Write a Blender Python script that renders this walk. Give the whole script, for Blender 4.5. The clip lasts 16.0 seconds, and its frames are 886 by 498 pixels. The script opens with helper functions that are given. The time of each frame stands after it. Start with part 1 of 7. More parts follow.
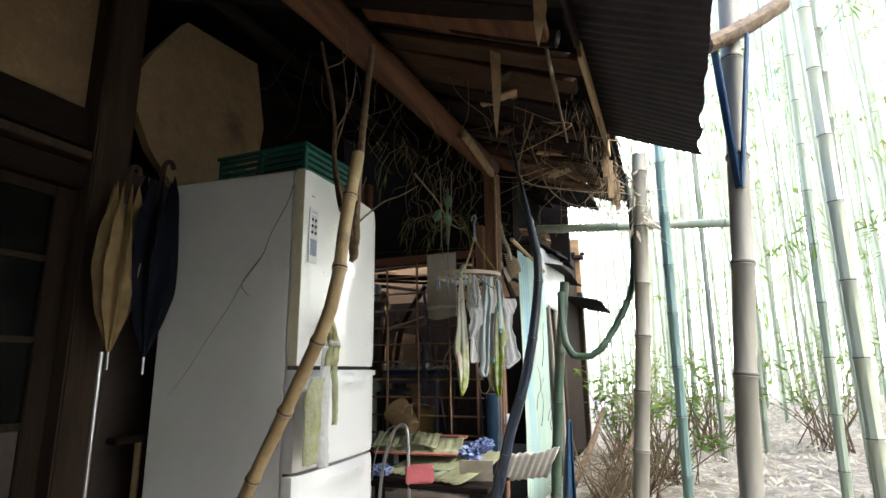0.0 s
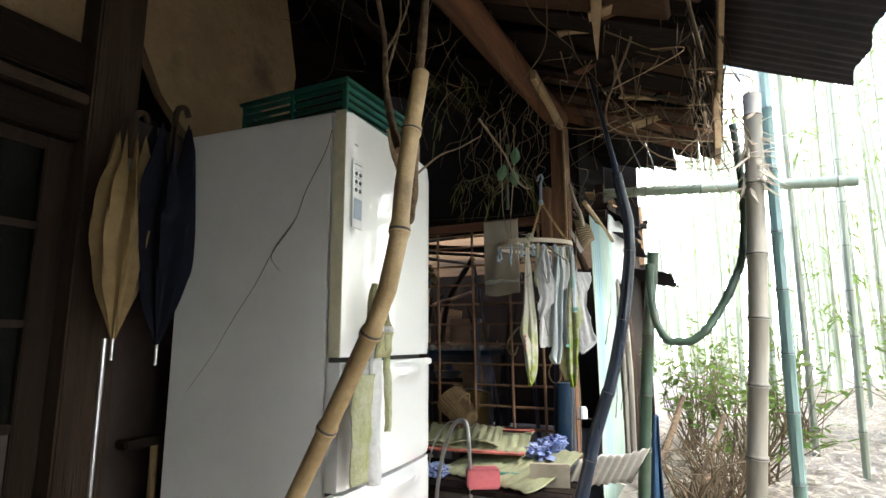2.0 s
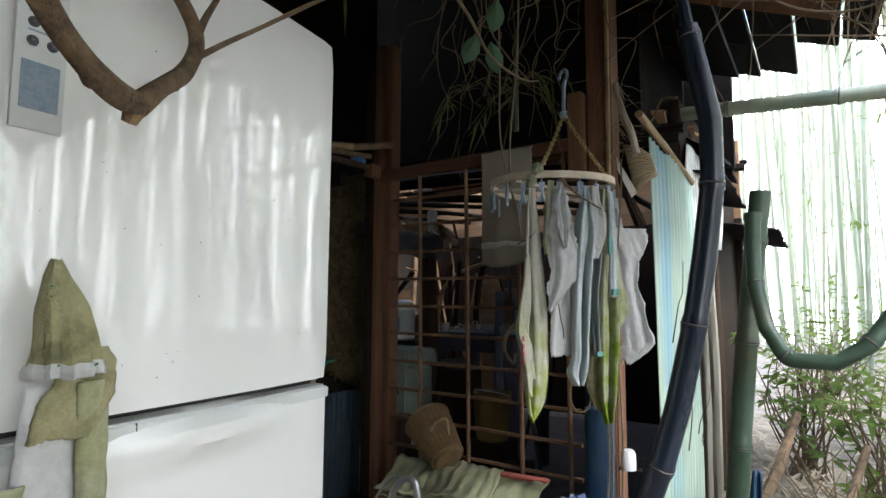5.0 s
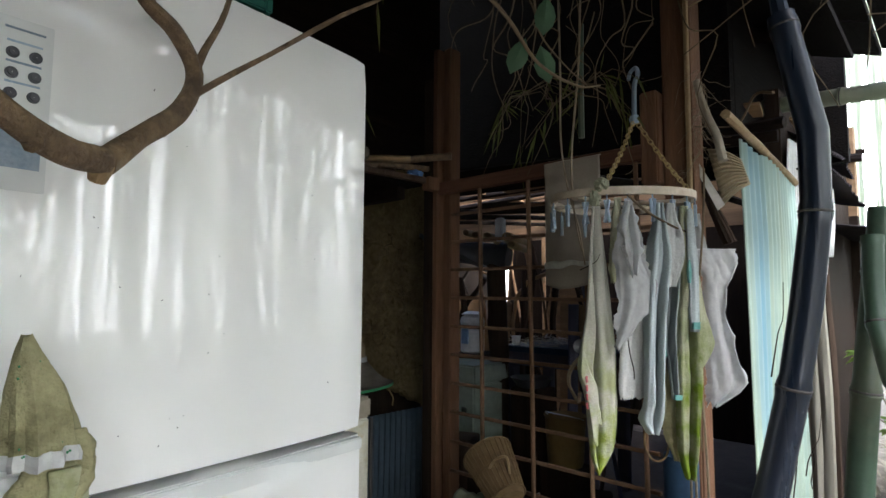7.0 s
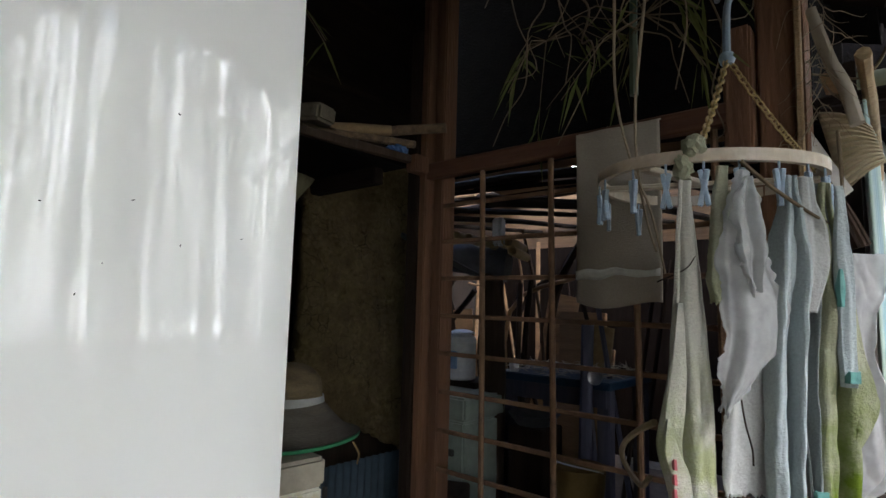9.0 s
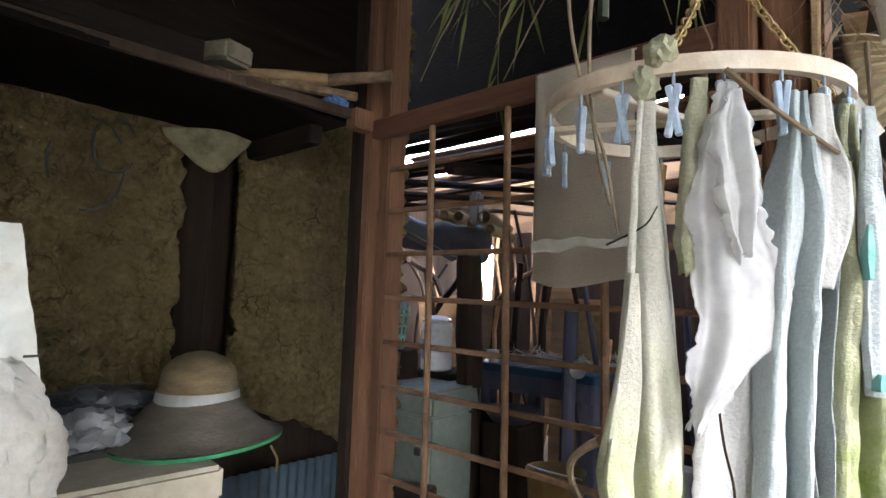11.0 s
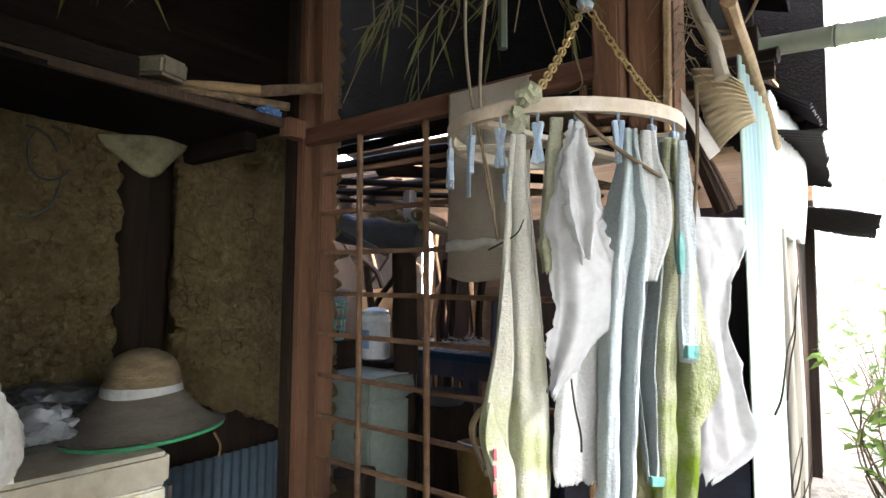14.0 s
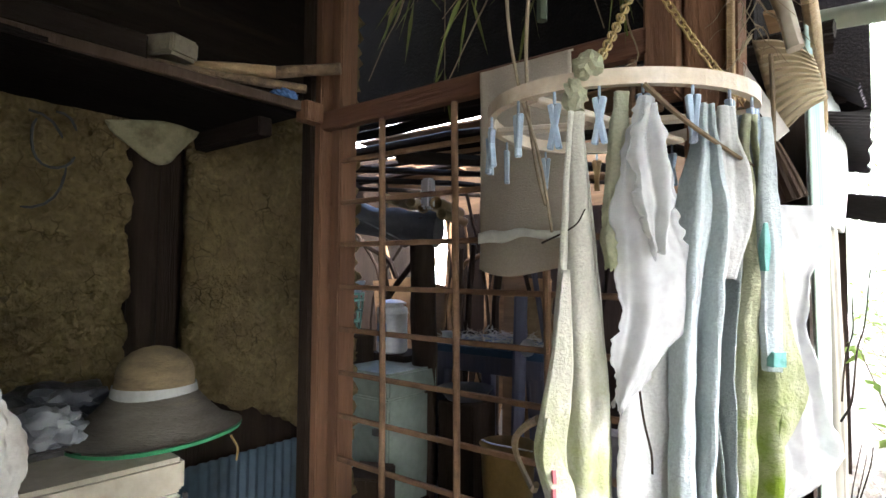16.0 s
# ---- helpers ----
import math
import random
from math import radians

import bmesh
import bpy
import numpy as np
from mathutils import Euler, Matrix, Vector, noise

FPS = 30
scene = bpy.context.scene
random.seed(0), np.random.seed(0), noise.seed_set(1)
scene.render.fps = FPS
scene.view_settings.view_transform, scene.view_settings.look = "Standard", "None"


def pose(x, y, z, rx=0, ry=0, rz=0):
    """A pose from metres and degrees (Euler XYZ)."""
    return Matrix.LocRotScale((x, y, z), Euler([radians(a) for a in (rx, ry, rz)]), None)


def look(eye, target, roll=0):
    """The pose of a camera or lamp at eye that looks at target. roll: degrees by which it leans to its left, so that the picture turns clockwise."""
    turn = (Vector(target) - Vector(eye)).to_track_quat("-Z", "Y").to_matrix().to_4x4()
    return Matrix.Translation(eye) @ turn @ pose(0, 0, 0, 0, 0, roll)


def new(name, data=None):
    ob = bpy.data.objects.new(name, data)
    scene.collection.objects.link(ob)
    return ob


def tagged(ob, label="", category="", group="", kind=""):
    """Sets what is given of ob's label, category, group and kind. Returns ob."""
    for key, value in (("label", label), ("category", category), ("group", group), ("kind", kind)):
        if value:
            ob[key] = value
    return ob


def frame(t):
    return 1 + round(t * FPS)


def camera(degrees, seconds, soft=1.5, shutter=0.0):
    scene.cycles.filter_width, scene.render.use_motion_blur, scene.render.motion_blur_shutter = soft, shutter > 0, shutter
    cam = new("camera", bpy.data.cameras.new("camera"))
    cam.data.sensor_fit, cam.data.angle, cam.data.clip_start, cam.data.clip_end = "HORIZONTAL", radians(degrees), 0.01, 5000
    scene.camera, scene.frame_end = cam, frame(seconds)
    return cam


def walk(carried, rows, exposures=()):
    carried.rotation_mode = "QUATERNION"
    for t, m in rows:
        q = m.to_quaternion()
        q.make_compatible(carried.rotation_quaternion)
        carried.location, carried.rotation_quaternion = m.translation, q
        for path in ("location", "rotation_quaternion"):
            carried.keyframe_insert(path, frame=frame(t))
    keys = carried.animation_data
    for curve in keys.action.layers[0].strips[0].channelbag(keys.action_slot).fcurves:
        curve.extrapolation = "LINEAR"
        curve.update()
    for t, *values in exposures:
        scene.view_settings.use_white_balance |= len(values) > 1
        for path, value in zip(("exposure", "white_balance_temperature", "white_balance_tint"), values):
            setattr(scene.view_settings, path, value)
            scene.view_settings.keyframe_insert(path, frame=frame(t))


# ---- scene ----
cam = camera(77.5, 16.0)
PATH = [
    (0, (0.227, 0.583, 1.349), (-0.52, 2.387, 1.783), -0.6),
    (0.5, (0.203, 0.62, 1.289), (-0.598, 2.398, 1.731), -0.4),
    (1, (0.076, 0.725, 1.304), (-0.766, 2.489, 1.727), -0.2),
    (1.5, (-0.107, 0.867, 1.389), (-0.969, 2.631, 1.769), 0.1),
    (2, (-0.091, 0.979, 1.42), (-0.964, 2.747, 1.758), -0.2),
    (2.5, (-0.145, 1.214, 1.412), (-1.016, 2.992, 1.698), -0.2),
    (3, (-0.154, 1.487, 1.473), (-1.04, 3.261, 1.73), -0.1),
    (3.2, (-0.156, 1.532, 1.496), (-1.059, 3.299, 1.746), -0.1),
    (5.3, (-0.245, 2.247, 1.572), (-1.438, 3.842, 1.759), 0.1),
    (5.5, (-0.26, 2.287, 1.585), (-1.503, 3.842, 1.782), 0.0),
    (6, (-0.303, 2.336, 1.623), (-1.632, 3.82, 1.799), 0.3),
    (6.5, (-0.305, 2.33, 1.606), (-1.655, 3.793, 1.801), 0.5),
    (7, (-0.237, 2.331, 1.664), (-1.6, 3.785, 1.833), 0.3),
    (7.5, (-0.359, 2.415, 1.622), (-1.688, 3.898, 1.805), 0.2),
    (8, (-0.523, 2.52, 1.715), (-1.843, 4.016, 1.862), 0.2),
    (8.5, (-0.617, 2.575, 1.739), (-1.917, 4.087, 1.893), 0.7),
    (9, (-0.645, 2.734, 1.684), (-1.956, 4.229, 1.892), 1.5),
    (11.3, (-0.689, 3.055, 1.669), (-2.035, 4.527, 1.818), 1.7),
    (11.5, (-0.69, 3.04, 1.685), (-2.032, 4.519, 1.801), 1.0),
    (12, (-0.657, 3.053, 1.683), (-1.977, 4.55, 1.803), 1.1),
    (12.5, (-0.619, 3.03, 1.709), (-1.905, 4.559, 1.817), 0.9),
    (13, (-0.575, 3.017, 1.716), (-1.832, 4.569, 1.823), 0.7),
    (13.5, (-0.553, 2.981, 1.705), (-1.768, 4.565, 1.82), 0.5),
    (14, (-0.548, 2.971, 1.681), (-1.742, 4.571, 1.814), 0.5),
    (14.5, (-0.657, 3.016, 1.683), (-1.844, 4.621, 1.795), 0.4),
    (15, (-0.658, 3.006, 1.694), (-1.854, 4.606, 1.792), 0.4),
    (15.5, (-0.652, 3.019, 1.701), (-1.861, 4.608, 1.794), 0.3),
    (16, (-0.645, 3.016, 1.693), (-1.864, 4.598, 1.785), 0.4),
]
walk(cam, [(t, look(eye, target, roll)) for t, eye, target, roll in PATH],
     exposures=[(0, 2.95, 6250, 12), (1.0, 3.2, 6250, 12), (2.0, 3.25, 6250, 12), (2.6, 3.1, 6200, 12), (3.2, 2.72, 6150, 12), (5.3, 2.58, 6000, 13), (9.0, 2.6, 6000, 15), (11.3, 4.4, 6050, 18), (12.5, 4.42, 6020, 18), (14, 4.1, 6120, 16), (14.6, 4.1, 6120, 16), (15.2, 4.25, 6120, 16), (16, 4.25, 6120, 16)])

# ---- world and sun ----
world = bpy.data.worlds.new("world")
scene.world = world
world.use_nodes = True
wn = world.node_tree
sky = wn.nodes.new("ShaderNodeTexSky")
sky.sky_type = "NISHITA"
sky.sun_disc = False
sky.sun_elevation = radians(48)
sky.sun_rotation = radians(100)
sky.air_density, sky.dust_density = 1.0, 2.0
wn.links.new(sky.outputs[0], wn.nodes["Background"].inputs[0])
wn.nodes["Background"].inputs[1].default_value = 0.15
sun = new("sun", bpy.data.lights.new("sun", "SUN"))
sun.data.energy, sun.data.angle, sun.data.color = 1.3, radians(12), (1.0, 0.98, 0.95)
sun.matrix_basis = look((0, 0, 0), (-math.cos(radians(48)) * 0.98, 0.17 * math.cos(radians(48)), -math.sin(radians(48))))


# ---- materials ----
def mat(name, c1, c2, c3=None, scale=8.0, stretch=(1, 1, 1), rough=0.8, metal=0.0, bump=0.3, fine=6.0,
        spot=0.55, vary=0.0, coat=0.0, moss=None, deep=0.01, grain=0.5, crack=0.0, spec=0.5, coat_rough=0.06):
    """A surface of two noises: large patches from c1 to c2, fine grain, and stains of c3."""
    m = bpy.data.materials.new(name)
    m.use_nodes = True
    nt = m.node_tree
    b = nt.nodes["Principled BSDF"]
    tc = nt.nodes.new("ShaderNodeTexCoord")
    mp = nt.nodes.new("ShaderNodeMapping")
    mp.inputs["Scale"].default_value = stretch
    nt.links.new(tc.outputs["Object"], mp.inputs["Vector"])

    def noi(sc, detail, w):
        n = nt.nodes.new("ShaderNodeTexNoise")
        n.noise_dimensions = "4D"
        n.inputs["Scale"].default_value = sc
        n.inputs["Detail"].default_value = detail
        n.inputs["Roughness"].default_value = 0.6
        n.inputs["W"].default_value = w
        nt.links.new(mp.outputs[0], n.inputs["Vector"])
        return n

    def ramp(src, a, z):
        r = nt.nodes.new("ShaderNodeMapRange")
        r.inputs["From Min"].default_value, r.inputs["From Max"].default_value = a, z
        nt.links.new(src, r.inputs["Value"])
        return r.outputs[0]

    def mix(f, a, c, mode="MIX"):
        x = nt.nodes.new("ShaderNodeMix")
        x.data_type, x.blend_type = "RGBA", mode
        if isinstance(f, float):
            x.inputs["Factor"].default_value = f
        else:
            nt.links.new(f, x.inputs["Factor"])
        for v, k in ((a, 6), (c, 7)):
            if isinstance(v, tuple):
                x.inputs[k].default_value = (*v, 1)
            else:
                nt.links.new(v, x.inputs[k])
        return x.outputs[2]

    big, small = noi(scale, 4, 1.0), noi(scale * fine, 5, 5.0)
    col = mix(ramp(big.outputs[0], 0.35, 0.65), c1, c2)
    col = mix(ramp(small.outputs[0], 0.3, 0.7), col, mix(grain, col, tuple(0.55 * v for v in c1)), "MIX")
    if c3:
        st = noi(scale * 0.45, 6, 9.0)
        col = mix(ramp(st.outputs[0], spot, spot + 0.18), col, c3)
    if crack:
        wv = nt.nodes.new("ShaderNodeMix")
        wv.data_type = "RGBA"
        wv.inputs[0].default_value = 0.12
        nt.links.new(mp.outputs[0], wv.inputs[6])
        nt.links.new(noi(9, 3, 2.0).outputs[1], wv.inputs[7])
        vo = nt.nodes.new("ShaderNodeTexVoronoi")
        vo.feature = "DISTANCE_TO_EDGE"
        vo.inputs["Scale"].default_value = crack
        nt.links.new(wv.outputs[2], vo.inputs["Vector"])
        ck = nt.nodes.new("ShaderNodeMath")
        ck.operation = "MULTIPLY"
        nt.links.new(ramp(vo.outputs[0], 0.05, 0.0), ck.inputs[0])
        nt.links.new(ramp(noi(6, 3, 8.0).outputs[0], 0.46, 0.64), ck.inputs[1])
        col = mix(ck.outputs[0], col, tuple(0.32 * v for v in c2))
    if moss:
        sx = nt.nodes.new("ShaderNodeSeparateXYZ")
        nt.links.new(tc.outputs["Object"], sx.inputs[0])
        gr = ramp(sx.outputs[2], moss[1], moss[0])
        pn = noi(16, 4, 3.0)
        ad = nt.nodes.new("ShaderNodeMath")
        ad.operation = "MULTIPLY"
        nt.links.new(gr, ad.inputs[0])
        nt.links.new(ramp(pn.outputs[0], 0.36, 0.58), ad.inputs[1])
        col = mix(ad.outputs[0], col, moss[2])
    if vary:
        oi = nt.nodes.new("ShaderNodeObjectInfo")
        hs = nt.nodes.new("ShaderNodeHueSaturation")
        nt.links.new(ramp(oi.outputs["Random"], 0.0, 1.0), hs.inputs["Value"])
        mr = hs.inputs["Value"].links[0].from_node
        mr.inputs["To Min"].default_value, mr.inputs["To Max"].default_value = 1 - vary, 1 + vary
        nt.links.new(col, hs.inputs["Color"])
        col = hs.outputs[0]
    nt.links.new(col, b.inputs["Base Color"])
    rr = nt.nodes.new("ShaderNodeMapRange")
    rr.inputs["To Min"].default_value, rr.inputs["To Max"].default_value = max(0.03, rough - 0.08), min(1, rough + 0.1)
    nt.links.new(small.outputs[0], rr.inputs["Value"])
    nt.links.new(rr.outputs[0], b.inputs["Roughness"])
    b.inputs["Metallic"].default_value = metal
    b.inputs["Coat Weight"].default_value = coat
    b.inputs["Coat Roughness"].default_value = coat_rough
    b.inputs["Specular IOR Level"].default_value = spec
    b.inputs["Coat IOR"].default_value = 1.7 if coat else 1.5
    if bump:
        bp = nt.nodes.new("ShaderNodeBump")
        bp.inputs["Strength"].default_value = bump
        bp.inputs["Distance"].default_value = deep
        nt.links.new(small.outputs[0], bp.inputs["Height"])
        nt.links.new(bp.outputs[0], b.inputs["Normal"])
    return m


def thin(name, c1, c2, c3=None, scale=10.0, share=0.4, spot=0.55, rough=0.9, bump=0.4, moss=None, fine=6.0, grain=0.5, clear=0.0):
    """Thin cloth, film or leaf, which also lets light through."""
    m = mat(name, c1, c2, c3, scale=scale, rough=rough, bump=bump, spot=spot, moss=moss, fine=fine, grain=grain, deep=0.006 if fine > 20 else 0.01, spec=0.5 if rough < 0.5 else 0.15)
    nt = m.node_tree
    b = nt.nodes["Principled BSDF"]
    tr = nt.nodes.new("ShaderNodeBsdfTranslucent")
    mx = nt.nodes.new("ShaderNodeMixShader")
    mx.inputs[0].default_value = share
    nt.links.new(b.inputs["Base Color"].links[0].from_socket, tr.inputs[0])
    nt.links.new(b.outputs[0], mx.inputs[1])
    nt.links.new(tr.outputs[0], mx.inputs[2])
    out = mx.outputs[0]
    if clear:
        tp = nt.nodes.new("ShaderNodeBsdfTransparent")
        m2 = nt.nodes.new("ShaderNodeMixShader")
        m2.inputs[0].default_value = clear
        nt.links.new(out, m2.inputs[1])
        nt.links.new(tp.outputs[0], m2.inputs[2])
        out = m2.outputs[0]
    nt.links.new(out, nt.nodes["Material Output"].inputs[0])
    return m


WOOD_Y = dict(stretch=(1, 0.08, 1))
WOOD_Z = dict(stretch=(1, 1, 0.08))
WOOD_X = dict(stretch=(0.08, 1, 1))
m_log = mat("log bark wood", (0.17, 0.075, 0.034), (0.075, 0.036, 0.019), (0.026, 0.016, 0.011), scale=14, bump=1.0, spot=0.5, spec=0.2, **WOOD_Y)
m_post = mat("old post wood", (0.185, 0.095, 0.050), (0.11, 0.056, 0.032), (0.05, 0.028, 0.018), scale=26, bump=0.9, spot=0.55, spec=0.2, **WOOD_Z)
m_rail = mat("rail wood", (0.14, 0.068, 0.040), (0.095, 0.045, 0.028), (0.045, 0.026, 0.02), scale=22, bump=0.5, spot=0.55, spec=0.2, **WOOD_X)
# Three dark woods, colours lowered further to carry the interior shade.
m_dark_y = mat("dark wood along, shade in colour", (0.020, 0.014, 0.010), (0.011, 0.008, 0.006), (0.05, 0.032, 0.02), scale=16, bump=0.6, spot=0.62, spec=0.08, **WOOD_Y)
m_dark_z = mat("dark wood upright, shade in colour", (0.030, 0.020, 0.014), (0.016, 0.011, 0.008), (0.06, 0.04, 0.026), scale=20, bump=0.5, spot=0.62, spec=0.08, **WOOD_Z)
m_dark_x = mat("dark wood across, shade in colour", (0.018, 0.012, 0.009), (0.010, 0.007, 0.0055), (0.045, 0.03, 0.018), scale=16, bump=0.6, spot=0.62, spec=0.08, **WOOD_X)
# Near-black copy of the dark wood: holds the shade under roof and shelf.
m_shade_wood = mat("boards with shade in colour", (0.009, 0.007, 0.006), (0.005, 0.004, 0.0035), (0.028, 0.019, 0.012), scale=16, bump=0.8, spot=0.64, rough=0.95, spec=0.08, **WOOD_Y)
m_lath = mat("rotten roof boards", (0.075, 0.042, 0.024), (0.035, 0.021, 0.014), (0.12, 0.07, 0.035), scale=14, bump=1.0, spot=0.6, spec=0.1, **WOOD_X)
m_jamb = mat("weathered jamb wood", (0.065, 0.043, 0.029), (0.04, 0.026, 0.018), (0.022, 0.015, 0.011), scale=20, bump=0.7, spec=0.15, **WOOD_Z)
m_slat = mat("thin lattice wood", (0.20, 0.12, 0.068), (0.125, 0.075, 0.044), (0.07, 0.045, 0.03), scale=30, bump=0.4, spec=0.15)
m_pale = mat("pale split wood", (0.34, 0.24, 0.12), (0.24, 0.15, 0.07), (0.15, 0.09, 0.045), scale=24, bump=0.5)
m_mud = mat("mud plaster", (0.225, 0.170, 0.083), (0.145, 0.107, 0.053), (0.075, 0.055, 0.032), scale=9, rough=0.95, bump=1.0, fine=6, spot=0.55, deep=0.05, crack=17, grain=0.85, spec=0.05)
m_plaster = mat("tan plaster", (0.34, 0.235, 0.12), (0.25, 0.17, 0.09), (0.08, 0.056, 0.04), scale=6, rough=0.95, bump=0.6, spot=0.57, deep=0.02)
m_panel = mat("dull pink panel", (0.075, 0.058, 0.05), (0.06, 0.045, 0.04), (0.04, 0.03, 0.026), scale=4, rough=0.75, bump=0.15, spec=0.15)
m_tin = mat("rusted dark tin", (0.030, 0.027, 0.030), (0.040, 0.034, 0.034), (0.018, 0.015, 0.014), scale=5, rough=0.8, metal=0.1, bump=0.2, spec=0.12)
m_mint = mat("mint painted tin", (0.22, 0.32, 0.29), (0.30, 0.35, 0.25), (0.12, 0.24, 0.31), scale=7, rough=0.6, bump=0.15, spot=0.54, spec=0.25, **WOOD_Z)
m_whitetin = mat("white corrugated plastic", (0.75, 0.76, 0.74), (0.68, 0.70, 0.68), (0.45, 0.44, 0.36), scale=5, rough=0.5, bump=0.1, spot=0.62)
m_bluetin = mat("blue corrugated tin", (0.065, 0.095, 0.12), (0.045, 0.066, 0.082), (0.04, 0.032, 0.026), scale=6, rough=0.65, bump=0.2, spec=0.15)
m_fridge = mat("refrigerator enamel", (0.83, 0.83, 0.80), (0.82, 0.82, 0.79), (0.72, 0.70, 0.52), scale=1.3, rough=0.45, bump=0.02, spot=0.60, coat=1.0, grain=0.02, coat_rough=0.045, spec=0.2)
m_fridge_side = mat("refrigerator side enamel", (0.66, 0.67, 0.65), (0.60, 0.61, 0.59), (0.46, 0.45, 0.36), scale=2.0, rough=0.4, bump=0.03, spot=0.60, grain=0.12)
m_yellowed = mat("yellowed plastic trim", (0.60, 0.58, 0.42), (0.52, 0.49, 0.33), (0.36, 0.33, 0.2), scale=6, rough=0.4, bump=0.05)
m_gasket = mat("dark rubber seal", (0.05, 0.045, 0.04), (0.03, 0.03, 0.028), scale=20, rough=0.7)
m_crate = mat("green plastic crate", (0.012, 0.12, 0.085), (0.01, 0.09, 0.065), (0.05, 0.07, 0.05), scale=6, rough=0.5, bump=0.1)
m_bamboo = mat("green bamboo", (0.17, 0.205, 0.14), (0.24, 0.265, 0.19), (0.34, 0.32, 0.23), scale=3, rough=0.5, bump=0.1, vary=0.4, **WOOD_Z)
m_bamboo_teal = mat("blue green bamboo", (0.085, 0.15, 0.13), (0.12, 0.19, 0.16), (0.22, 0.25, 0.20), scale=4, rough=0.45, bump=0.1, spot=0.6, **WOOD_Z)
m_bamboo_old = mat("old grey bamboo", (0.24, 0.225, 0.175), (0.17, 0.155, 0.115), (0.09, 0.08, 0.06), scale=6, rough=0.6, bump=0.25, vary=0.15, spot=0.58, **WOOD_Z)
m_joint = mat("dark bamboo joint", (0.05, 0.047, 0.045), (0.085, 0.078, 0.065), (0.15, 0.13, 0.10), scale=30, rough=0.7, bump=0.2, spot=0.6)
m_bamboo_dark = mat("blackened bamboo", (0.007, 0.012, 0.022), (0.012, 0.020, 0.034), (0.035, 0.037, 0.038), scale=5, rough=0.28, bump=0.12, spot=0.64, **WOOD_Z)
m_bamboo_tan = mat("dry tan bamboo", (0.42, 0.31, 0.16), (0.30, 0.20, 0.09), (0.15, 0.09, 0.045), scale=13, rough=0.5, bump=0.3, spot=0.57)
m_bamboo_moss = mat("dark green bamboo", (0.03, 0.062, 0.035), (0.045, 0.085, 0.05), (0.09, 0.09, 0.055), scale=6, rough=0.5, bump=0.15)
m_bark = mat("branch bark", (0.22, 0.145, 0.075), (0.075, 0.05, 0.03), (0.035, 0.024, 0.016), scale=34, rough=0.8, bump=1.0, spot=0.55, fine=3)
m_twig = mat("dry twig", (0.16, 0.12, 0.072), (0.10, 0.072, 0.044), scale=30, rough=0.9, bump=0.2, spec=0.15)
m_string = mat("pale string", (0.28, 0.225, 0.15), (0.20, 0.155, 0.10), scale=40, rough=0.9, bump=0.2, spec=0.15)
m_leaf = thin("bamboo leaves", (0.10, 0.17, 0.035), (0.16, 0.22, 0.05), (0.26, 0.24, 0.09), scale=3, share=0.45)
m_leaf_dry = thin("dry bamboo leaves", (0.48, 0.42, 0.31), (0.58, 0.53, 0.43), (0.30, 0.23, 0.15), scale=6, share=0.25)
m_leaf_dark = thin("dark broad leaves", (0.07, 0.13, 0.07), (0.10, 0.17, 0.10), scale=4, share=0.3, rough=0.5)
m_leaf_eave = thin("olive shade leaves", (0.075, 0.095, 0.022), (0.115, 0.115, 0.04), (0.16, 0.13, 0.055), scale=6, share=0.3)
m_ground = mat("leaf litter ground", (0.28, 0.24, 0.19), (0.42, 0.38, 0.31), (0.13, 0.11, 0.08), scale=11, rough=0.95, bump=1.0, fine=7, deep=0.03)
m_stone = mat("grey yellow stone", (0.19, 0.165, 0.115), (0.14, 0.125, 0.09), (0.08, 0.07, 0.055), scale=18, rough=0.9, bump=0.6, spec=0.1)
m_towel_green = thin("mossy towel", (0.55, 0.54, 0.46), (0.50, 0.49, 0.41), (0.41, 0.40, 0.28), scale=6, share=0.25, spot=0.58, bump=0.7, moss=(1.26, 1.66, (0.25, 0.31, 0.04)), fine=40, grain=0.5)
m_towel_moss = thin("green mossy towel", (0.42, 0.42, 0.30), (0.36, 0.38, 0.22), (0.28, 0.31, 0.13), scale=6, share=0.25, spot=0.56, bump=0.8, moss=(1.45, 1.66, (0.15, 0.215, 0.02)), fine=40, grain=0.5)
m_towel_white = thin("greyed white cloth", (0.60, 0.61, 0.58), (0.54, 0.55, 0.52), (0.42, 0.42, 0.34), scale=6, share=0.35, spot=0.60, bump=0.5, fine=40, grain=0.5)
m_towel_blue = thin("pale blue towel", (0.46, 0.53, 0.53), (0.51, 0.56, 0.55), (0.38, 0.42, 0.37), scale=6, share=0.3, spot=0.60, bump=0.6, fine=40, grain=0.5)
m_towel_grey = thin("grey teal towel", (0.36, 0.40, 0.39), (0.42, 0.45, 0.43), (0.25, 0.33, 0.29), scale=6, share=0.25, spot=0.62, bump=0.7, fine=40, grain=0.5)
m_film = thin("white plastic film", (0.68, 0.69, 0.68), (0.62, 0.63, 0.61), (0.50, 0.48, 0.38), scale=9, share=0.45, rough=0.28, bump=0.1, spot=0.62, clear=0.4)
m_cloth_tan = thin("tan washcloth", (0.46, 0.41, 0.33), (0.40, 0.35, 0.28), (0.32, 0.27, 0.205), scale=7, share=0.2, spot=0.6, bump=0.6, fine=40, grain=0.5)
m_cloth_band = thin("pale cloth band", (0.70, 0.71, 0.64), (0.63, 0.64, 0.57), scale=9, share=0.2)
m_tan_umb = thin("tan umbrella cloth", (0.27, 0.19, 0.09), (0.20, 0.135, 0.06), (0.12, 0.08, 0.04), scale=6, share=0.12, rough=0.7)
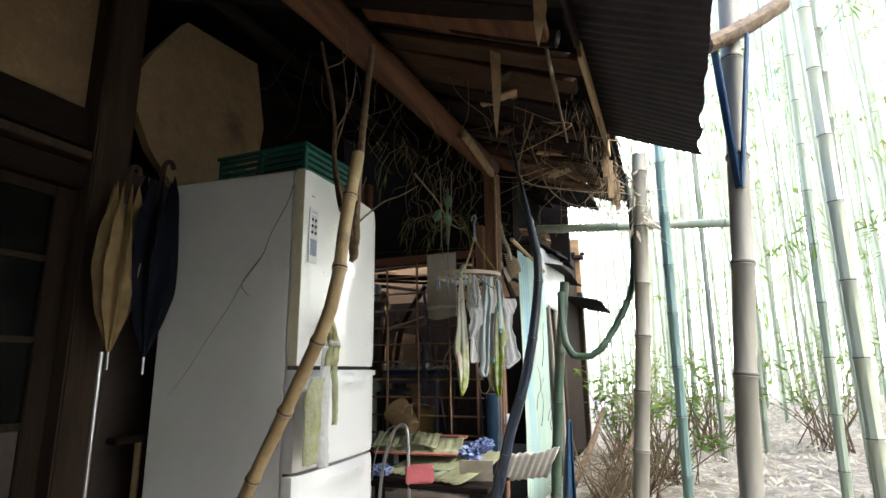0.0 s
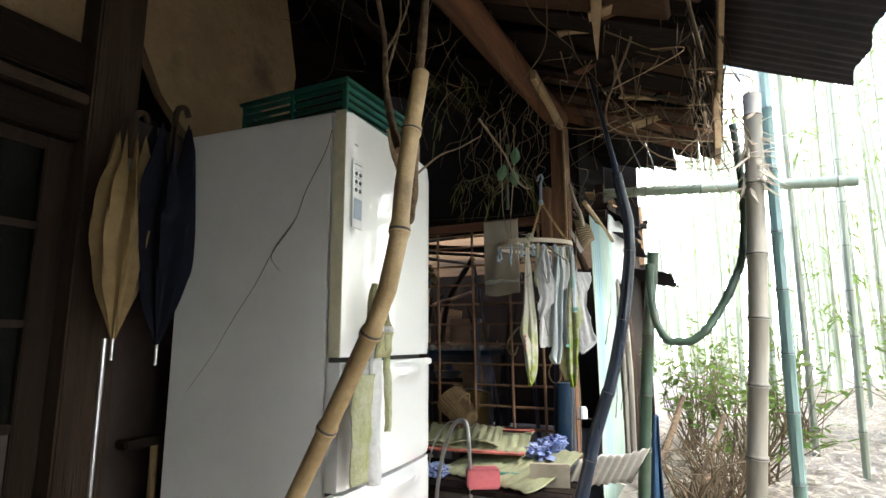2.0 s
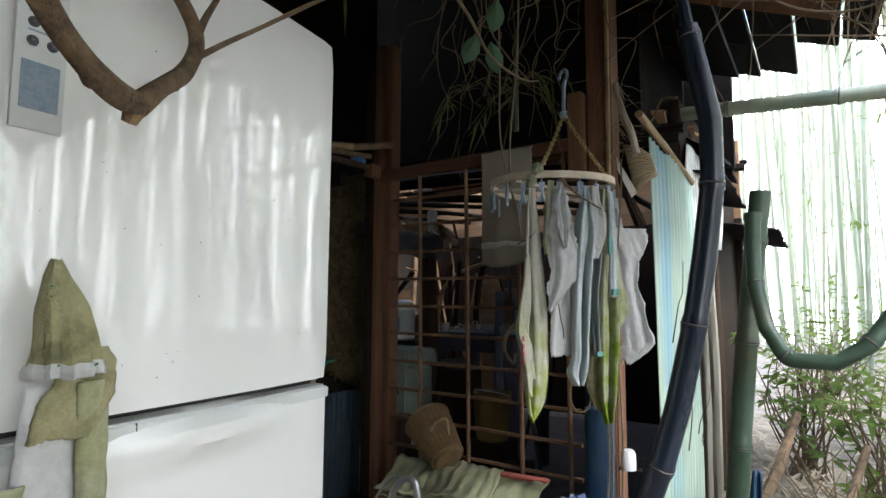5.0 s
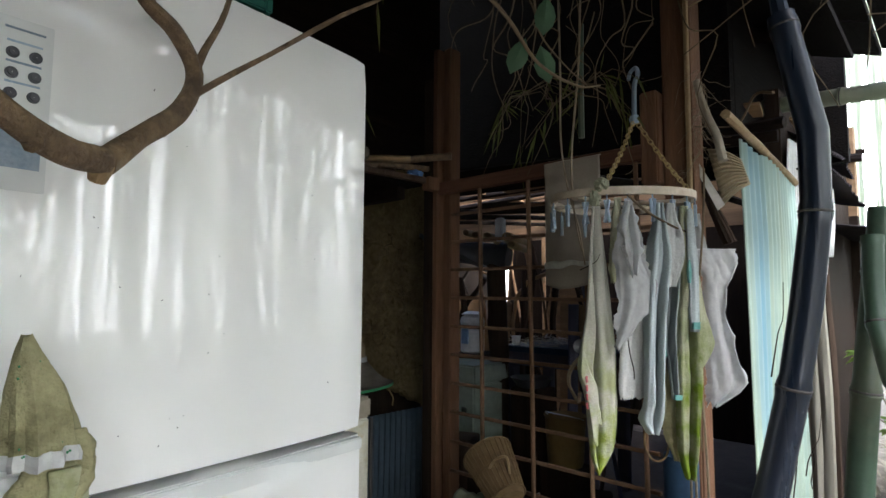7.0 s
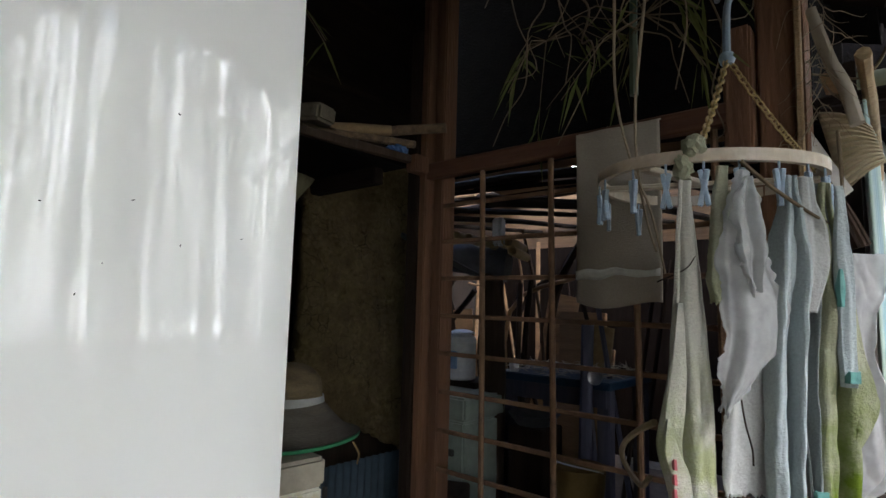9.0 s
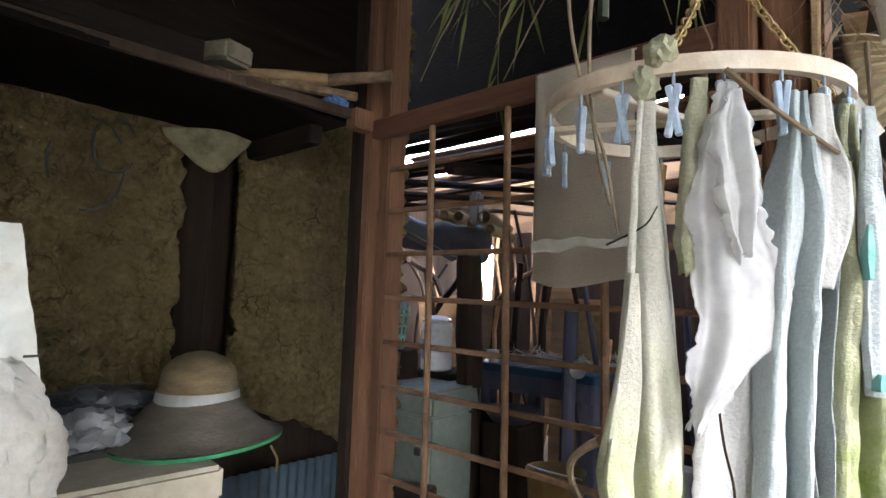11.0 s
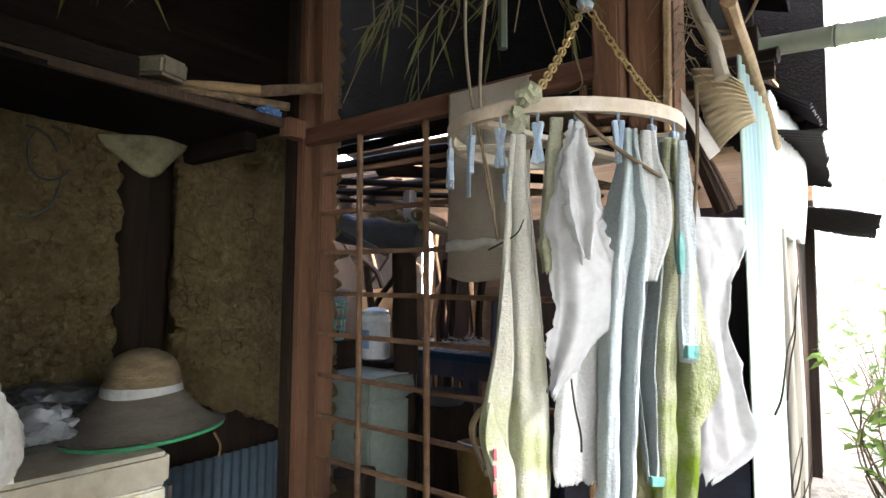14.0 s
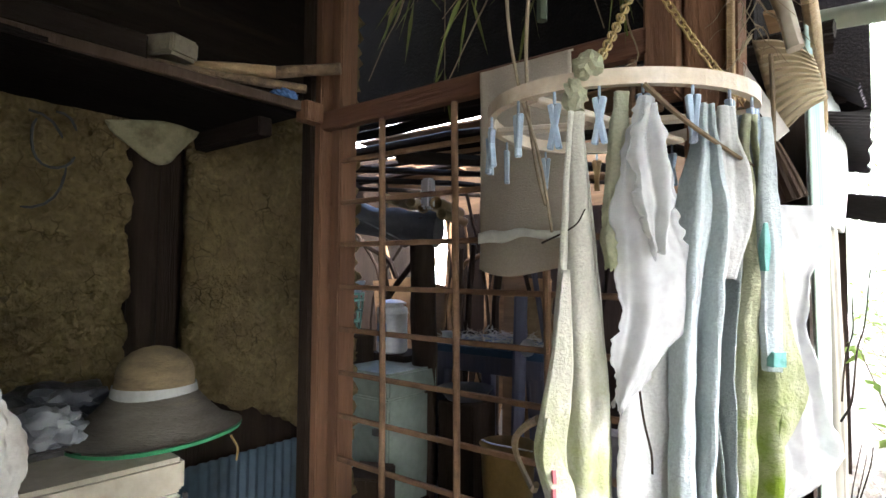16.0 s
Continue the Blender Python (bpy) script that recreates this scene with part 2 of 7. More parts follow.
m_navy = mat("navy umbrella cloth", (0.008, 0.009, 0.016), (0.005, 0.006, 0.010), scale=8, rough=0.85, bump=0.2, spec=0.12)
m_glove = thin("soiled sleeve cloth", (0.46, 0.43, 0.24), (0.34, 0.32, 0.17), (0.13, 0.12, 0.06), scale=26, share=0.12, spot=0.55, bump=0.7)
m_glove_white = thin("white glove cloth", (0.66, 0.66, 0.64), (0.58, 0.59, 0.57), (0.44, 0.46, 0.30), scale=9, share=0.15, spot=0.62)
m_glove_green = thin("green stained glove cloth", (0.42, 0.43, 0.22), (0.50, 0.50, 0.36), (0.28, 0.31, 0.10), scale=14, share=0.15, spot=0.58, bump=0.7)
m_pin = mat("grey blue clothespin plastic", (0.24, 0.33, 0.42), (0.33, 0.39, 0.45), scale=30, rough=0.5, vary=0.35, bump=0.1)
m_pin_wood = mat("wooden clothespin", (0.42, 0.28, 0.13), (0.34, 0.22, 0.1), scale=30, rough=0.7, bump=0.2)
m_ring = mat("pale hanger wood", (0.58, 0.52, 0.42), (0.46, 0.37, 0.25), (0.25, 0.16, 0.09), scale=11, rough=0.6, bump=0.2, spot=0.56)
m_gold = mat("tarnished gold chain", (0.42, 0.31, 0.13), (0.32, 0.22, 0.09), scale=30, rough=0.45, metal=0.7, bump=0.1)
m_chrome = mat("dull chrome tube", (0.50, 0.50, 0.50), (0.40, 0.40, 0.40), (0.22, 0.17, 0.12), scale=12, rough=0.3, metal=0.9, bump=0.05)
m_straw = mat("dusty straw brim", (0.15, 0.132, 0.105), (0.105, 0.092, 0.074), (0.22, 0.175, 0.115), scale=9, stretch=(1, 1, 6), rough=0.95, bump=0.8, fine=8, spot=0.60, spec=0.1)
m_straw_tan = mat("straw hat crown", (0.26, 0.195, 0.11), (0.15, 0.118, 0.075), (0.06, 0.05, 0.038), scale=13, stretch=(1, 1, 3), rough=0.95, bump=0.9, fine=8, spot=0.52, spec=0.1)
m_greenrim = mat("green hat brim edge", (0.03, 0.22, 0.09), (0.05, 0.28, 0.12), scale=12, rough=0.7)
m_ribbon = mat("pale hat ribbon", (0.38, 0.38, 0.36), (0.30, 0.30, 0.28), scale=12, rough=0.8)
m_enamel = mat("stained white enamel", (0.70, 0.68, 0.56), (0.62, 0.59, 0.46), (0.45, 0.33, 0.08), scale=26, rough=0.45, bump=0.1, spot=0.56)
m_boxtop = mat("dusty cardboard top", (0.42, 0.375, 0.295), (0.32, 0.28, 0.215), (0.18, 0.145, 0.10), scale=6, rough=0.9, bump=0.2, spec=0.15)
m_bag = thin("crumpled clear plastic bag", (0.50, 0.51, 0.52), (0.40, 0.41, 0.43), (0.22, 0.22, 0.22), scale=7, share=0.35, rough=0.25, bump=0.5)
m_paperbag = mat("white glossy paper", (0.80, 0.79, 0.74), (0.74, 0.73, 0.67), (0.60, 0.56, 0.45), scale=5, rough=0.45, bump=0.15, spot=0.66)
m_sackfilm = thin("dirty white sack film", (0.74, 0.71, 0.66), (0.64, 0.61, 0.55), (0.30, 0.24, 0.18), scale=11, share=0.3, rough=0.4, bump=0.4, spot=0.59)
m_bagdark = mat("dark plastic bag", (0.045, 0.048, 0.055), (0.07, 0.072, 0.08), scale=10, rough=0.3, bump=0.5)
m_mat = mat("green straw mat", (0.24, 0.25, 0.14), (0.19, 0.19, 0.10), (0.13, 0.11, 0.065), scale=16, rough=0.9, bump=0.5, stretch=(1, 0.1, 1))
m_matred = mat("red mat edging", (0.42, 0.12, 0.09), (0.34, 0.1, 0.08), scale=12, rough=0.9)
m_wicker = mat("wicker basket", (0.18, 0.12, 0.057), (0.13, 0.082, 0.037), (0.07, 0.045, 0.026), scale=30, rough=0.8, bump=0.6, spec=0.2)
m_bluecloth = mat("blue patterned cloth", (0.09, 0.14, 0.34), (0.30, 0.35, 0.48), (0.05, 0.07, 0.2), scale=22, rough=0.85, bump=0.4, spot=0.52)
m_red = mat("faded red plastic", (0.52, 0.12, 0.13), (0.44, 0.10, 0.11), scale=8, rough=0.5, bump=0.1)
m_bluepipe = mat("dark blue painted pipe", (0.012, 0.040, 0.085), (0.02, 0.055, 0.10), (0.045, 0.05, 0.045), scale=8, rough=0.5, bump=0.1, spec=0.3)
m_card = mat("tan corrugated plastic", (0.37, 0.30, 0.18), (0.30, 0.24, 0.14), (0.2, 0.16, 0.09), scale=10, rough=0.7, bump=0.2)
m_cardwhite = mat("white backing sheet", (0.62, 0.60, 0.54), (0.55, 0.53, 0.46), (0.4, 0.36, 0.27), scale=10, rough=0.7, bump=0.1)
m_teal = mat("turquoise plastic", (0.08, 0.25, 0.22), (0.11, 0.29, 0.25), scale=9, rough=0.5)
m_white = mat("white plastic", (0.72, 0.73, 0.73), (0.66, 0.67, 0.67), (0.5, 0.48, 0.42), scale=8, rough=0.35, spot=0.65)
m_bluepat = mat("blue printed panel", (0.15, 0.28, 0.52), (0.25, 0.38, 0.6), scale=40, rough=0.4)
m_mintcab = mat("pale mint cabinet enamel", (0.28, 0.33, 0.28), (0.24, 0.28, 0.235), (0.14, 0.13, 0.10), scale=5, rough=0.5, bump=0.05, spot=0.58, spec=0.3)
m_bluewood = mat("faded blue post", (0.075, 0.08, 0.12), (0.10, 0.095, 0.12), (0.13, 0.11, 0.09), scale=12, rough=0.8, spec=0.15, **WOOD_Z)
m_yellow = mat("yellow ochre bucket", (0.18, 0.12, 0.042), (0.14, 0.093, 0.03), (0.085, 0.055, 0.023), scale=9, rough=0.6, spec=0.2)
m_tarp = mat("dark grey tarp", (0.055, 0.058, 0.066), (0.08, 0.082, 0.09), scale=7, rough=0.6, bump=0.4)
# The warm light on the shed boards is put into this ochre.
m_orange = mat("ochre thatch boards, warm light in colour", (0.34, 0.20, 0.095), (0.22, 0.13, 0.06), (0.10, 0.062, 0.035), scale=16, bump=0.5, **WOOD_X)
m_bluetag = mat("blue rag", (0.08, 0.17, 0.36), (0.06, 0.13, 0.28), scale=16, rough=0.8, bump=0.3)
m_floor = mat("packed earth floor", (0.14, 0.11, 0.08), (0.10, 0.08, 0.06), (0.2, 0.17, 0.13), scale=6, rough=0.95, bump=0.8)
m_cream = mat("soiled cream cloth", (0.26, 0.235, 0.145), (0.17, 0.155, 0.09), (0.07, 0.062, 0.036), scale=22, rough=0.9, bump=0.5, spot=0.52, spec=0.1)

m_glass = bpy.data.materials.new("rippled pane glass")
m_glass.use_nodes = True
gb = m_glass.node_tree.nodes["Principled BSDF"]
gb.inputs["Base Color"].default_value = (0.06, 0.06, 0.055, 1)
gb.inputs["IOR"].default_value = 1.12
gb.inputs["Roughness"].default_value = 0.08
gb.inputs["Transmission Weight"].default_value = 0.95
gn = m_glass.node_tree.nodes.new("ShaderNodeTexNoise")
gn.inputs["Scale"].default_value = 45
gbp = m_glass.node_tree.nodes.new("ShaderNodeBump")
gbp.inputs["Strength"].default_value = 0.35
gbp.inputs["Distance"].default_value = 0.01
m_glass.node_tree.links.new(gn.outputs[0], gbp.inputs["Height"])
m_glass.node_tree.links.new(gbp.outputs[0], gb.inputs["Normal"])


# ---- mesh helpers ----
def thing(name, at, label, category, group="", kind=""):
    ob = new(name)
    ob.location = at
    ob.empty_display_size = 0.1
    return tagged(ob, label, category, group, kind)


def mesh_of(name, bm, material, smooth=False):
    me = bpy.data.meshes.new(name)
    bmesh.ops.recalc_face_normals(bm, faces=bm.faces)
    bm.to_mesh(me)
    bm.free()
    me.materials.append(material)
    if smooth:
        for p in me.polygons:
            p.use_smooth = True
        me.set_sharp_from_angle(angle=radians(42))
    return me


def part(name, bm, material, parent, label="", smooth=False):
    """One mesh, drawn in world coordinates, under a thing or a part."""
    me = mesh_of(name, bm, material, smooth)
    ob = new(name, me)
    ob.parent = parent
    if parent.type == "EMPTY":
        ob.matrix_parent_inverse = Matrix.Translation(-Vector(parent.location))
    return tagged(ob, label)


def solo(name, bm, material, label, category, kind="", group="", smooth=False):
    return tagged(new(name, mesh_of(name, bm, material, smooth)), label, category, group, kind)


def box(x0, x1, y0, y1, z0, z1, bevel=0.0, bm=None, m=None, seg=2):
    bm = bm or bmesh.new()
    made = bmesh.ops.create_cube(bm, size=1)["verts"]
    for v in made:
        v.co = Vector(((x0 + x1) / 2 + v.co.x * (x1 - x0), (y0 + y1) / 2 + v.co.y * (y1 - y0), (z0 + z1) / 2 + v.co.z * (z1 - z0)))
    if bevel:
        edges = list({e for v in made for e in v.link_edges})
        r = bmesh.ops.bevel(bm, geom=edges, offset=bevel, segments=seg, affect="EDGES", clamp_overlap=True)
        made = list({v for f in r["faces"] for v in f.verts} | {v for v in made if v.is_valid})
    if m is not None:
        bmesh.ops.transform(bm, matrix=m, verts=made)
    return bm


def beam(a, b, w, h, bevel=0.004, bm=None, roll=0.0, rough=0.0, cuts=0):
    """A squared timber from a to b, w wide and h high."""
    a, b = Vector(a), Vector(b)
    d = b - a
    t = Matrix.Translation((a + b) / 2) @ d.to_track_quat("Y", "Z").to_matrix().to_4x4() @ Matrix.Rotation(roll, 4, "Y")
    return box(-w / 2, w / 2, -d.length / 2, d.length / 2, -h / 2, h / 2, bevel, bm, t, 1)


def smooth_line(pts, n):
    """A Catmull-Rom line through the points."""
    pts = [Vector(p) for p in pts]
    if len(pts) < 3:
        return [pts[0].lerp(pts[-1], i / n) for i in range(n + 1)]
    ext = [2 * pts[0] - pts[1], *pts, 2 * pts[-1] - pts[-2]]
    out = []
    per = max(1, round(n / (len(pts) - 1)))
    for i in range(len(pts) - 1):
        p0, p1, p2, p3 = ext[i:i + 4]
        for k in range(per):
            u = k / per
            out.append(0.5 * (2 * p1 + (p2 - p0) * u + (2 * p0 - 5 * p1 + 4 * p2 - p3) * u * u + (3 * p1 - p0 - 3 * p2 + p3) * u ** 3))
    out.append(pts[-1])
    return out


def tube(line, radii, n=8, bm=None, lump=0.0, caps=True):
    """A round rod along a line; radii: one number, two ends or one for each point."""
    bm = bm or bmesh.new()
    line = [Vector(p) for p in line]
    k = len(line)
    if isinstance(radii, (int, float)):
        radii = [radii] * k
    elif len(radii) == 2 and k != 2:
        radii = [radii[0] + (radii[1] - radii[0]) * i / (k - 1) for i in range(k)]
    side = None
    rings = []
    for i, p in enumerate(line):
        d = (line[min(i + 1, k - 1)] - line[max(i - 1, 0)]).normalized()
        if side is None:
            side = d.orthogonal().normalized()
        side = (side - d * side.dot(d)).normalized()
        up = d.cross(side)
        ring = []
        for j in range(n):
            a = 2 * math.pi * j / n
            r = radii[i]
            if lump:
                r *= 1 + lump * noise.noise(Vector((p.x * 9 + math.cos(a), p.y * 9 + math.sin(a), p.z * 9)))
            ring.append(bm.verts.new(p + (side * math.cos(a) + up * math.sin(a)) * r))
        rings.append(ring)
    for a, b in zip(rings, rings[1:]):
        for j in range(n):
            bm.faces.new((a[j], a[(j + 1) % n], b[(j + 1) % n], b[j]))
    if caps and n > 2:
        bm.faces.new(rings[0][::-1])
        bm.faces.new(rings[-1])
    return bm


JOINTS = []


def culm(line, r0, r1, gap=0.28, n=10, bm=None, swell=0.14):
    """A bamboo stem with its rings: line is a list of points, gap the length of a joint."""
    fine = smooth_line(line, max(len(line) * 4, 8))
    total = [0.0]
    for a, b in zip(fine, fine[1:]):
        total.append(total[-1] + (b - a).length)

    def at(s):
        for i in range(len(fine) - 1):
            if s <= total[i + 1] or i == len(fine) - 2:
                return fine[i].lerp(fine[i + 1], (s - total[i]) / max(1e-6, total[i + 1] - total[i]))

    pts, rad, s = [], [], 0.0
    JOINTS.clear()
    length = total[-1]
    while s < length:
        r = r0 + (r1 - r0) * s / length
        if 0.02 < s < length - 0.03:
            JOINTS.append((at(s + 0.013), at(s + 0.019), r * (1 + swell * 0.75)))
        for ds, k in ((0.0, 1.0), (0.010, 1 + swell), (0.016, 1 + swell * 0.3), (0.022, 1 + swell * 0.8), (0.034, 0.97), (gap * 0.5, 0.99)):
            if s + ds < length:
                pts.append(at(s + ds))
                rad.append(r * k)
        s += gap * (0.9 + 0.2 * random.random())
    pts.append(at(length))
    rad.append(r1)
    return tube(pts, rad, n, bm)


def joint_rings(stem, n=14):
    """Dark rings at the joints of the stem drawn last."""
    for a, b, r in list(JOINTS):
        part("joint_ring", tube([a, a.lerp(b, 0.3), a.lerp(b, 0.7), b], [r * 0.96, r * 1.03, r * 1.03, r * 0.96], n, caps=False), m_joint, stem, "dark joint ring", True)


def cloth(c, d, rows, folds=3.0, amp=0.012, phase=0.0, nu=22, nv=30, jag=0.0, wind=0.0, crumple=0.0):
    """A hanging sheet. c: (x, y) of its middle; d: angle of its width; rows: (z, half width, shift along the width, shift out)."""
    bm = bmesh.new()
    dx, dy = math.cos(radians(d)), math.sin(radians(d))
    grid = []
    for j in range(nv + 1):
        s = j / nv * (len(rows) - 1)
        i = min(int(s), len(rows) - 2)
        f = s - i
        f = f * f * (3 - 2 * f) * 0.4 + f * 0.6
        z, hw, off, out = (rows[i][k] + (rows[i + 1][k] - rows[i][k]) * f for k in range(4))
        line = []
        for k in range(nu + 1):
            u = 2 * k / nu - 1
            a = amp * (0.35 + 0.65 * j / nv)
            v = j / nv
            w = a * math.sin(folds * 2.2 * u + phase + 1.6 * noise.noise(Vector((v * 1.6, phase, 0.5)))) * (0.55 + 0.6 * noise.noise(Vector((u * 1.5, v * 1.2, phase + 7))))
            w += 1.3 * a * noise.noise(Vector((u * folds * 0.9, v * 1.1, phase * 3))) + 0.35 * a * noise.noise(Vector((u * folds * 2.6, v * 3.5, phase * 5)))
            w += 0.12 * a * noise.noise(Vector((u * folds * 6, v * 12, phase * 2)))
            if crumple:
                q = Vector((u * 2.2 + phase, v * 5, phase))
                w += crumple * (abs(noise.noise(q)) - 0.5 * abs(noise.noise(q * 2.3)) + 0.35 * abs(noise.noise(q * 5.1)))
            zz = z
            if j == nv:
                zz += jag * noise.noise(Vector((u * 6 + phase, 3.1, phase)))
            zz += 0.01 * noise.noise(Vector((u * 2 + phase, j * 0.2, 1.7)))
            x = u * hw + off + wind * noise.noise(Vector((j * 0.25, phase, u)))
            line.append(bm.verts.new((c[0] + dx * x - dy * (w + out), c[1] + dy * x + dx * (w + out), zz)))
        grid.append(line)
    for a, b in zip(grid, grid[1:]):
        for k in range(nu):
            bm.faces.new((a[k], a[k + 1], b[k + 1], b[k]))
    bmesh.ops.delete(bm, geom=[q for q in bm.verts if not q.link_faces], context="VERTS")
    return bm


def drape(o, d, rows, pleats=2.5, depth=0.012, phase=0.0, nu=44, nv=70, ragged=0.0, crease=0.004, out=0.0):
    """A cloth gathered under a pin. o: its middle; d: angle of its width; rows: (z, one edge, other edge); out: nearer by so much."""
    bm = bmesh.new()
    dx, dy = math.cos(radians(d)), math.sin(radians(d))
    line = smooth_line(rows, nv)
    k = len(line) - 1
    grid = []
    for j, (z, lo, hi) in enumerate(line):
        v = j / k
        full = 0.25 + 0.75 * min(1, v * 2.5)
        row = []
        for i in range(nu + 1):
            u = 2 * i / nu - 1
            th = pleats * math.pi / 2 * u + phase + 0.9 * noise.noise(Vector((v * 1.5, phase, 0.5)))
            w = depth * full * (0.6 * math.sin(th) + 0.25 * math.sin(1.7 * th + 2.0 + 2.2 * noise.noise(Vector((v * 2, phase, 3.0))))) * (0.6 + 0.7 * noise.noise(Vector((u * 1.2, v * 1.8, phase + 7))))
            xm = lo + (hi - lo) * i / nu
            q = Vector((xm * 15 + z * 5 + phase, z * 8 - xm * 6, phase))
            w += crease * (1.8 * abs(noise.noise(q)) + 0.8 * abs(noise.noise(q * 2.3)) + 0.25 * noise.noise(q * 6))
            w -= 0.010 * full * max(0, abs(u) - 0.8) / 0.2
            x = lo + (hi - lo) * i / nu
            zz = z
            if ragged:
                e = max(0, abs(u) - 0.7) / 0.3
                x += ragged * e * (0.8 * noise.noise(Vector((v * 7, phase, round(u)))) + 0.3 * noise.noise(Vector((v * 38, phase, round(u)))))
                f = max(0, v - 0.9) / 0.1
                zz += ragged * f * (noise.noise(Vector((u * 4, phase, 3.0))) + 0.5 * noise.noise(Vector((u * 13, phase, 5.0))))
            w += out
            row.append(bm.verts.new((o[0] + dx * x + dy * w, o[1] + dy * x - dx * w, zz)))
        grid.append(row)
    for a, b in zip(grid, grid[1:]):
        for i in range(nu):
            bm.faces.new((a[i], a[i + 1], b[i + 1], b[i]))
    return bm


def thick(ob, t=0.0025):
    mod = ob.modifiers.new("thickness", "SOLIDIFY")
    mod.thickness = t
    return ob


def corrugated(o, u, v, nu_len, nv_len, pitch=0.076, depth=0.009, rows=6, warp=0.01, seg=6, ragged=0.0):
    """A wavy sheet from corner o, ribs along v; u and v are unit directions."""
    bm = bmesh.new()
    o, u, v = Vector(o), Vector(u).normalized(), Vector(v).normalized()
    n = u.cross(v)
    cols = int(nu_len / pitch * seg)
    grid = []
    for j in range(rows + 1):
        line = []
        for i in range(cols + 1):
            s, t = nu_len * i / cols, nv_len * j / rows
            w = depth * math.sin(2 * math.pi * s / pitch) + warp * noise.noise(Vector((s * 2, t * 2, o.z)))
            e = ragged * noise.noise(Vector((s * 7, j, 2.0))) if j in (0, rows) else 0
            line.append(bm.verts.new(o + u * s + v * (t + e) + n * w))
        grid.append(line)
    for a, b in zip(grid, grid[1:]):
        for i in range(cols):
            bm.faces.new((a[i], a[i + 1], b[i + 1], b[i]))
    return bm


def lathe(c, profile, n=32, bm=None, squash=1.0, wob=0.0):
    """A turned shape: profile is (radius, z) from top to bottom."""
    bm = bm or bmesh.new()
    rings = []
    for r, z in profile:
        rings.append([bm.verts.new((c[0] + r * math.cos(2 * math.pi * k / n), c[1] + r * squash * math.sin(2 * math.pi * k / n),
                                    c[2] + z + wob * r * math.sin(4 * math.pi * k / n + 0.6))) for k in range(n)])
    for a, b in zip(rings, rings[1:]):
        for k in range(n):
            bm.faces.new((a[k], a[(k + 1) % n], b[(k + 1) % n], b[k]))
    return bm


def lump(c, size, seed=0.0, rough=0.35, freq=3.0, sub=4, flat=0.0):
    """A crumpled heap, such as a bag or rag."""
    bm = bmesh.new()
    bmesh.ops.create_icosphere(bm, subdivisions=sub, radius=1)
    for v in bm.verts:
        p = v.co.copy()
        k = 1 + rough * noise.noise(p * freq + Vector((seed, 0, 0))) + rough * 0.5 * abs(noise.noise(p * freq * 2.4 + Vector((0, seed, 0))))
        v.co = Vector((c[0] + p.x * k * size[0], c[1] + p.y * k * size[1], c[2] + max(p.z * k, -1 + flat) * size[2]))
    return bm


def blade(bm, p, d, length, width, droop=0.3):
    """One narrow leaf."""
    d = Vector(d).normalized()
    s = d.cross(Vector((random.random() - 0.5, random.random() - 0.5, 1))).normalized() * width / 2
    p = Vector(p)
    m1 = p + d * length * 0.4 + Vector((0, 0, -droop * length * 0.15))
    e = p + d * length + Vector((0, 0, -droop * length * 0.6))
    a, b, c, f = bm.verts.new(p), bm.verts.new(m1 + s), bm.verts.new(e), bm.verts.new(m1 - s)
    bm.faces.new((a, b, c, f))


def ground_z(x, y):
    rise = 0.40 * min(1, max(0, (y - 0.5) / 2.9)) + 0.03 * max(0, min(y, 14) - 3.4)
    rise -= min(5.0, 0.11 * max(0, math.hypot(x, y - 3) - 15))
    return rise + 0.10 * max(0, min(1, (x - 2) / 10)) + 0.03 * noise.noise(Vector((x * 0.7, y * 0.7, 0)))

# ---- ground and forest ----
def ground_sheet():
    xs = [-400, -120, -40, -15, -6, -3] + [-2.4 + 0.3 * i for i in range(40)] + [11, 14, 17, 21, 26, 32, 40, 50, 62, 120, 400]
    ys = [-400, -120, -40, -15, -6, -3] + [-1.5 + 0.3 * i for i in range(50)] + [16, 20, 25, 30, 38, 48, 60, 150, 400]
    bm = bmesh.new()
    g = [[bm.verts.new((x, y, ground_z(x, y))) for x in xs] for y in ys]
    for a, b in zip(g, g[1:]):
        for i in range(len(xs) - 1):
            bm.faces.new((a[i], a[i + 1], b[i + 1], b[i]))
    return bm


solo("ground", ground_sheet(), m_ground, "brown leaf-littered earth under the bamboo", "ground", "structure", smooth=True)

# fallen bamboo leaves
bm = bmesh.new()
rnd = random.Random(3)
for _ in range(17000):
    x, y = rnd.uniform(-0.7, 5), rnd.uniform(3.4, 12)
    if x < 0 and y < 4.2:
        continue
    blade(bm, (x, y, ground_z(x, y) + rnd.uniform(0.005, 0.05)), (rnd.uniform(-1, 1), rnd.uniform(-1, 1), rnd.uniform(-0.1, 0.4)), rnd.uniform(0.06, 0.15), rnd.uniform(0.012, 0.03), 0.1)
solo("fallen_leaves", bm, m_leaf_dry, "dry pale bamboo leaves strewn over the ground", "leaf litter", "stuff")


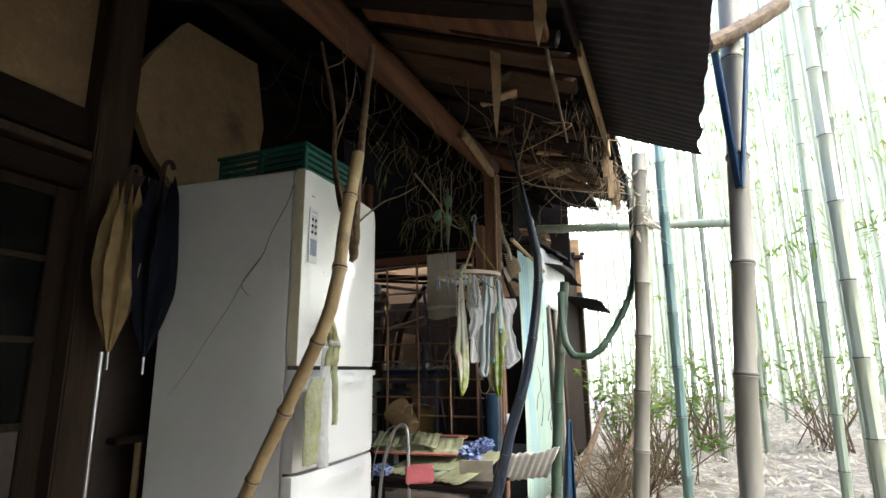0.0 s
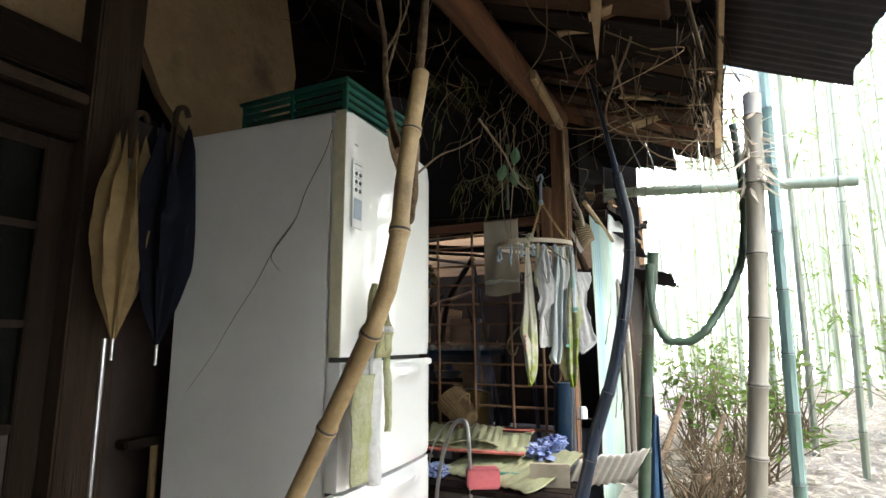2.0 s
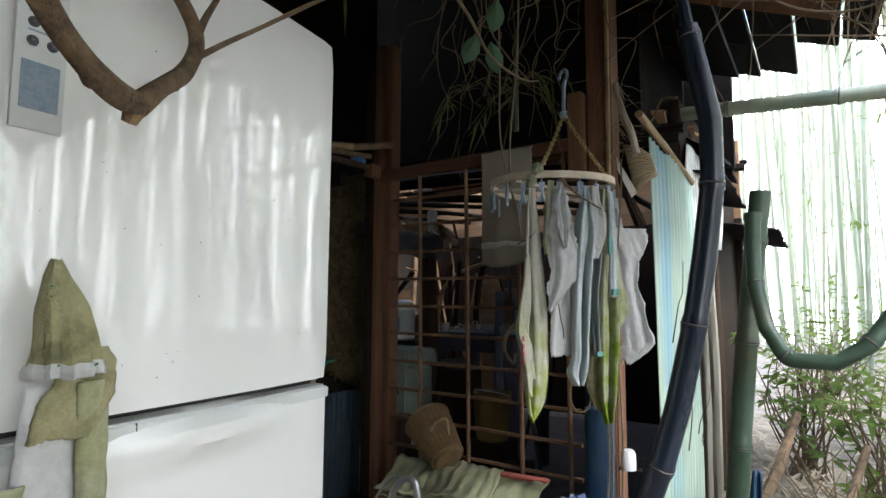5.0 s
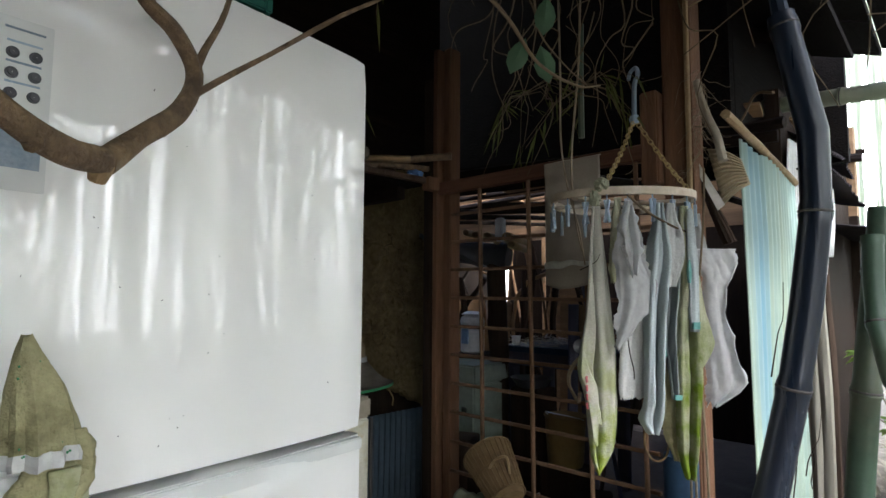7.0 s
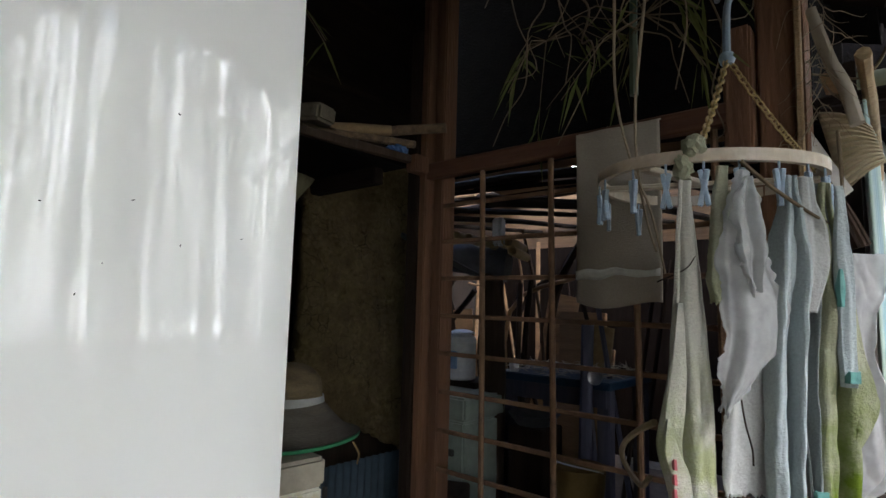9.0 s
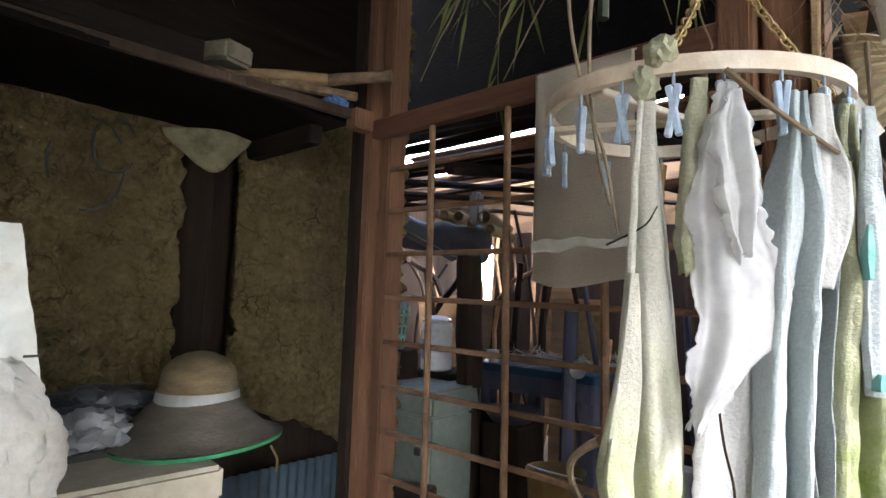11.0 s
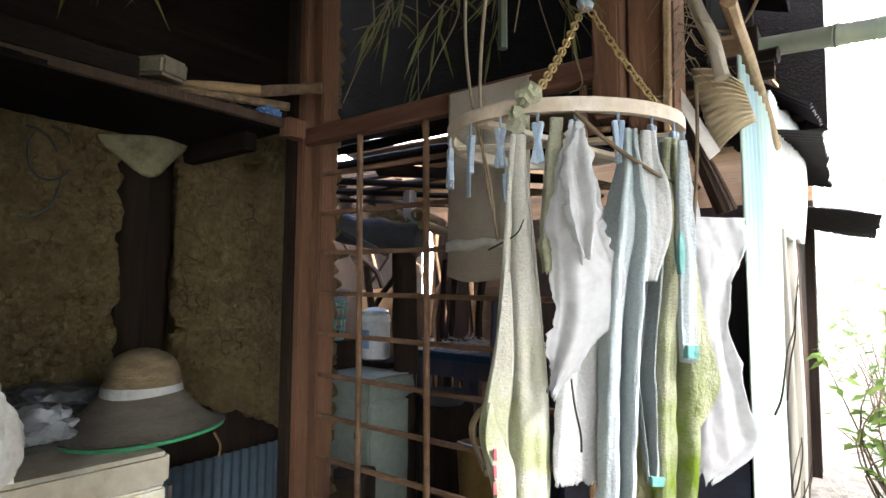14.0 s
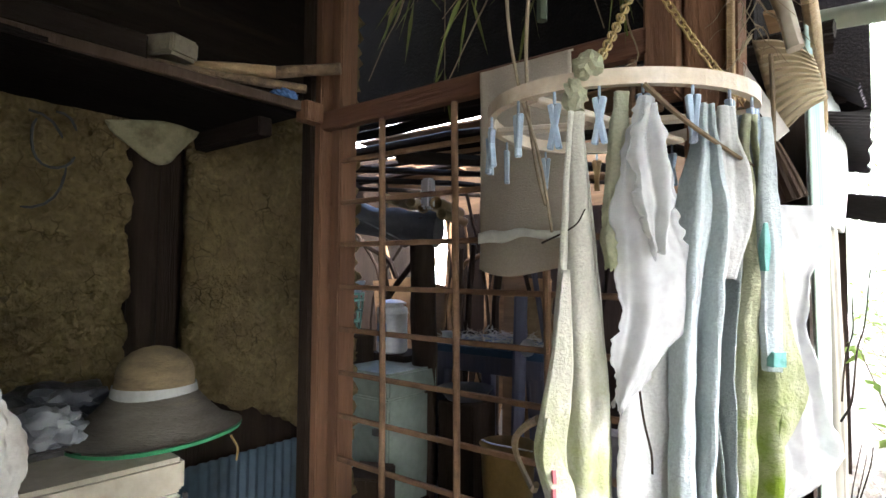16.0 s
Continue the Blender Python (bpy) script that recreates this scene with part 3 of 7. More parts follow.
def bamboo_stem(x, y, lean, h, r, material=None, gap=0.34, group="bamboo grove", label="", z0=None):
    z = ground_z(x, y) - 0.05 if z0 is None else z0
    a = (x, y, z)
    b = (x + lean[0] * 0.45, y + lean[1] * 0.45, z + h * 0.5)
    c = (x + lean[0], y + lean[1], z + h)
    ob = thing("bamboo_plant", a, label or "tall green bamboo plant standing in the grove", "bamboo", group)
    stem = part("culm", culm([a, b, c], r, r * 0.7, gap, 8), material or m_bamboo, ob, smooth=True)
    if math.hypot(x, y - 2) < 4.2:
        del JOINTS[11:]
        joint_rings(stem, 8)
    lf = bmesh.new()
    rr = random.Random(int(1000 * (x + 7 * y)))
    for _k in range(rr.randint(2, 5)):
        f = rr.uniform(0.12, 0.75)
        q = Vector(a).lerp(Vector(c), f)
        w = rr.uniform(0, 6.28)
        e = q + Vector((math.cos(w), math.sin(w), rr.uniform(-0.1, 0.5))) * rr.uniform(0.3, 0.7)
        tube([q, q.lerp(e, 0.5) + Vector((0, 0, 0.05)), e], [0.004, 0.003, 0.0015], 4, lf)
        for _j in range(rr.randint(8, 18)):
            blade(lf, q.lerp(e, rr.uniform(0.3, 1.1)), (rr.uniform(-1, 1), rr.uniform(-1, 1), rr.uniform(-0.6, 0.2)), rr.uniform(0.08, 0.16), rr.uniform(0.012, 0.022), 0.6)
    tagged(part("spray", lf, m_leaf, ob, "thin leafy side shoots"), kind="stuff")
    return ob


rnd = random.Random(11)
spots = []
tries = 0
while len(spots) < 120 and tries < 5000:
    tries += 1
    x, y = rnd.uniform(0.9, 8.5), rnd.uniform(-1.0, 15)
    if y < 4.2 and x < 2.2:
        continue
    if all((x - p) ** 2 + (y - q) ** 2 > 0.16 for p, q in spots):
        spots.append((x, y))
        bamboo_stem(x, y, (rnd.uniform(-0.5, 0.5), rnd.uniform(-0.5, 0.5)), rnd.uniform(7, 10), rnd.uniform(0.016, 0.034))
# far grove
bm = bmesh.new()
for _ in range(900):
    d, a = rnd.uniform(9, 30), rnd.uniform(-0.6, 1.75)
    x, y = 0.5 + d * math.cos(a), 2 + d * math.sin(a)
    if x < 1.0 and y < 9:
        continue
    z = ground_z(x, y) - 0.4
    lx, ly = rnd.uniform(-0.7, 0.7), rnd.uniform(-0.7, 0.7)
    tube([(x, y, z), (x + lx * 0.4, y + ly * 0.4, z + 4.5), (x + lx, y + ly, z + 12)], [rnd.uniform(0.022, 0.05)] * 3, 5, bm)
solo("far_bamboo", bm, m_bamboo, "distant pale green bamboo stems, crowded together", "bamboo", "stuff", smooth=True)
# leaves of the grove
bm = bmesh.new()
for _ in range(2200):
    d, a = rnd.uniform(4, 26), rnd.uniform(-0.5, 1.7)
    cx, cy, cz = 0.8 + d * math.cos(a), 2 + d * math.sin(a), rnd.uniform(0.5, 9)
    if cx < 0.9 and cy < 7:
        continue
    for _k in range(12):
        q = (cx + rnd.gauss(0, 0.25), cy + rnd.gauss(0, 0.25), cz + rnd.gauss(0, 0.2))
        blade(bm, q, (rnd.uniform(-1, 1), rnd.uniform(-1, 1), rnd.uniform(-0.6, 0.2)), rnd.uniform(0.1, 0.2), rnd.uniform(0.015, 0.03), 0.6)
solo("bamboo_leaves", bm, m_leaf, "thin yellow-green bamboo leaves in loose sprays", "foliage", "stuff")

# added glowing ring: stands for the haze beyond the grove and lights the house
m_haze_glow = bpy.data.materials.new("glowing haze ring")
m_haze_glow.use_nodes = True
hb = m_haze_glow.node_tree.nodes["Principled BSDF"]
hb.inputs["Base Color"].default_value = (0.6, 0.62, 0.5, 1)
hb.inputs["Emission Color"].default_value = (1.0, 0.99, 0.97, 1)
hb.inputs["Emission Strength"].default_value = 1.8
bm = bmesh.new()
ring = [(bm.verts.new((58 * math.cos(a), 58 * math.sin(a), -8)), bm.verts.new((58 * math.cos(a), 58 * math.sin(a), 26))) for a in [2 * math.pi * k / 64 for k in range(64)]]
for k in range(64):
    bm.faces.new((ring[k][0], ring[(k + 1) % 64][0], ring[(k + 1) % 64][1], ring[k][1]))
solo("backdrop", bm, m_haze_glow, "glowing ring standing for bright haze beyond the bamboo", "backdrop", "structure", smooth=True)

# single stems by the house
big = thing("bamboo_post", (0.36, 2.62, 0.2), "thick grey bamboo post with dark joint rings", "bamboo post")
joint_rings(part("culm", culm([(0.37, 2.62, 0.2), (0.407, 2.632, 1.1), (0.471, 2.663, 1.827), (0.53, 2.69, 2.75)], 0.036, 0.034, 0.37, 14), m_bamboo_old, big, smooth=True))
for k, (dx, top) in enumerate(((0.0, 0.10), (0.05, -0.04))):
    part("strap", beam((0.475 + dx * 0.2, 2.625, 1.95), (0.45 + dx * 2.2, 2.60, 2.5), 0.030, 0.012), m_bluepipe, big, "blue plastic strap")
part("crosspiece", tube(smooth_line([(0.42, 2.55, 2.46), (0.56, 2.66, 2.56), (0.72, 2.78, 2.70)], 6), 0.032, 10, lump=0.2), m_bark, big, "forked grey branch", True)
post2 = thing("bamboo_pole", (-0.07, 3.757, 0.3), "weathered brown bamboo pole standing beside the eave", "bamboo pole")
joint_rings(part("culm", culm([(-0.05, 3.757, 0.3), (0.039, 3.757, 1.218), (0.071, 3.756, 1.56), (0.13, 3.76, 2.55)], 0.042, 0.038, 0.30, 14), m_bamboo_old, post2, smooth=True))
bm = bmesh.new()
rnd = random.Random(5)
for _ in range(60):
    blade(bm, (0.10 + rnd.gauss(0, 0.02), 3.75 + rnd.gauss(0, 0.03), rnd.uniform(2.05, 2.4)), (rnd.uniform(-1, 1), rnd.uniform(-1, 1), rnd.uniform(-1, 0.4)), rnd.uniform(0.08, 0.18), 0.018)
part("dry_tuft", bm, m_leaf_dry, post2, "tuft of dry brown leaves")
bamboo_stem(0.212, 4.45, (0.10, -0.5), 8, 0.032, m_bamboo_teal, 0.32, label="slim blue-green bamboo stem close to the shed")
for x, y, r in ((0.98, 3.6, 0.034), (1.05, 4.6, 0.03), (0.55, 6.6, 0.03), (0.75, 5.9, 0.025), (1.35, 5.2, 0.035), (0.35, 7.6, 0.035), (0.95, 7.0, 0.03), (0.1, 8.8, 0.03)):
    bamboo_stem(x, y, (rnd.uniform(-0.1, 0.35), rnd.uniform(-0.2, 0.2)), 8, r)
cross = thing("bamboo_crossbar", (-0.8, 5.263, 2.578), "level green-grey bamboo bar tied across the poles", "bamboo pole")
joint_rings(part("culm", culm([(-1.0, 5.25, 2.575), (0.0, 5.15, 2.48), (0.75, 5.05, 2.40)], 0.036, 0.034, 0.42, 12), m_bamboo, cross, smooth=True))

dark = thing("leaning_bamboo", (-0.85, 3.4, 0.38), "blackened bent bamboo pole leaning under the roof", "bamboo pole")
joint_rings(part("culm", culm([(-0.78, 3.4, 0.38), (-0.66, 3.4, 0.765), (-0.566, 3.4, 1.104), (-0.498, 3.4, 1.292), (-0.43, 3.4, 1.61), (-0.40, 3.4, 1.905), (-0.44, 3.4, 2.15)], 0.030, 0.022, 0.30, 14, swell=0.09), m_bamboo_dark, dark, smooth=True))
part("tip", tube(smooth_line([(-0.44, 3.4, 2.15), (-0.455, 3.4, 2.25), (-0.53, 3.4, 2.62)], 6), [0.014, 0.009], 8), m_bamboo_dark, dark, smooth=True)
stub = thing("green_bamboo_stake", (-0.5, 4.0, 0.4), "dark green cut bamboo stake standing upright", "bamboo pole")
joint_rings(part("culm", culm([(-0.49, 3.9, 0.4), (-0.455, 3.9, 0.9), (-0.41, 3.89, 1.4), (-0.355, 3.887, 1.865)], 0.030, 0.027, 0.27, 12), m_bamboo_moss, stub, smooth=True))
hoop = thing("bent_bamboo_hoop", (-0.3, 3.73, 1.41), "green bamboo stem bent down into a hanging loop", "bamboo pole")
joint_rings(part("culm", culm([(0.045, 3.84, 2.45), (0.06, 3.83, 2.1), (0.03, 3.81, 1.8), (-0.06, 3.77, 1.6), (-0.16, 3.74, 1.455), (-0.26, 3.73, 1.415), (-0.335, 3.76, 1.47), (-0.372, 3.82, 1.62), (-0.372, 3.84, 1.80)], 0.017, 0.020, 0.2, 10), m_bamboo_moss, hoop, smooth=True))


def shrub(at, n, spread, height, seed, leafy=True, material=None):
    rr = random.Random(seed)
    ob = thing("shrub", at, "low tangle of dry twigs with a few green leaves" if leafy else "heap of dry brown twigs on the ground", "shrub")
    bm, lf = bmesh.new(), bmesh.new()
    for _ in range(n):
        a = rr.uniform(0, 6.28)
        d = rr.uniform(0.2, 1) * spread
        e = Vector((at[0] + d * math.cos(a), at[1] + d * math.sin(a), at[2] + rr.uniform(0.3, 1) * height))
        m1 = Vector(at).lerp(e, 0.5) + Vector((rr.gauss(0, 0.08), rr.gauss(0, 0.08), rr.uniform(0, 0.15)))
        tube(smooth_line([(at[0] + rr.gauss(0, 0.08), at[1] + rr.gauss(0, 0.08), at[2] - 0.05), m1, e], 6), [rr.uniform(0.004, 0.009), 0.0015], 5, bm)
        if leafy:
            for _k in range(rr.randint(6, 14)):
                q = m1.lerp(e, rr.uniform(0.2, 1.1))
                blade(lf, q, (rr.uniform(-1, 1), rr.uniform(-1, 1), rr.uniform(-0.3, 0.4)), rr.uniform(0.06, 0.13), rr.uniform(0.025, 0.05))
    part("brushwood", bm, m_twig, ob, smooth=True)
    if leafy:
        part("foliage", lf, material or m_leaf, ob, "fresh green leaves")
    return ob


shrub((-0.12, 5.0, 0.45), 60, 0.5, 0.55, 1, False)
shrub((0.05, 5.6, 0.45), 46, 0.6, 1.0, 2)
shrub((-0.25, 4.7, 0.43), 40, 0.35, 0.5, 3, False)
shrub((0.5, 7.2, 0.5), 40, 0.8, 1.1, 4)
shrub((-0.35, 6.4, 0.5), 36, 0.5, 1.0, 6)
shrub((1.6, 7.5, 0.55), 40, 0.9, 1.3, 7)
shrub((-0.3, 9.0, 0.6), 40, 0.9, 1.2, 8)

# ---- house: walls, posts, roof ----
# Added dark ground sheets that cut the light bounced up under the roof.
solo("path", box(-1.02, 0.75, -0.85, 0.6, -0.06, 0.012), m_floor, "added dark ground sheet that cuts bounced light", "path", "structure")
bm = bmesh.new()
pg = [[bm.verts.new((x, y, ground_z(x, y) + 0.012)) for x in [-1.02 + 0.3 * i for i in range(6)]] for y in [0.6 + 0.3 * j for j in range(13)]]
for pa, pb_ in zip(pg, pg[1:]):
    for i in range(5):
        bm.faces.new((pa[i], pa[i + 1], pb_[i + 1], pb_[i]))
solo("path_upper", bm, m_floor, "added dark ground sheet that cuts bounced light", "path", "structure", smooth=True)
solo("floor_step", box(-2.4, -1.02, -2.0, 3.2, 0.1, 0.40, 0.02), m_floor, "low concrete step along the house wall", "floor", "structure")
solo("wall_house", box(-2.32, -2.16, -3.0, 2.1, 0.0, 1.14), m_panel, "dull brown panelled base of the house wall", "wall", "structure")
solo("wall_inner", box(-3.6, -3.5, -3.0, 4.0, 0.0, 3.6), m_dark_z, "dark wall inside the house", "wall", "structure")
# Not part of the house: added out of view to block light from behind.
solo("wall_end", box(-3.6, 3.4, -0.95, -0.85, 0.0, 4.2), m_dark_x, "unseen wall added behind to block light", "wall", "structure")
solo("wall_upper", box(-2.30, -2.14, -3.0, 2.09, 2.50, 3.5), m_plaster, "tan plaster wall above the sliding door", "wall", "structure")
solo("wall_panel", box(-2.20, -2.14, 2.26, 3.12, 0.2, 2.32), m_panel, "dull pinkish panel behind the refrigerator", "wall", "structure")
solo("wall_back_upper", box(-2.48, -2.40, 2.2, 4.6, 2.2, 3.7), m_dark_y, "dark boards high on the house wall", "wall", "structure")

jamb = thing("door_post", (-2.12, 2.17, 0.1), "broad weathered wooden door post", "post", kind="structure")
part("timber", box(-2.21, -2.03, 2.085, 2.26, 0.1, 3.2, 0.008), m_jamb, jamb)
lintel = thing("door_lintel", (-2.1, 1.0, 2.15), "dark wooden lintel over the sliding door", "lintel", kind="structure")
part("head", box(-2.20, -2.06, -3.0, 2.083, 2.13, 2.24, 0.006), m_dark_y, lintel)
part("strip", box(-2.19, -2.04, -3.0, 2.083, 2.262, 2.30, 0.005), m_jamb, lintel, "worn paler strip")
part("upper_beam", box(-2.22, -2.07, -3.0, 2.083, 2.33, 2.498, 0.008), m_dark_y, lintel)

door = thing("door_1", (-2.1, 1.5, 0.4), "closed wooden sliding door with rippled glass panes", "sliding door", kind="structure")
part("stile", box(-2.135, -2.095, 1.99, 2.075, 0.42, 2.125, 0.004), m_dark_z, door)
part("stile", box(-2.135, -2.095, 0.62, 0.70, 0.42, 2.125, 0.004), m_dark_z, door)
for z0, z1 in ((0.42, 0.5), (1.145, 1.175), (1.475, 1.50), (1.80, 1.825), (2.08, 2.125)):
    part("rail", box(-2.133, -2.098, 0.70, 1.99, z0, z1, 0.003), m_dark_z, door)
part("lower_panel", box(-2.125, -2.11, 0.70, 1.99, 0.5, 1.145), m_panel, door, "dull brown wooden panel")
for z0, z1 in ((1.175, 1.475), (1.50, 1.80), (1.825, 2.08)):
    part("pane", box(-2.118, -2.113, 0.70, 1.99, z0, z1), m_glass, door, "rippled grey glass pane")
solo("door_2", box(-2.15, -2.11, -3.0, 0.62, 0.42, 2.125, 0.004), m_panel, "plain wooden door panel", "door", "structure")

# plaster panel with slanting corners, between dark braces
bm = bmesh.new()
outline = [(2.56, 2.30), (2.40, 2.45), (2.25, 2.72), (2.36, 2.95), (2.55, 3.25), (3.10, 3.3), (3.20, 2.9), (3.12, 2.32)]
vs = [bm.verts.new((-2.10 + 0.006 * noise.noise(Vector((y * 5, z * 5, 0))), y, z)) for y, z in outline]
f = bm.faces.new(vs)
r = bmesh.ops.extrude_face_region(bm, geom=[f])
for v in r["geom"]:
    if isinstance(v, bmesh.types.BMVert):
        v.co.x -= 0.05
solo("wall_plaster_panel", bm, m_plaster, "stained tan plaster panel with broken slanting corners", "wall", "structure")

# mud wall with ragged foot
def mud(y0, y1, top, foot, seed, ragged_end=0.0, slope=0.03):
    bm = bmesh.new()
    ny, nz = int((y1 - y0) / 0.0085), 110
    front = []
    for j in range(nz + 1):
        line = []
        for i in range(ny + 1):
            y = y0 + (y1 - y0) * i / ny
            f0 = foot - slope * (y - y0) + 0.05 * noise.noise(Vector((y * 9, seed, 0))) + 0.03 * noise.noise(Vector((y * 27, seed, 4)))
            z = f0 + (top - f0) * j / nz
            yy = y
            if i == ny and ragged_end:
                yy += ragged_end * noise.noise(Vector((z * 11, seed, 2)))
            q = Vector((seed, y * 7, z * 7))
            d = 0.016 * noise.noise(q) + 0.010 * noise.noise(q * 3.3) + 0.005 * noise.noise(q * 7) - 0.014 * max(0, noise.noise(q * 1.7 + Vector((5, 0, 0))) - 0.35)
            line.append(bm.verts.new((-2.38 + d, yy, z)))
        front.append(line)
    for a, b in zip(front, front[1:]):
        for i in range(ny):
            bm.faces.new((a[i], a[i + 1], b[i + 1], b[i]))
    return bm


for k, (a, b, e) in enumerate(((2.9, 3.72, 0), (3.90, 4.52, 0.05))):
    w = solo("wall_mud_%d" % (k + 1), mud(a, b, 2.32, 1.26 if k == 0 else 1.33, 3.0 + k * 7, e, 0.03 if k == 0 else 0.45), m_mud, "rough ochre mud plaster wall, cracked and crumbling", "wall", "structure", smooth=True)
    thick(w, 0.05)
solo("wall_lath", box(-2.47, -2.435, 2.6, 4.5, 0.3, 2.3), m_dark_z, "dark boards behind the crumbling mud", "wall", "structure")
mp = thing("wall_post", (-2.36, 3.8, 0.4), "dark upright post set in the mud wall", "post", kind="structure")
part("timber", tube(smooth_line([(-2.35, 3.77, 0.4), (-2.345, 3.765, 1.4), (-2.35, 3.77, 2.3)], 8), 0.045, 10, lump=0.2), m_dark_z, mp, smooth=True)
# Dark strip filling the recess beside the post, its shade in the colour.
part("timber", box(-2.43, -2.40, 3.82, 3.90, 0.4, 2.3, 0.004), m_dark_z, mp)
sk = solo("tin_skirting", corrugated((-2.36, 3.55, 0.45), (0, 1, 0), (0, 0, 1), 0.95, 0.63, 0.036, 0.006, 4, 0.006, 6), m_bluetin, "dull blue corrugated tin under the mud wall", "tin sheet", "structure", smooth=True)
thick(sk, 0.002)

# main roof: rafters, boards, tin
def roof_z(x):
    return 2.515 - 0.385 * x


rnd = random.Random(21)
bm = bmesh.new()
x = 0.0
while x > -3.6:
    w = rnd.uniform(0.10, 0.19)
    y = -3.2
    far = min(5.75, 4.78 - 1.75 * x)
    while y < far:
        ln = rnd.uniform(1.4, 2.6)
        y1 = min(y + ln, far + rnd.uniform(-0.10, 0.08))
        if y1 - y > 0.2:
            a, b = Vector((x - w / 2, y, roof_z(x - w / 2) + 0.075 + rnd.uniform(0, 0.012))), Vector((x - w / 2, y1, roof_z(x - w / 2) + 0.075 + rnd.uniform(0, 0.012)))
            beam(a, b, w - 0.004, 0.016, 0.0, bm, roll=0.367)
        y = y1 + 0.004
    x -= w
# The roof underside has its shade in the board colour.
solo("ceiling", bm, m_shade_wood, "roof boards seen from below, shade in their colour", "roof", "structure")
solo("roof_cover", corrugated((0.02, -3.3, roof_z(0) + 0.12), (0, 1, 0), (-1, 0, 0.385), 7.8, 0.6, 0.076, 0.009, 3, 0.0, 4), m_tin, "rusted tin roof covering", "roof", "structure")
solo("roof_cover_upper", corrugated((-0.54, -3.3, roof_z(-0.54) + 0.125), (0, 1, 0), (-1, 0, 0.385), 8.9, 4.4, 0.076, 0.009, 3, 0.0, 4), m_tin, "rusted tin roof covering", "roof", "structure")
# Three added near-black sheets: fill the shaded roof end and stop light leaks.
solo("wall_gable", box(-4.7, -0.88, 4.72, 4.78, 2.35, 4.4), m_shade_wood, "added dark sheet closing the shaded roof end", "wall", "structure")
solo("wall_gable_side", box(-0.94, -0.88, 4.785, 5.755, 2.36, 3.2), m_shade_wood, "added dark sheet stopping light beside the roof end", "wall", "structure")
solo("wall_gable_end", box(-1.6, -0.62, 5.76, 5.82, 2.36, 3.2), m_shade_wood, "added dark sheet closing the shaded far roof end", "wall", "structure")
solo("wall_house_inner_end", box(-4.7, -2.5, 3.95, 4.0, 0.3, 3.9), m_shade_wood, "wall between house and shed, shade in its colour", "wall", "structure")
for k, y in enumerate([-2.6, -2.0, -1.4, -0.8, -0.2, 0.4, 1.0, 1.5, 2.0, 2.45, 2.9, 3.3, 3.7, 4.1, 4.6, 5.1]):
    rf = thing("rafter", (-1.0, y, roof_z(-1.0)), "dark rough rafter under the roof boards", "rafter", "rafters", "structure")
    dy = rnd.uniform(-0.05, 0.05)
    e = rnd.uniform(-0.12, 0.02) - (0.6 if y > 4.3 else 0)
    part("timber", tube(smooth_line([(e, y + dy, roof_z(e) + 0.02), (-1.2, y, roof_z(-1.2) + 0.03), (-2.6, y - dy, roof_z(-2.6) + 0.03)], 10), rnd.uniform(0.026, 0.036), 8, lump=0.25), m_dark_x, rf, smooth=True)
eb = thing("eave_board", (0.0, 2.0, 2.5), "split weathered eave board", "board", kind="structure")
part("timber", beam((0.015, -3.2, 2.515), (0.0, 2.4, 2.515), 0.02, 0.09, 0.003), m_dark_y, eb)
part("timber", beam((0.0, 2.45, 2.50), (-0.01, 3.5, 2.50), 0.018, 0.075, 0.003), m_pale, eb, "pale split board")
for dy, dz, ln in ((3.45, 2.47, 0.12), (3.62, 2.44, 0.16), (3.85, 2.44, 0.14), (4.05, 2.45, 0.12)):
    part("splinter", beam((-0.02, dy, dz + 0.05), (-0.03, dy + 0.03, dz - ln), 0.03, 0.012, 0.002), m_pale, eb, "hanging broken splinter")
tin = solo("tin_eave", corrugated((-0.02, -2.0, 2.555), (0, 1, 0), (1, 0, -0.44), 5.36, 0.475, 0.05, 0.0028, 3, 0.02, 6, 0.02), m_tin, "dark rusted corrugated tin projecting from the eave", "tin sheet", "structure", smooth=True)
thick(tin, 0.003)

log = thing("roof_beam", (-0.9, 3.0, 2.75), "thick reddish rough-hewn log beam under the roof", "beam", kind="structure")
part("log", tube(smooth_line([(-0.93, -2.5, 2.66), (-0.925, 1.0, 2.70), (-0.92, 2.0, 2.72), (-0.90, 3.0, 2.745), (-0.86, 4.12, 2.74)], 24), [0.085, 0.062], 14, lump=0.18), m_log, log, smooth=True)
part("wedge", beam((-0.80, 3.4, 2.70), (-0.82, 4.0, 2.66), 0.03, 0.05, 0.004), m_pale, log, "split pale offcut")
wp = thing("house_post", (-0.87, 4.09, 0.4), "square reddish wooden post carrying the beam", "post", kind="structure")
part("timber", box(-0.905, -0.815, 4.065, 4.165, 0.4, 2.70, 0.006), m_post, wp)
part("cleat", box(-0.965, -0.908, 4.03, 4.10, 2.02, 2.32, 0.005), m_post, wp)
part("brace", beam((-0.83, 4.062, 1.2), (-0.822, 4.062, 2.66), 0.02, 0.012, 0.002), m_pale, wp, "pale split strip")
pu = thing("purlin", (-1.6, 1, 3.05), "dark round purlin under the rafters", "purlin", kind="structure")
part("timber", tube(smooth_line([(-1.6, -2.8, 3.05), (-1.58, 1, 3.04), (-1.6, 4.4, 3.05)], 12), 0.04, 8, lump=0.2), m_dark_y, pu, smooth=True)


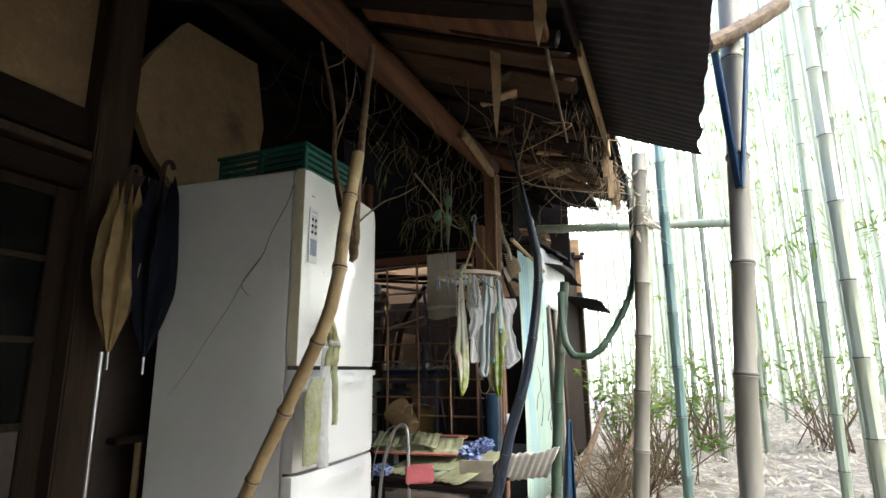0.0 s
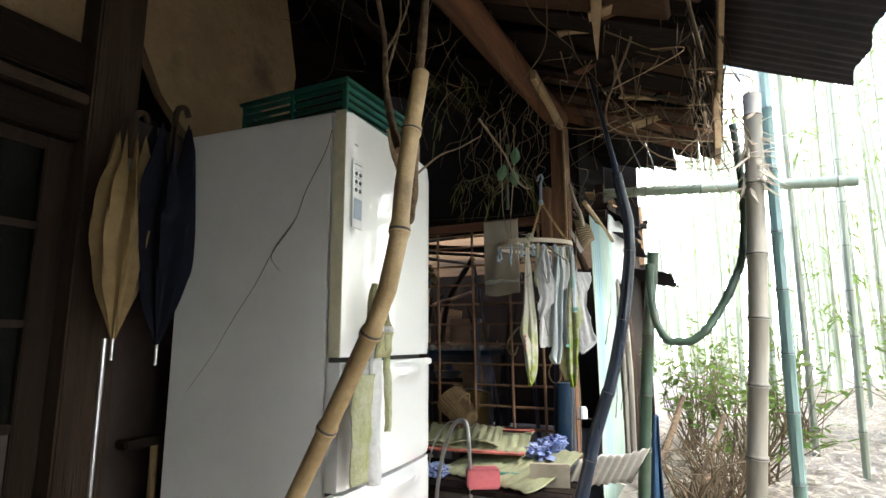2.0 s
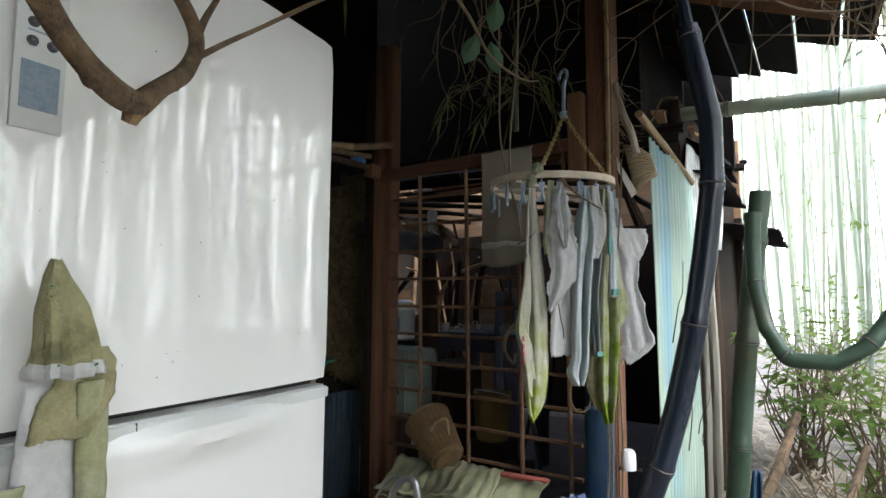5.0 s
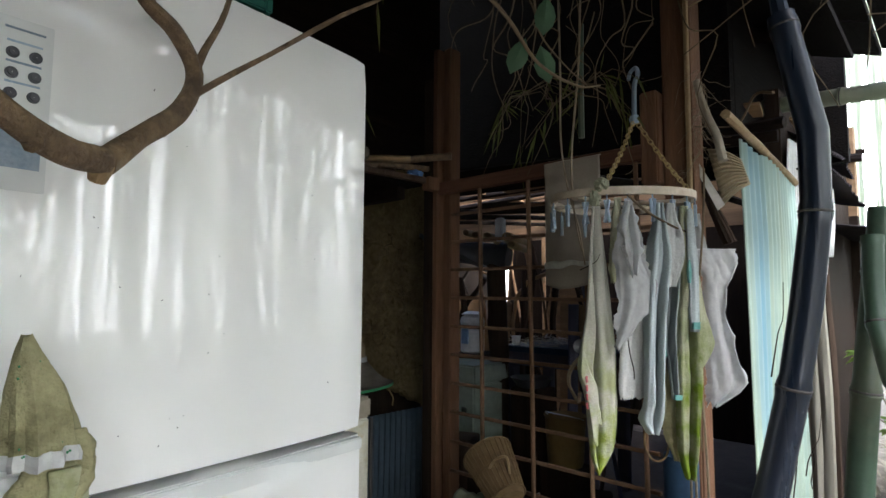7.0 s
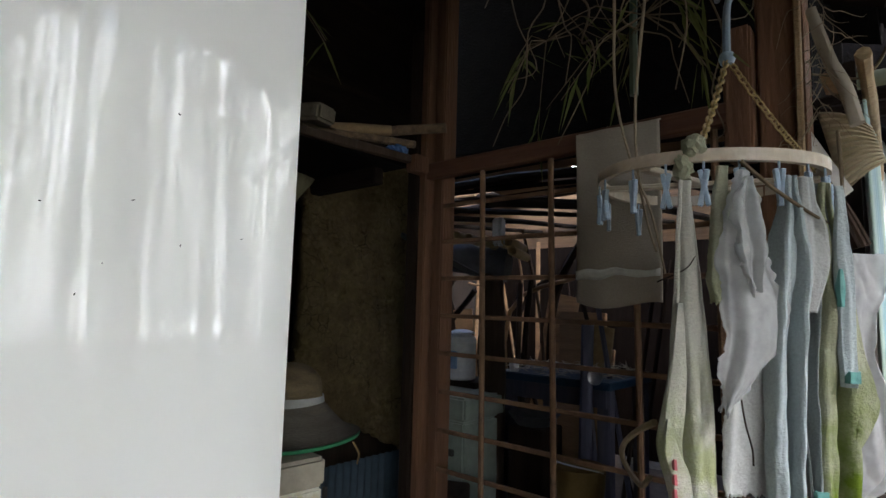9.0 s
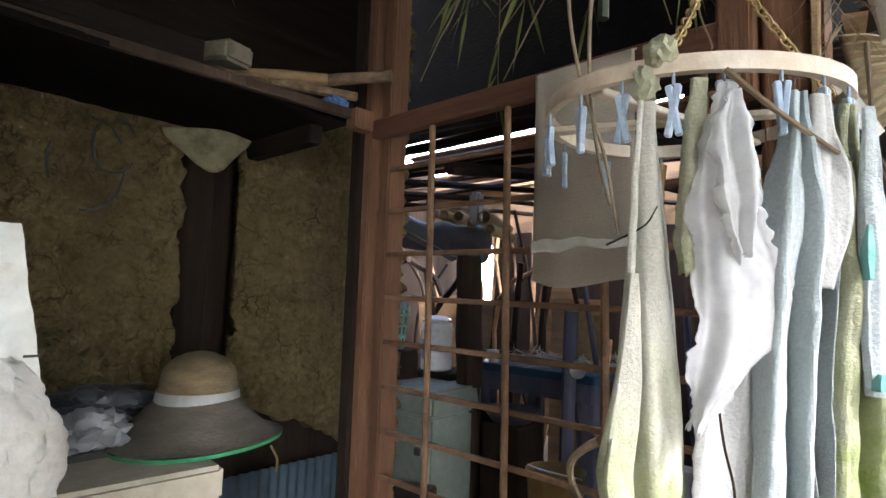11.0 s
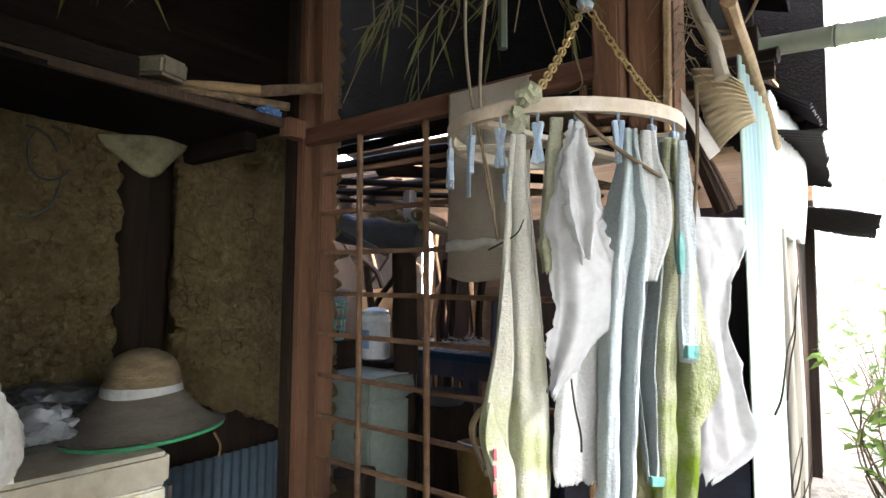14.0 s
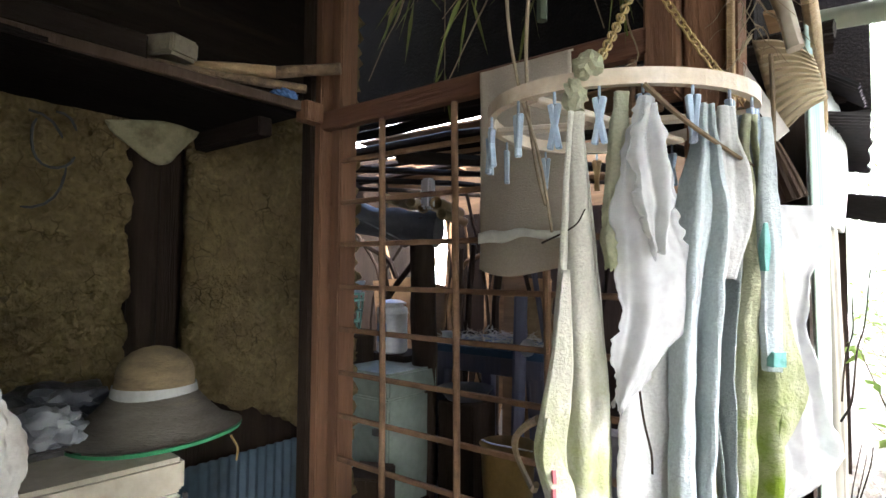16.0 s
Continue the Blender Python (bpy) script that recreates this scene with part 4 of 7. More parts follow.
def splinter(a, b, w, t=0.008):
    """A split slat, pointed at its lower end b."""
    a, b = Vector(a), Vector(b)
    sd = Vector((0.88, 0.47, 0))
    bm = bmesh.new()
    rings = []
    for f, k in ((0, 0.75), (0.12, 1.0), (0.4, 0.95), (0.65, 0.72), (0.85, 0.36), (1.0, 0.04)):
        c = a.lerp(b, f) + sd * 0.10 * w * math.sin(5 * f)
        dp = Vector((-sd.y, sd.x, 0)) * t * (0.4 + 0.6 * k)
        rings.append([bm.verts.new(c + sd * w / 2 * k * p + dp * q) for p, q in ((-1, -0.4), (1, -0.5), (0.9, 0.5), (-0.9, 0.4))])
    for p, q in zip(rings, rings[1:]):
        for k in range(4):
            bm.faces.new((p[k], p[(k + 1) % 4], q[(k + 1) % 4], q[k]))
    bm.faces.new(rings[0])
    bm.faces.new(rings[-1])
    return bm


for a, b, w in (((-0.351, 2.55, 2.665), (-0.348, 2.552, 2.252), 0.042), ((-0.07, 2.1, 2.535), (-0.073, 2.1, 2.318), 0.045)):
    hs = thing("hanging_splinter", b, "pale split wooden slat hanging from the roof", "wood slat")
    part("slat", splinter(a, b, w), m_pale, hs)
hs = thing("bark_strand", (-0.07, 2.5, 2.16), "thin frayed bark strand hanging under the eave", "bark strand")
part("strand", tube(smooth_line([(-0.135, 2.5, 2.60), (-0.125, 2.5, 2.545), (-0.102, 2.5, 2.38), (-0.085, 2.5, 2.26), (-0.07, 2.5, 2.162)], 16), [0.010, 0.003], 6, lump=0.6), m_string, hs, smooth=True)
rnd = random.Random(33)
yb = 1.2
while yb < 4.35:
    w = rnd.uniform(0.07, 0.17)
    x0, x1 = rnd.uniform(-1.15, -0.85), rnd.uniform(-0.16, 0.02)
    rb_ = thing("roof_lath", (x1, yb, roof_z(x1)), "rotten brown lath under the roof boards", "board", "roof laths", "structure")
    dz0, dz1 = rnd.uniform(-0.02, 0.02), rnd.uniform(-0.045, 0.015)
    part("board", beam((x0, yb + rnd.uniform(-0.06, 0.06), roof_z(x0) + dz0), (x1, yb, roof_z(x1) + dz1), w, rnd.uniform(0.014, 0.03), 0.004, roll=rnd.uniform(-0.25, 0.25)), rnd.choice((m_lath, m_lath, m_dark_x, m_log)), rb_)
    yb += w * rnd.uniform(0.8, 1.5)

# ---- lattice window ----
lat = thing("window_1", (-1.4, 4.05, 1.5), "open wooden lattice window with thin brown bars", "lattice window", kind="structure")
part("window_post", box(-1.94, -1.895, 4.02, 4.09, 0.4, 2.62, 0.004), m_dark_z, lat, "dark wooden post")
part("window_post", box(-1.893, -1.862, 4.028, 4.10, 0.4, 2.75, 0.004), m_post, lat, "reddish wooden post")
part("window_post", box(-1.852, -1.812, 4.055, 4.12, 0.4, 2.75, 0.004), m_post, lat, "mottled brown wooden post")
part("top_rail", beam((-1.90, 4.05, 2.125), (-0.93, 4.05, 2.128), 0.035, 0.052, 0.004), m_rail, lat, "thick brown top rail")
for k, x in enumerate((-1.64, -1.405, -1.172, -0.985)):
    part("upright_bar", tube([(x - 0.006, 4.05, 2.10), (x + 0.004, 4.052, 1.4), (x + 0.012, 4.05, 0.6)], 0.0085, 8), m_slat, lat)
z = 2.007
while z > 0.62:
    part("cross_bar", beam((-1.86, 4.065, z + 0.003), (-0.94, 4.066, z - 0.002), 0.011, 0.013, 0.002), m_slat, lat)
    z -= 0.1178

# pale green tin wall beyond the post
mint = solo("wall_tin", corrugated((-0.724, 4.24, 0.35), (-0.032, 1, 0), (0, 0, 1), 0.93, 1.82, 0.064, 0.005, 6, 0.02, 8, 0.01), m_mint, "pale mint green corrugated tin wall", "wall", "structure", smooth=True)
thick(mint, 0.003)
strip = thing("bamboo_strip", (-0.72, 4.6, 2.17), "pale bamboo strip along the top of the tin wall", "bamboo pole")
part("rod", tube(smooth_line([(-0.715, 4.05, 2.20), (-0.73, 4.6, 2.185), (-0.75, 5.17, 2.17)], 8), 0.014, 8, lump=0.2), m_pale, strip, smooth=True)
wt = solo("wall_plastic", corrugated((-0.77, 5.18, 1.88), (0.06, 1, 0), (0, 0, 1), 0.72, 0.50, 0.036, 0.008, 6, 0.03, 6, 0.02), m_whitetin, "white corrugated plastic sheet patching the shed", "wall", "structure", smooth=True)
thick(wt, 0.002)
for yy, ww, zt, mt in ((5.34, 0.03, 1.9, m_bamboo_old), (5.62, 0.04, 1.95, m_bamboo_old), (5.85, 0.03, 2.0, m_jamb)):
    lp = thing("shed_wall_post", (-0.76, yy, 0.4), "pale weathered upright under the plastic sheet", "post", "shed uprights", "structure")
    part("timber", tube(smooth_line([(-0.755, yy, 0.35), (-0.75, yy + 0.02, 1.2), (-0.765, yy - 0.01, zt)], 8), ww * 0.7, 8, lump=0.2), mt, lp, smooth=True)
solo("wall_shed_far", box(-0.86, -0.80, 5.17, 7.6, 0.3, 2.62), m_dark_z, "dark board wall of the shed", "wall", "structure")
st = solo("tin_scrap", corrugated((-1.08, 5.32, 2.68), (0, 1, 0), (1, 0, -0.75), 0.95, 0.54, 0.05, 0.008, 3, 0.03, 6, 0.015), m_tin, "dark tin scraps of the shed eave", "tin sheet", "structure", smooth=True)
st = solo("tin_scrap", corrugated((-0.95, 5.3, 2.30), (0, 1, 0), (1, 0, -0.2), 1.2, 0.33, 0.05, 0.008, 3, 0.03, 6, 0.015), m_tin, "dark tin scraps of the shed eave", "tin sheet", "structure", smooth=True)
st = solo("tin_scrap", corrugated((-0.85, 6.2, 2.10), (0, 1, 0), (1, 0, -0.2), 1.2, 0.42, 0.05, 0.008, 3, 0.03, 6, 0.015), m_tin, "dark tin scraps of the shed eave", "tin sheet", "structure", smooth=True)

# ---- back room ----
solo("floor", box(-4.6, -0.8, 4.1, 8.0, 0.2, 0.52), m_floor, "dark littered earth floor of the shed", "floor", "structure")
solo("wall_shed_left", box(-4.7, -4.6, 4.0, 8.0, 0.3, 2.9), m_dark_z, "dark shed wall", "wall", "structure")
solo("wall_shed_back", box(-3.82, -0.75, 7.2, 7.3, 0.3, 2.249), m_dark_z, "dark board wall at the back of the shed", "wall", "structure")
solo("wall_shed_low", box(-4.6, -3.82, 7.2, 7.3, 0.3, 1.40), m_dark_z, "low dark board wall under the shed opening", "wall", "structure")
solo("wall_shed_head", box(-4.6, -0.75, 7.2, 7.3, 2.25, 2.9), m_orange, "ochre boards over the shed opening", "wall", "structure")
rnd = random.Random(8)
bm = bmesh.new()
y = 4.82
while y < 7.9:
    w = rnd.uniform(0.10, 0.22)
    zz = 2.42 + 0.10 * (y - 4.4)
    x0 = -4.6
    while x0 < -0.9:
        x1 = min(x0 + rnd.uniform(0.7, 1.6), -0.84 + rnd.uniform(-0.1, 0.06))
        if rnd.random() > (0.12 if y < 5.0 else 0.5):
            beam((x0, y, zz + rnd.uniform(-0.02, 0.03)), (x1, y + rnd.uniform(-0.05, 0.05), zz + rnd.uniform(-0.02, 0.03)), w, 0.014, 0.0, bm, roll=rnd.uniform(-0.15, 0.15))
        x0 = x1 + 0.01
    y += w + rnd.uniform(-0.01, 0.014)
solo("ceiling_shed", bm, m_orange, "broken ochre roof boards with light between them", "roof", "structure")
for k in range(7):
    y = 4.5 + 0.5 * k
    bt = thing("shed_rafter", (-2.5, y, 2.35), "crooked dark shed rafter", "rafter", "shed rafters", "structure")
    part("timber", tube([(-4.6, y - 0.2, 2.25 + rnd.uniform(-0.1, 0.1) + 0.08 * k), (-2.5, y, 2.32 + 0.08 * k), (-0.7, y + rnd.uniform(-0.3, 0.3), 2.26 + 0.08 * k)], rnd.uniform(0.02, 0.035), 7, lump=0.3), m_dark_x, bt, smooth=True)
for k in range(5):
    xx = -3.4 + 0.5 * k
    bt = thing("shed_purlin", (xx, 5.5, 2.3), "crooked dark pole across the shed roof", "rafter", "shed rafters", "structure")
    part("timber", tube([(xx, 4.4, 2.12 + rnd.uniform(-0.05, 0.05)), (xx + 0.1, 6, 2.3), (xx + rnd.uniform(-0.3, 0.3), 7.4, 2.42)], rnd.uniform(0.015, 0.028), 7, lump=0.3), m_dark_y, bt, smooth=True)

# crumbled end of the mud wall beside the lattice
bm = bmesh.new()
rnd = random.Random(17)
z = 0.5
while z < 2.6:
    h = rnd.uniform(0.03, 0.07)
    w = rnd.uniform(0.035, 0.06)
    mm = Matrix.Translation((-1.985 + rnd.uniform(-0.012, 0.012), 4.22, z)) @ Matrix.Diagonal((w, 0.06, h * 0.62, 1))
    mk = bmesh.ops.create_icosphere(bm, subdivisions=2, radius=1)["verts"]
    for v in mk:
        v.co *= 1 + 0.4 * noise.noise(v.co * 2 + Vector((z * 9, 0, 0)))
    bmesh.ops.transform(bm, matrix=mm, verts=mk)
    z += h
solo("wall_stub", bm, m_mud, "crumbling lumpy end of the mud wall", "wall", "structure", smooth=True)

# ---- refrigerator ----
FR = Matrix.Translation((-1.2, 2.4, 0)) @ Matrix.Rotation(radians(5.0), 4, "Z")


def turned(bm, m=FR):
    bmesh.ops.transform(bm, matrix=m, verts=bm.verts)
    return bm


def fridge_door(z0, z1, grip):
    """A door with a rounded front; grip: with a scooped handle along its upper edge."""
    bm = bmesh.new()
    ny, nz = 20, 14
    grid = []
    for j in range(nz + 1):
        line = []
        v = j / nz
        z = z0 + (z1 - z0) * v
        for i in range(ny + 1):
            u = i / ny
            y = 0.71 * u
            edge = min(u, 1 - u) * 0.71
            x = 0.052 + 0.012 * math.sin(math.pi * u)
            rr = 0.03 if u < 0.5 else 0.008
            if edge < rr:
                x -= 0.7 * rr * (1 - edge / rr) ** 2
            ed = min(v, 1 - v) * (z1 - z0)
            if ed < 0.008:
                x -= 0.006
            if grip and 0.2 < u < 0.85:
                g = (z1 - z) / 0.085
                if 0.15 < g < 1:
                    x += 0.030 * math.sin(math.pi * (u - 0.2) / 0.67) * math.sin(math.pi * g)
            line.append(bm.verts.new((x, y, z)))
        grid.append(line)
    for a, b in zip(grid, grid[1:]):
        for i in range(ny):
            bm.faces.new((a[i], a[i + 1], b[i + 1], b[i]))
    rim = [e for e in bm.edges if e.is_boundary]
    r = bmesh.ops.extrude_edge_only(bm, edges=rim)
    back = [v for v in r["geom"] if isinstance(v, bmesh.types.BMVert)]
    for v in back:
        v.co.x = 0.006
    bmesh.ops.contextual_create(bm, geom=[e for e in bm.edges if e.is_boundary])
    return turned(bm)


fr = thing("refrigerator", (-1.5, 2.7, 0.4), "tall white three-door refrigerator, dirty and disused, against the house wall", "refrigerator")
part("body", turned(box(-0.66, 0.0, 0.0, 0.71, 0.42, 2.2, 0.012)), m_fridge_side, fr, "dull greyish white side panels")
part("seal", turned(box(0.0005, 0.008, 0.008, 0.702, 0.47, 2.19)), m_gasket, fr, "dark door seal")
d1 = part("door", fridge_door(1.378, 2.198, False), m_fridge, fr, "upper door, glossy white, yellowed at the edge", True)
d2 = part("door", fridge_door(0.978, 1.362, True), m_fridge, fr, "middle door with scooped handle", True)
d3 = part("door", fridge_door(0.48, 0.965, True), m_fridge, fr, "bottom drawer with scooped handle", True)
part("edge_strip", turned(box(0.004, 0.048, -0.0025, 0.0, 1.378, 2.198, 0.001)), m_yellowed, d1, "yellowed door edge")
part("edge_strip", turned(box(0.004, 0.048, -0.0025, 0.0, 0.978, 1.362, 0.001)), m_fridge_side, d2)
part("edge_strip", turned(box(0.004, 0.048, -0.0025, 0.0, 0.48, 0.965, 0.001)), m_fridge_side, d3)
part("trim_strip", turned(box(0.045, 0.0665, 0.012, 0.70, 1.336, 1.3605, 0.003)), m_fridge_side, d2, "grimy trim along the handle")
part("trim_seam", turned(box(0.060, 0.0669, 0.235, 0.2368, 1.337, 1.3595)), m_gasket, d2, "dark seam")
part("base_grille", turned(box(0.0, 0.03, 0.01, 0.68, 0.42, 0.475, 0.003)), m_gasket, fr)
for sx, sy in ((-0.62, 0.04), (-0.62, 0.67), (-0.04, 0.04), (-0.04, 0.67)):
    part("foot", turned(box(sx - 0.02, sx + 0.02, sy - 0.02, sy + 0.02, 0.40, 0.42)), m_gasket, fr)
pl = part("control_panel", turned(box(0.056, 0.0595, 0.03, 0.098, 1.80, 2.035, 0.001)), m_fridge_side, d1, "pale control panel under clear film")
for k in range(3):
    for yy in (0.052, 0.078):
        part("dial", turned(lathe((0, 0, 0), [(0.0005, 0), (0.0045, 0), (0.005, -0.002), (0.0075, -0.002), (0.0078, -0.004)], 16), FR @ Matrix.Translation((0.0635, yy, 1.93 + 0.028 * k)) @ Matrix.Rotation(radians(90), 4, "Y")), m_tarp, pl, "dark round dial")
    part("caption", turned(box(0.0596, 0.0602, 0.045, 0.085, 1.944 + 0.028 * k, 1.947 + 0.028 * k)), m_pin, pl)
part("caption", turned(box(0.0596, 0.0602, 0.042, 0.088, 2.018, 2.021)), m_pin, pl)
part("display", turned(box(0.0596, 0.0606, 0.040, 0.09, 1.83, 1.90)), m_pin, pl, "pale blue label")
part("maker_mark", turned(box(0.0545, 0.0555, 0.045, 0.085, 2.085, 2.092)), m_chrome, d1)
rnd = random.Random(61)
for k in range(26):
    u, zz = rnd.uniform(0.06, 0.66), rnd.uniform(1.39, 2.0)
    bm = bmesh.new()
    bmesh.ops.create_icosphere(bm, subdivisions=1, radius=1.0, matrix=FR @ Matrix.Translation((0.052 + 0.012 * math.sin(math.pi * u / 0.71), u, zz)) @ Matrix.Rotation(rnd.uniform(0, 3), 4, "X") @ Matrix.Diagonal((0.0008, rnd.uniform(0.0008, 0.0026), rnd.uniform(0.0005, 0.001), 1)))
    part("dirt_fleck", bm, m_gasket, d1)
root = thing("dry_vine", (-1.4, 2.4, 1.8), "thin dry vine clinging to the refrigerator side", "vine")
vp = [(-0.005, -0.004, 2.13), (-0.03, -0.006, 2.05), (-0.10, -0.004, 1.93), (-0.14, -0.005, 1.83), (-0.23, -0.004, 1.72), (-0.29, -0.005, 1.62), (-0.38, -0.004, 1.50), (-0.46, -0.005, 1.38), (-0.56, -0.004, 1.26)]
part("stem", tube(smooth_line([FR @ Vector(p) for p in vp], 40), [0.0016, 0.0006], 5), m_twig, root)
part("stem", tube(smooth_line([FR @ Vector(p) for p in vp[3:5]] + [FR @ Vector((-0.19, -0.005, 1.66))], 8), [0.0015, 0.0006], 5), m_dark_y, root)

crate = thing("plastic_crate", (-1.45, 2.66, 2.21), "dark green slatted plastic crate lying on the refrigerator", "crate")
cx0, cx1, cy0, cy1 = -1.69, -1.20, 2.46, 2.86
part("base", box(cx0 + 0.01, cx1 - 0.01, cy0 + 0.01, cy1 - 0.01, 2.205, 2.215), m_crate, crate)
for k in range(4):
    z = 2.218 + 0.030 * k
    for q in ((cx0, cx1, cy0, cy0 + 0.012), (cx0, cx1, cy1 - 0.012, cy1), (cx0, cx0 + 0.012, cy0, cy1), (cx1 - 0.012, cx1, cy0, cy1)):
        part("slat", box(*q, z, z + 0.019, 0.003), m_crate, crate)
for q in ((cx0 - 0.014, cx1 + 0.014, cy0 - 0.012, cy0 + 0.014), (cx0 - 0.014, cx1 + 0.014, cy1 - 0.014, cy1 + 0.012), (cx0 - 0.014, cx0 + 0.012, cy0, cy1), (cx1 - 0.012, cx1 + 0.014, cy0, cy1)):
    part("rim", box(*q, 2.334, 2.348, 0.004), m_crate, crate)
for x in (cx0 + 0.006, (cx0 + cx1) / 2, cx1 - 0.006):
    for y in (cy0 + 0.006, cy1 - 0.006):
        part("upright", box(x - 0.010, x + 0.010, y - 0.008, y + 0.008, 2.215, 2.335, 0.003), m_crate, crate)

# oversleeve and work gloves hung on the door
GX, GY = -1.09, 2.505
gl = thing("hanging_work_gloves", (GX, GY, 1.4), "soiled dotted oversleeve with green-stained gloves hanging on the refrigerator", "gloves")


def sleeve(rows, lean, seed):
    """A closed cloth tube. rows: (z, middle along y, half width, depth, pleats)."""
    bm = bmesh.new()
    rings = []
    n = 36
    for j in range(31):
        s = j / 30 * (len(rows) - 1)
        i = min(int(s), len(rows) - 2)
        f = s - i
        z, my, hw, dp, pl = (rows[i][k] + (rows[i + 1][k] - rows[i][k]) * f for k in range(5))
        ring = []
        for k in range(n):
            a = 2 * math.pi * k / n
            c, q = math.cos(a), math.sin(a)
            g = 1 + pl * math.sin(11 * a + seed) + 0.16 * noise.noise(Vector((c * 1.6, q * 1.6 + seed, z * 9))) + 0.07 * noise.noise(Vector((c * 4, q * 4 + seed, z * 30)))
            ring.append(bm.verts.new((GX + lean * (1.6 - z) + 0.010 + 1.7 * dp * q * g, my + hw * c * g, z + 0.006 * noise.noise(Vector((c * 2, q * 2, seed))))))
        rings.append(ring)
    for a, b in zip(rings, rings[1:]):
        for k in range(n):
            bm.faces.new((a[k], a[(k + 1) % n], b[(k + 1) % n], b[k]))
    bm.faces.new(rings[0])
    bm.faces.new(rings[-1])
    return bm


upper = part("oversleeve", sleeve([(1.612, 2.482, 0.006, 0.005, 0), (1.59, 2.484, 0.015, 0.010, 0.03), (1.55, 2.492, 0.030, 0.016, 0.05), (1.51, 2.498, 0.037, 0.020, 0.08), (1.48, 2.500, 0.040, 0.022, 0.13), (1.465, 2.500, 0.041, 0.022, 0.15), (1.459, 2.500, 0.036, 0.019, 0.10)], 0.03, 1.0), m_glove, gl, "soiled cream cloth with green dots", True)
part("cuff", sleeve([(1.475, 2.500, 0.041, 0.024, 0.16), (1.466, 2.500, 0.043, 0.026, 0.17), (1.457, 2.500, 0.042, 0.025, 0.16)], 0.03, 1.0), m_glove_white, upper, "gathered elastic hem", True)
for nm, rows, mt, lb, ph, o in (("glove", [(1.328, -0.130, -0.044), (1.256, -0.154, -0.051), (1.192, -0.146, -0.054), (1.103, -0.153, -0.064), (1.018, -0.149, -0.070)], m_glove_green, "lime green stained knit glove", 0.3, 0.012),
                               ("glove", [(1.448, -0.049, 0.030), (1.324, -0.054, 0.023), (1.173, -0.058, 0.018), (1.054, -0.049, 0.028), (0.996, -0.042, 0.030)], m_glove_white, "greyed white knit glove", 1.7, 0.004),
                               ("strap", [(1.449, 0.008, 0.052), (1.305, 0.019, 0.057), (1.147, 0.029, 0.051)], m_glove_green, "green stained strap", 2.5, 0.018),
                               ("flap", [(1.495, -0.041, 0.045), (1.464, -0.019, 0.058), (1.424, -0.038, 0.053), (1.377, -0.047, 0.022)], m_glove, "loose sleeve flap", 5.2, 0.022)):
    thick(part(nm, drape((GX + 0.012, 2.5), 95, rows, 1.6, 0.016, ph, 24, 40, 0.004, 0.006, o), mt, gl, lb, True), 0.004)
rnd = random.Random(40)
for k in range(34):
    f = rnd.random()
    zz = 1.585 - 0.115 * f
    yy = 2.484 + 0.016 * f + rnd.uniform(-0.8, 0.8) * (0.014 + 0.024 * f)
    bm = bmesh.new()
    bmesh.ops.create_icosphere(bm, subdivisions=1, radius=1.0, matrix=Matrix.Translation((GX + 0.03 * (1.6 - zz) + 0.024 + 0.018 * f, yy, zz)) @ Matrix.Diagonal((0.003, 0.0017, 0.0019, 1)))
    part("dot", bm, m_greenrim, upper)

# dry bamboo stick and forked branch
stick = thing("bamboo_stick", (-1.4, 2.12, 0.42), "dry tan bamboo stick leaning before the refrigerator", "bamboo stick")
joint_rings(part("culm", culm([(-1.40, 2.12, 0.42), (-1.036, 2.038, 1.0), (-0.845, 1.996, 1.3), (-0.70, 1.965, 1.555), (-0.685, 1.995, 1.8), (-0.675, 2.047, 2.05)], 0.022, 0.020, 0.235, 14, swell=0.2), m_bamboo_tan, stick, smooth=True))
fork = thing("forked_branch", (-0.96, 2.52, 1.8), "bare forked brown branch hanging before the refrigerator", "branch")
V = Vector((-0.983, 2.527, 1.822))
part("limb", tube(smooth_line([(-0.78, 2.30, 2.62), (-0.80, 2.28, 2.28), (-0.83, 2.30, 2.06), (-0.855, 2.33, 1.93), (-0.885, 2.385, 1.865), (-0.918, 2.43, 1.838), (-0.95, 2.48, 1.822), V], 36), [0.012, 0.0165], 12, lump=0.3), m_bark, fork, smooth=True)
part("limb", tube(smooth_line([V, (-1.03, 2.589, 1.882), (-1.078, 2.650, 1.940), (-1.098, 2.677, 2.01), (-1.095, 2.645, 2.065), (-1.085, 2.596, 2.095), (-1.07, 2.54, 2.16)], 30), [0.0165, 0.010], 12, lump=0.3), m_bark, fork, smooth=True)
part("twig", tube(smooth_line([(-1.085, 2.665, 1.965), (-1.10, 2.74, 2.03), (-1.095, 2.806, 2.085), (-1.06, 2.921, 2.184), (-1.0, 2.98, 2.224), (-0.93, 3.05, 2.29)], 16), [0.006, 0.0025], 7, lump=0.3), m_bark, fork, smooth=True)
part("twig", tube(smooth_line([(-1.097, 2.675, 2.005), (-1.098, 2.69, 2.05), (-1.095, 2.711, 2.098), (-1.085, 2.723, 2.147), (-1.05, 2.73, 2.25)], 12), [0.007, 0.003], 7, lump=0.3), m_bark, fork, smooth=True)
for kx, ky, kz in ((-0.93, 2.45, 1.822), (-1.045, 2.606, 1.892)):
    part("knot", lump((kx, ky, kz), (0.012, 0.013, 0.012), kx * 9, 0.4, 2.0, 2), m_bark, fork, smooth=True)
part("stub", tube([V, V + Vector((-0.012, -0.002, -0.022))], [0.016, 0.010], 9), m_pale, fork, "broken pale stub")
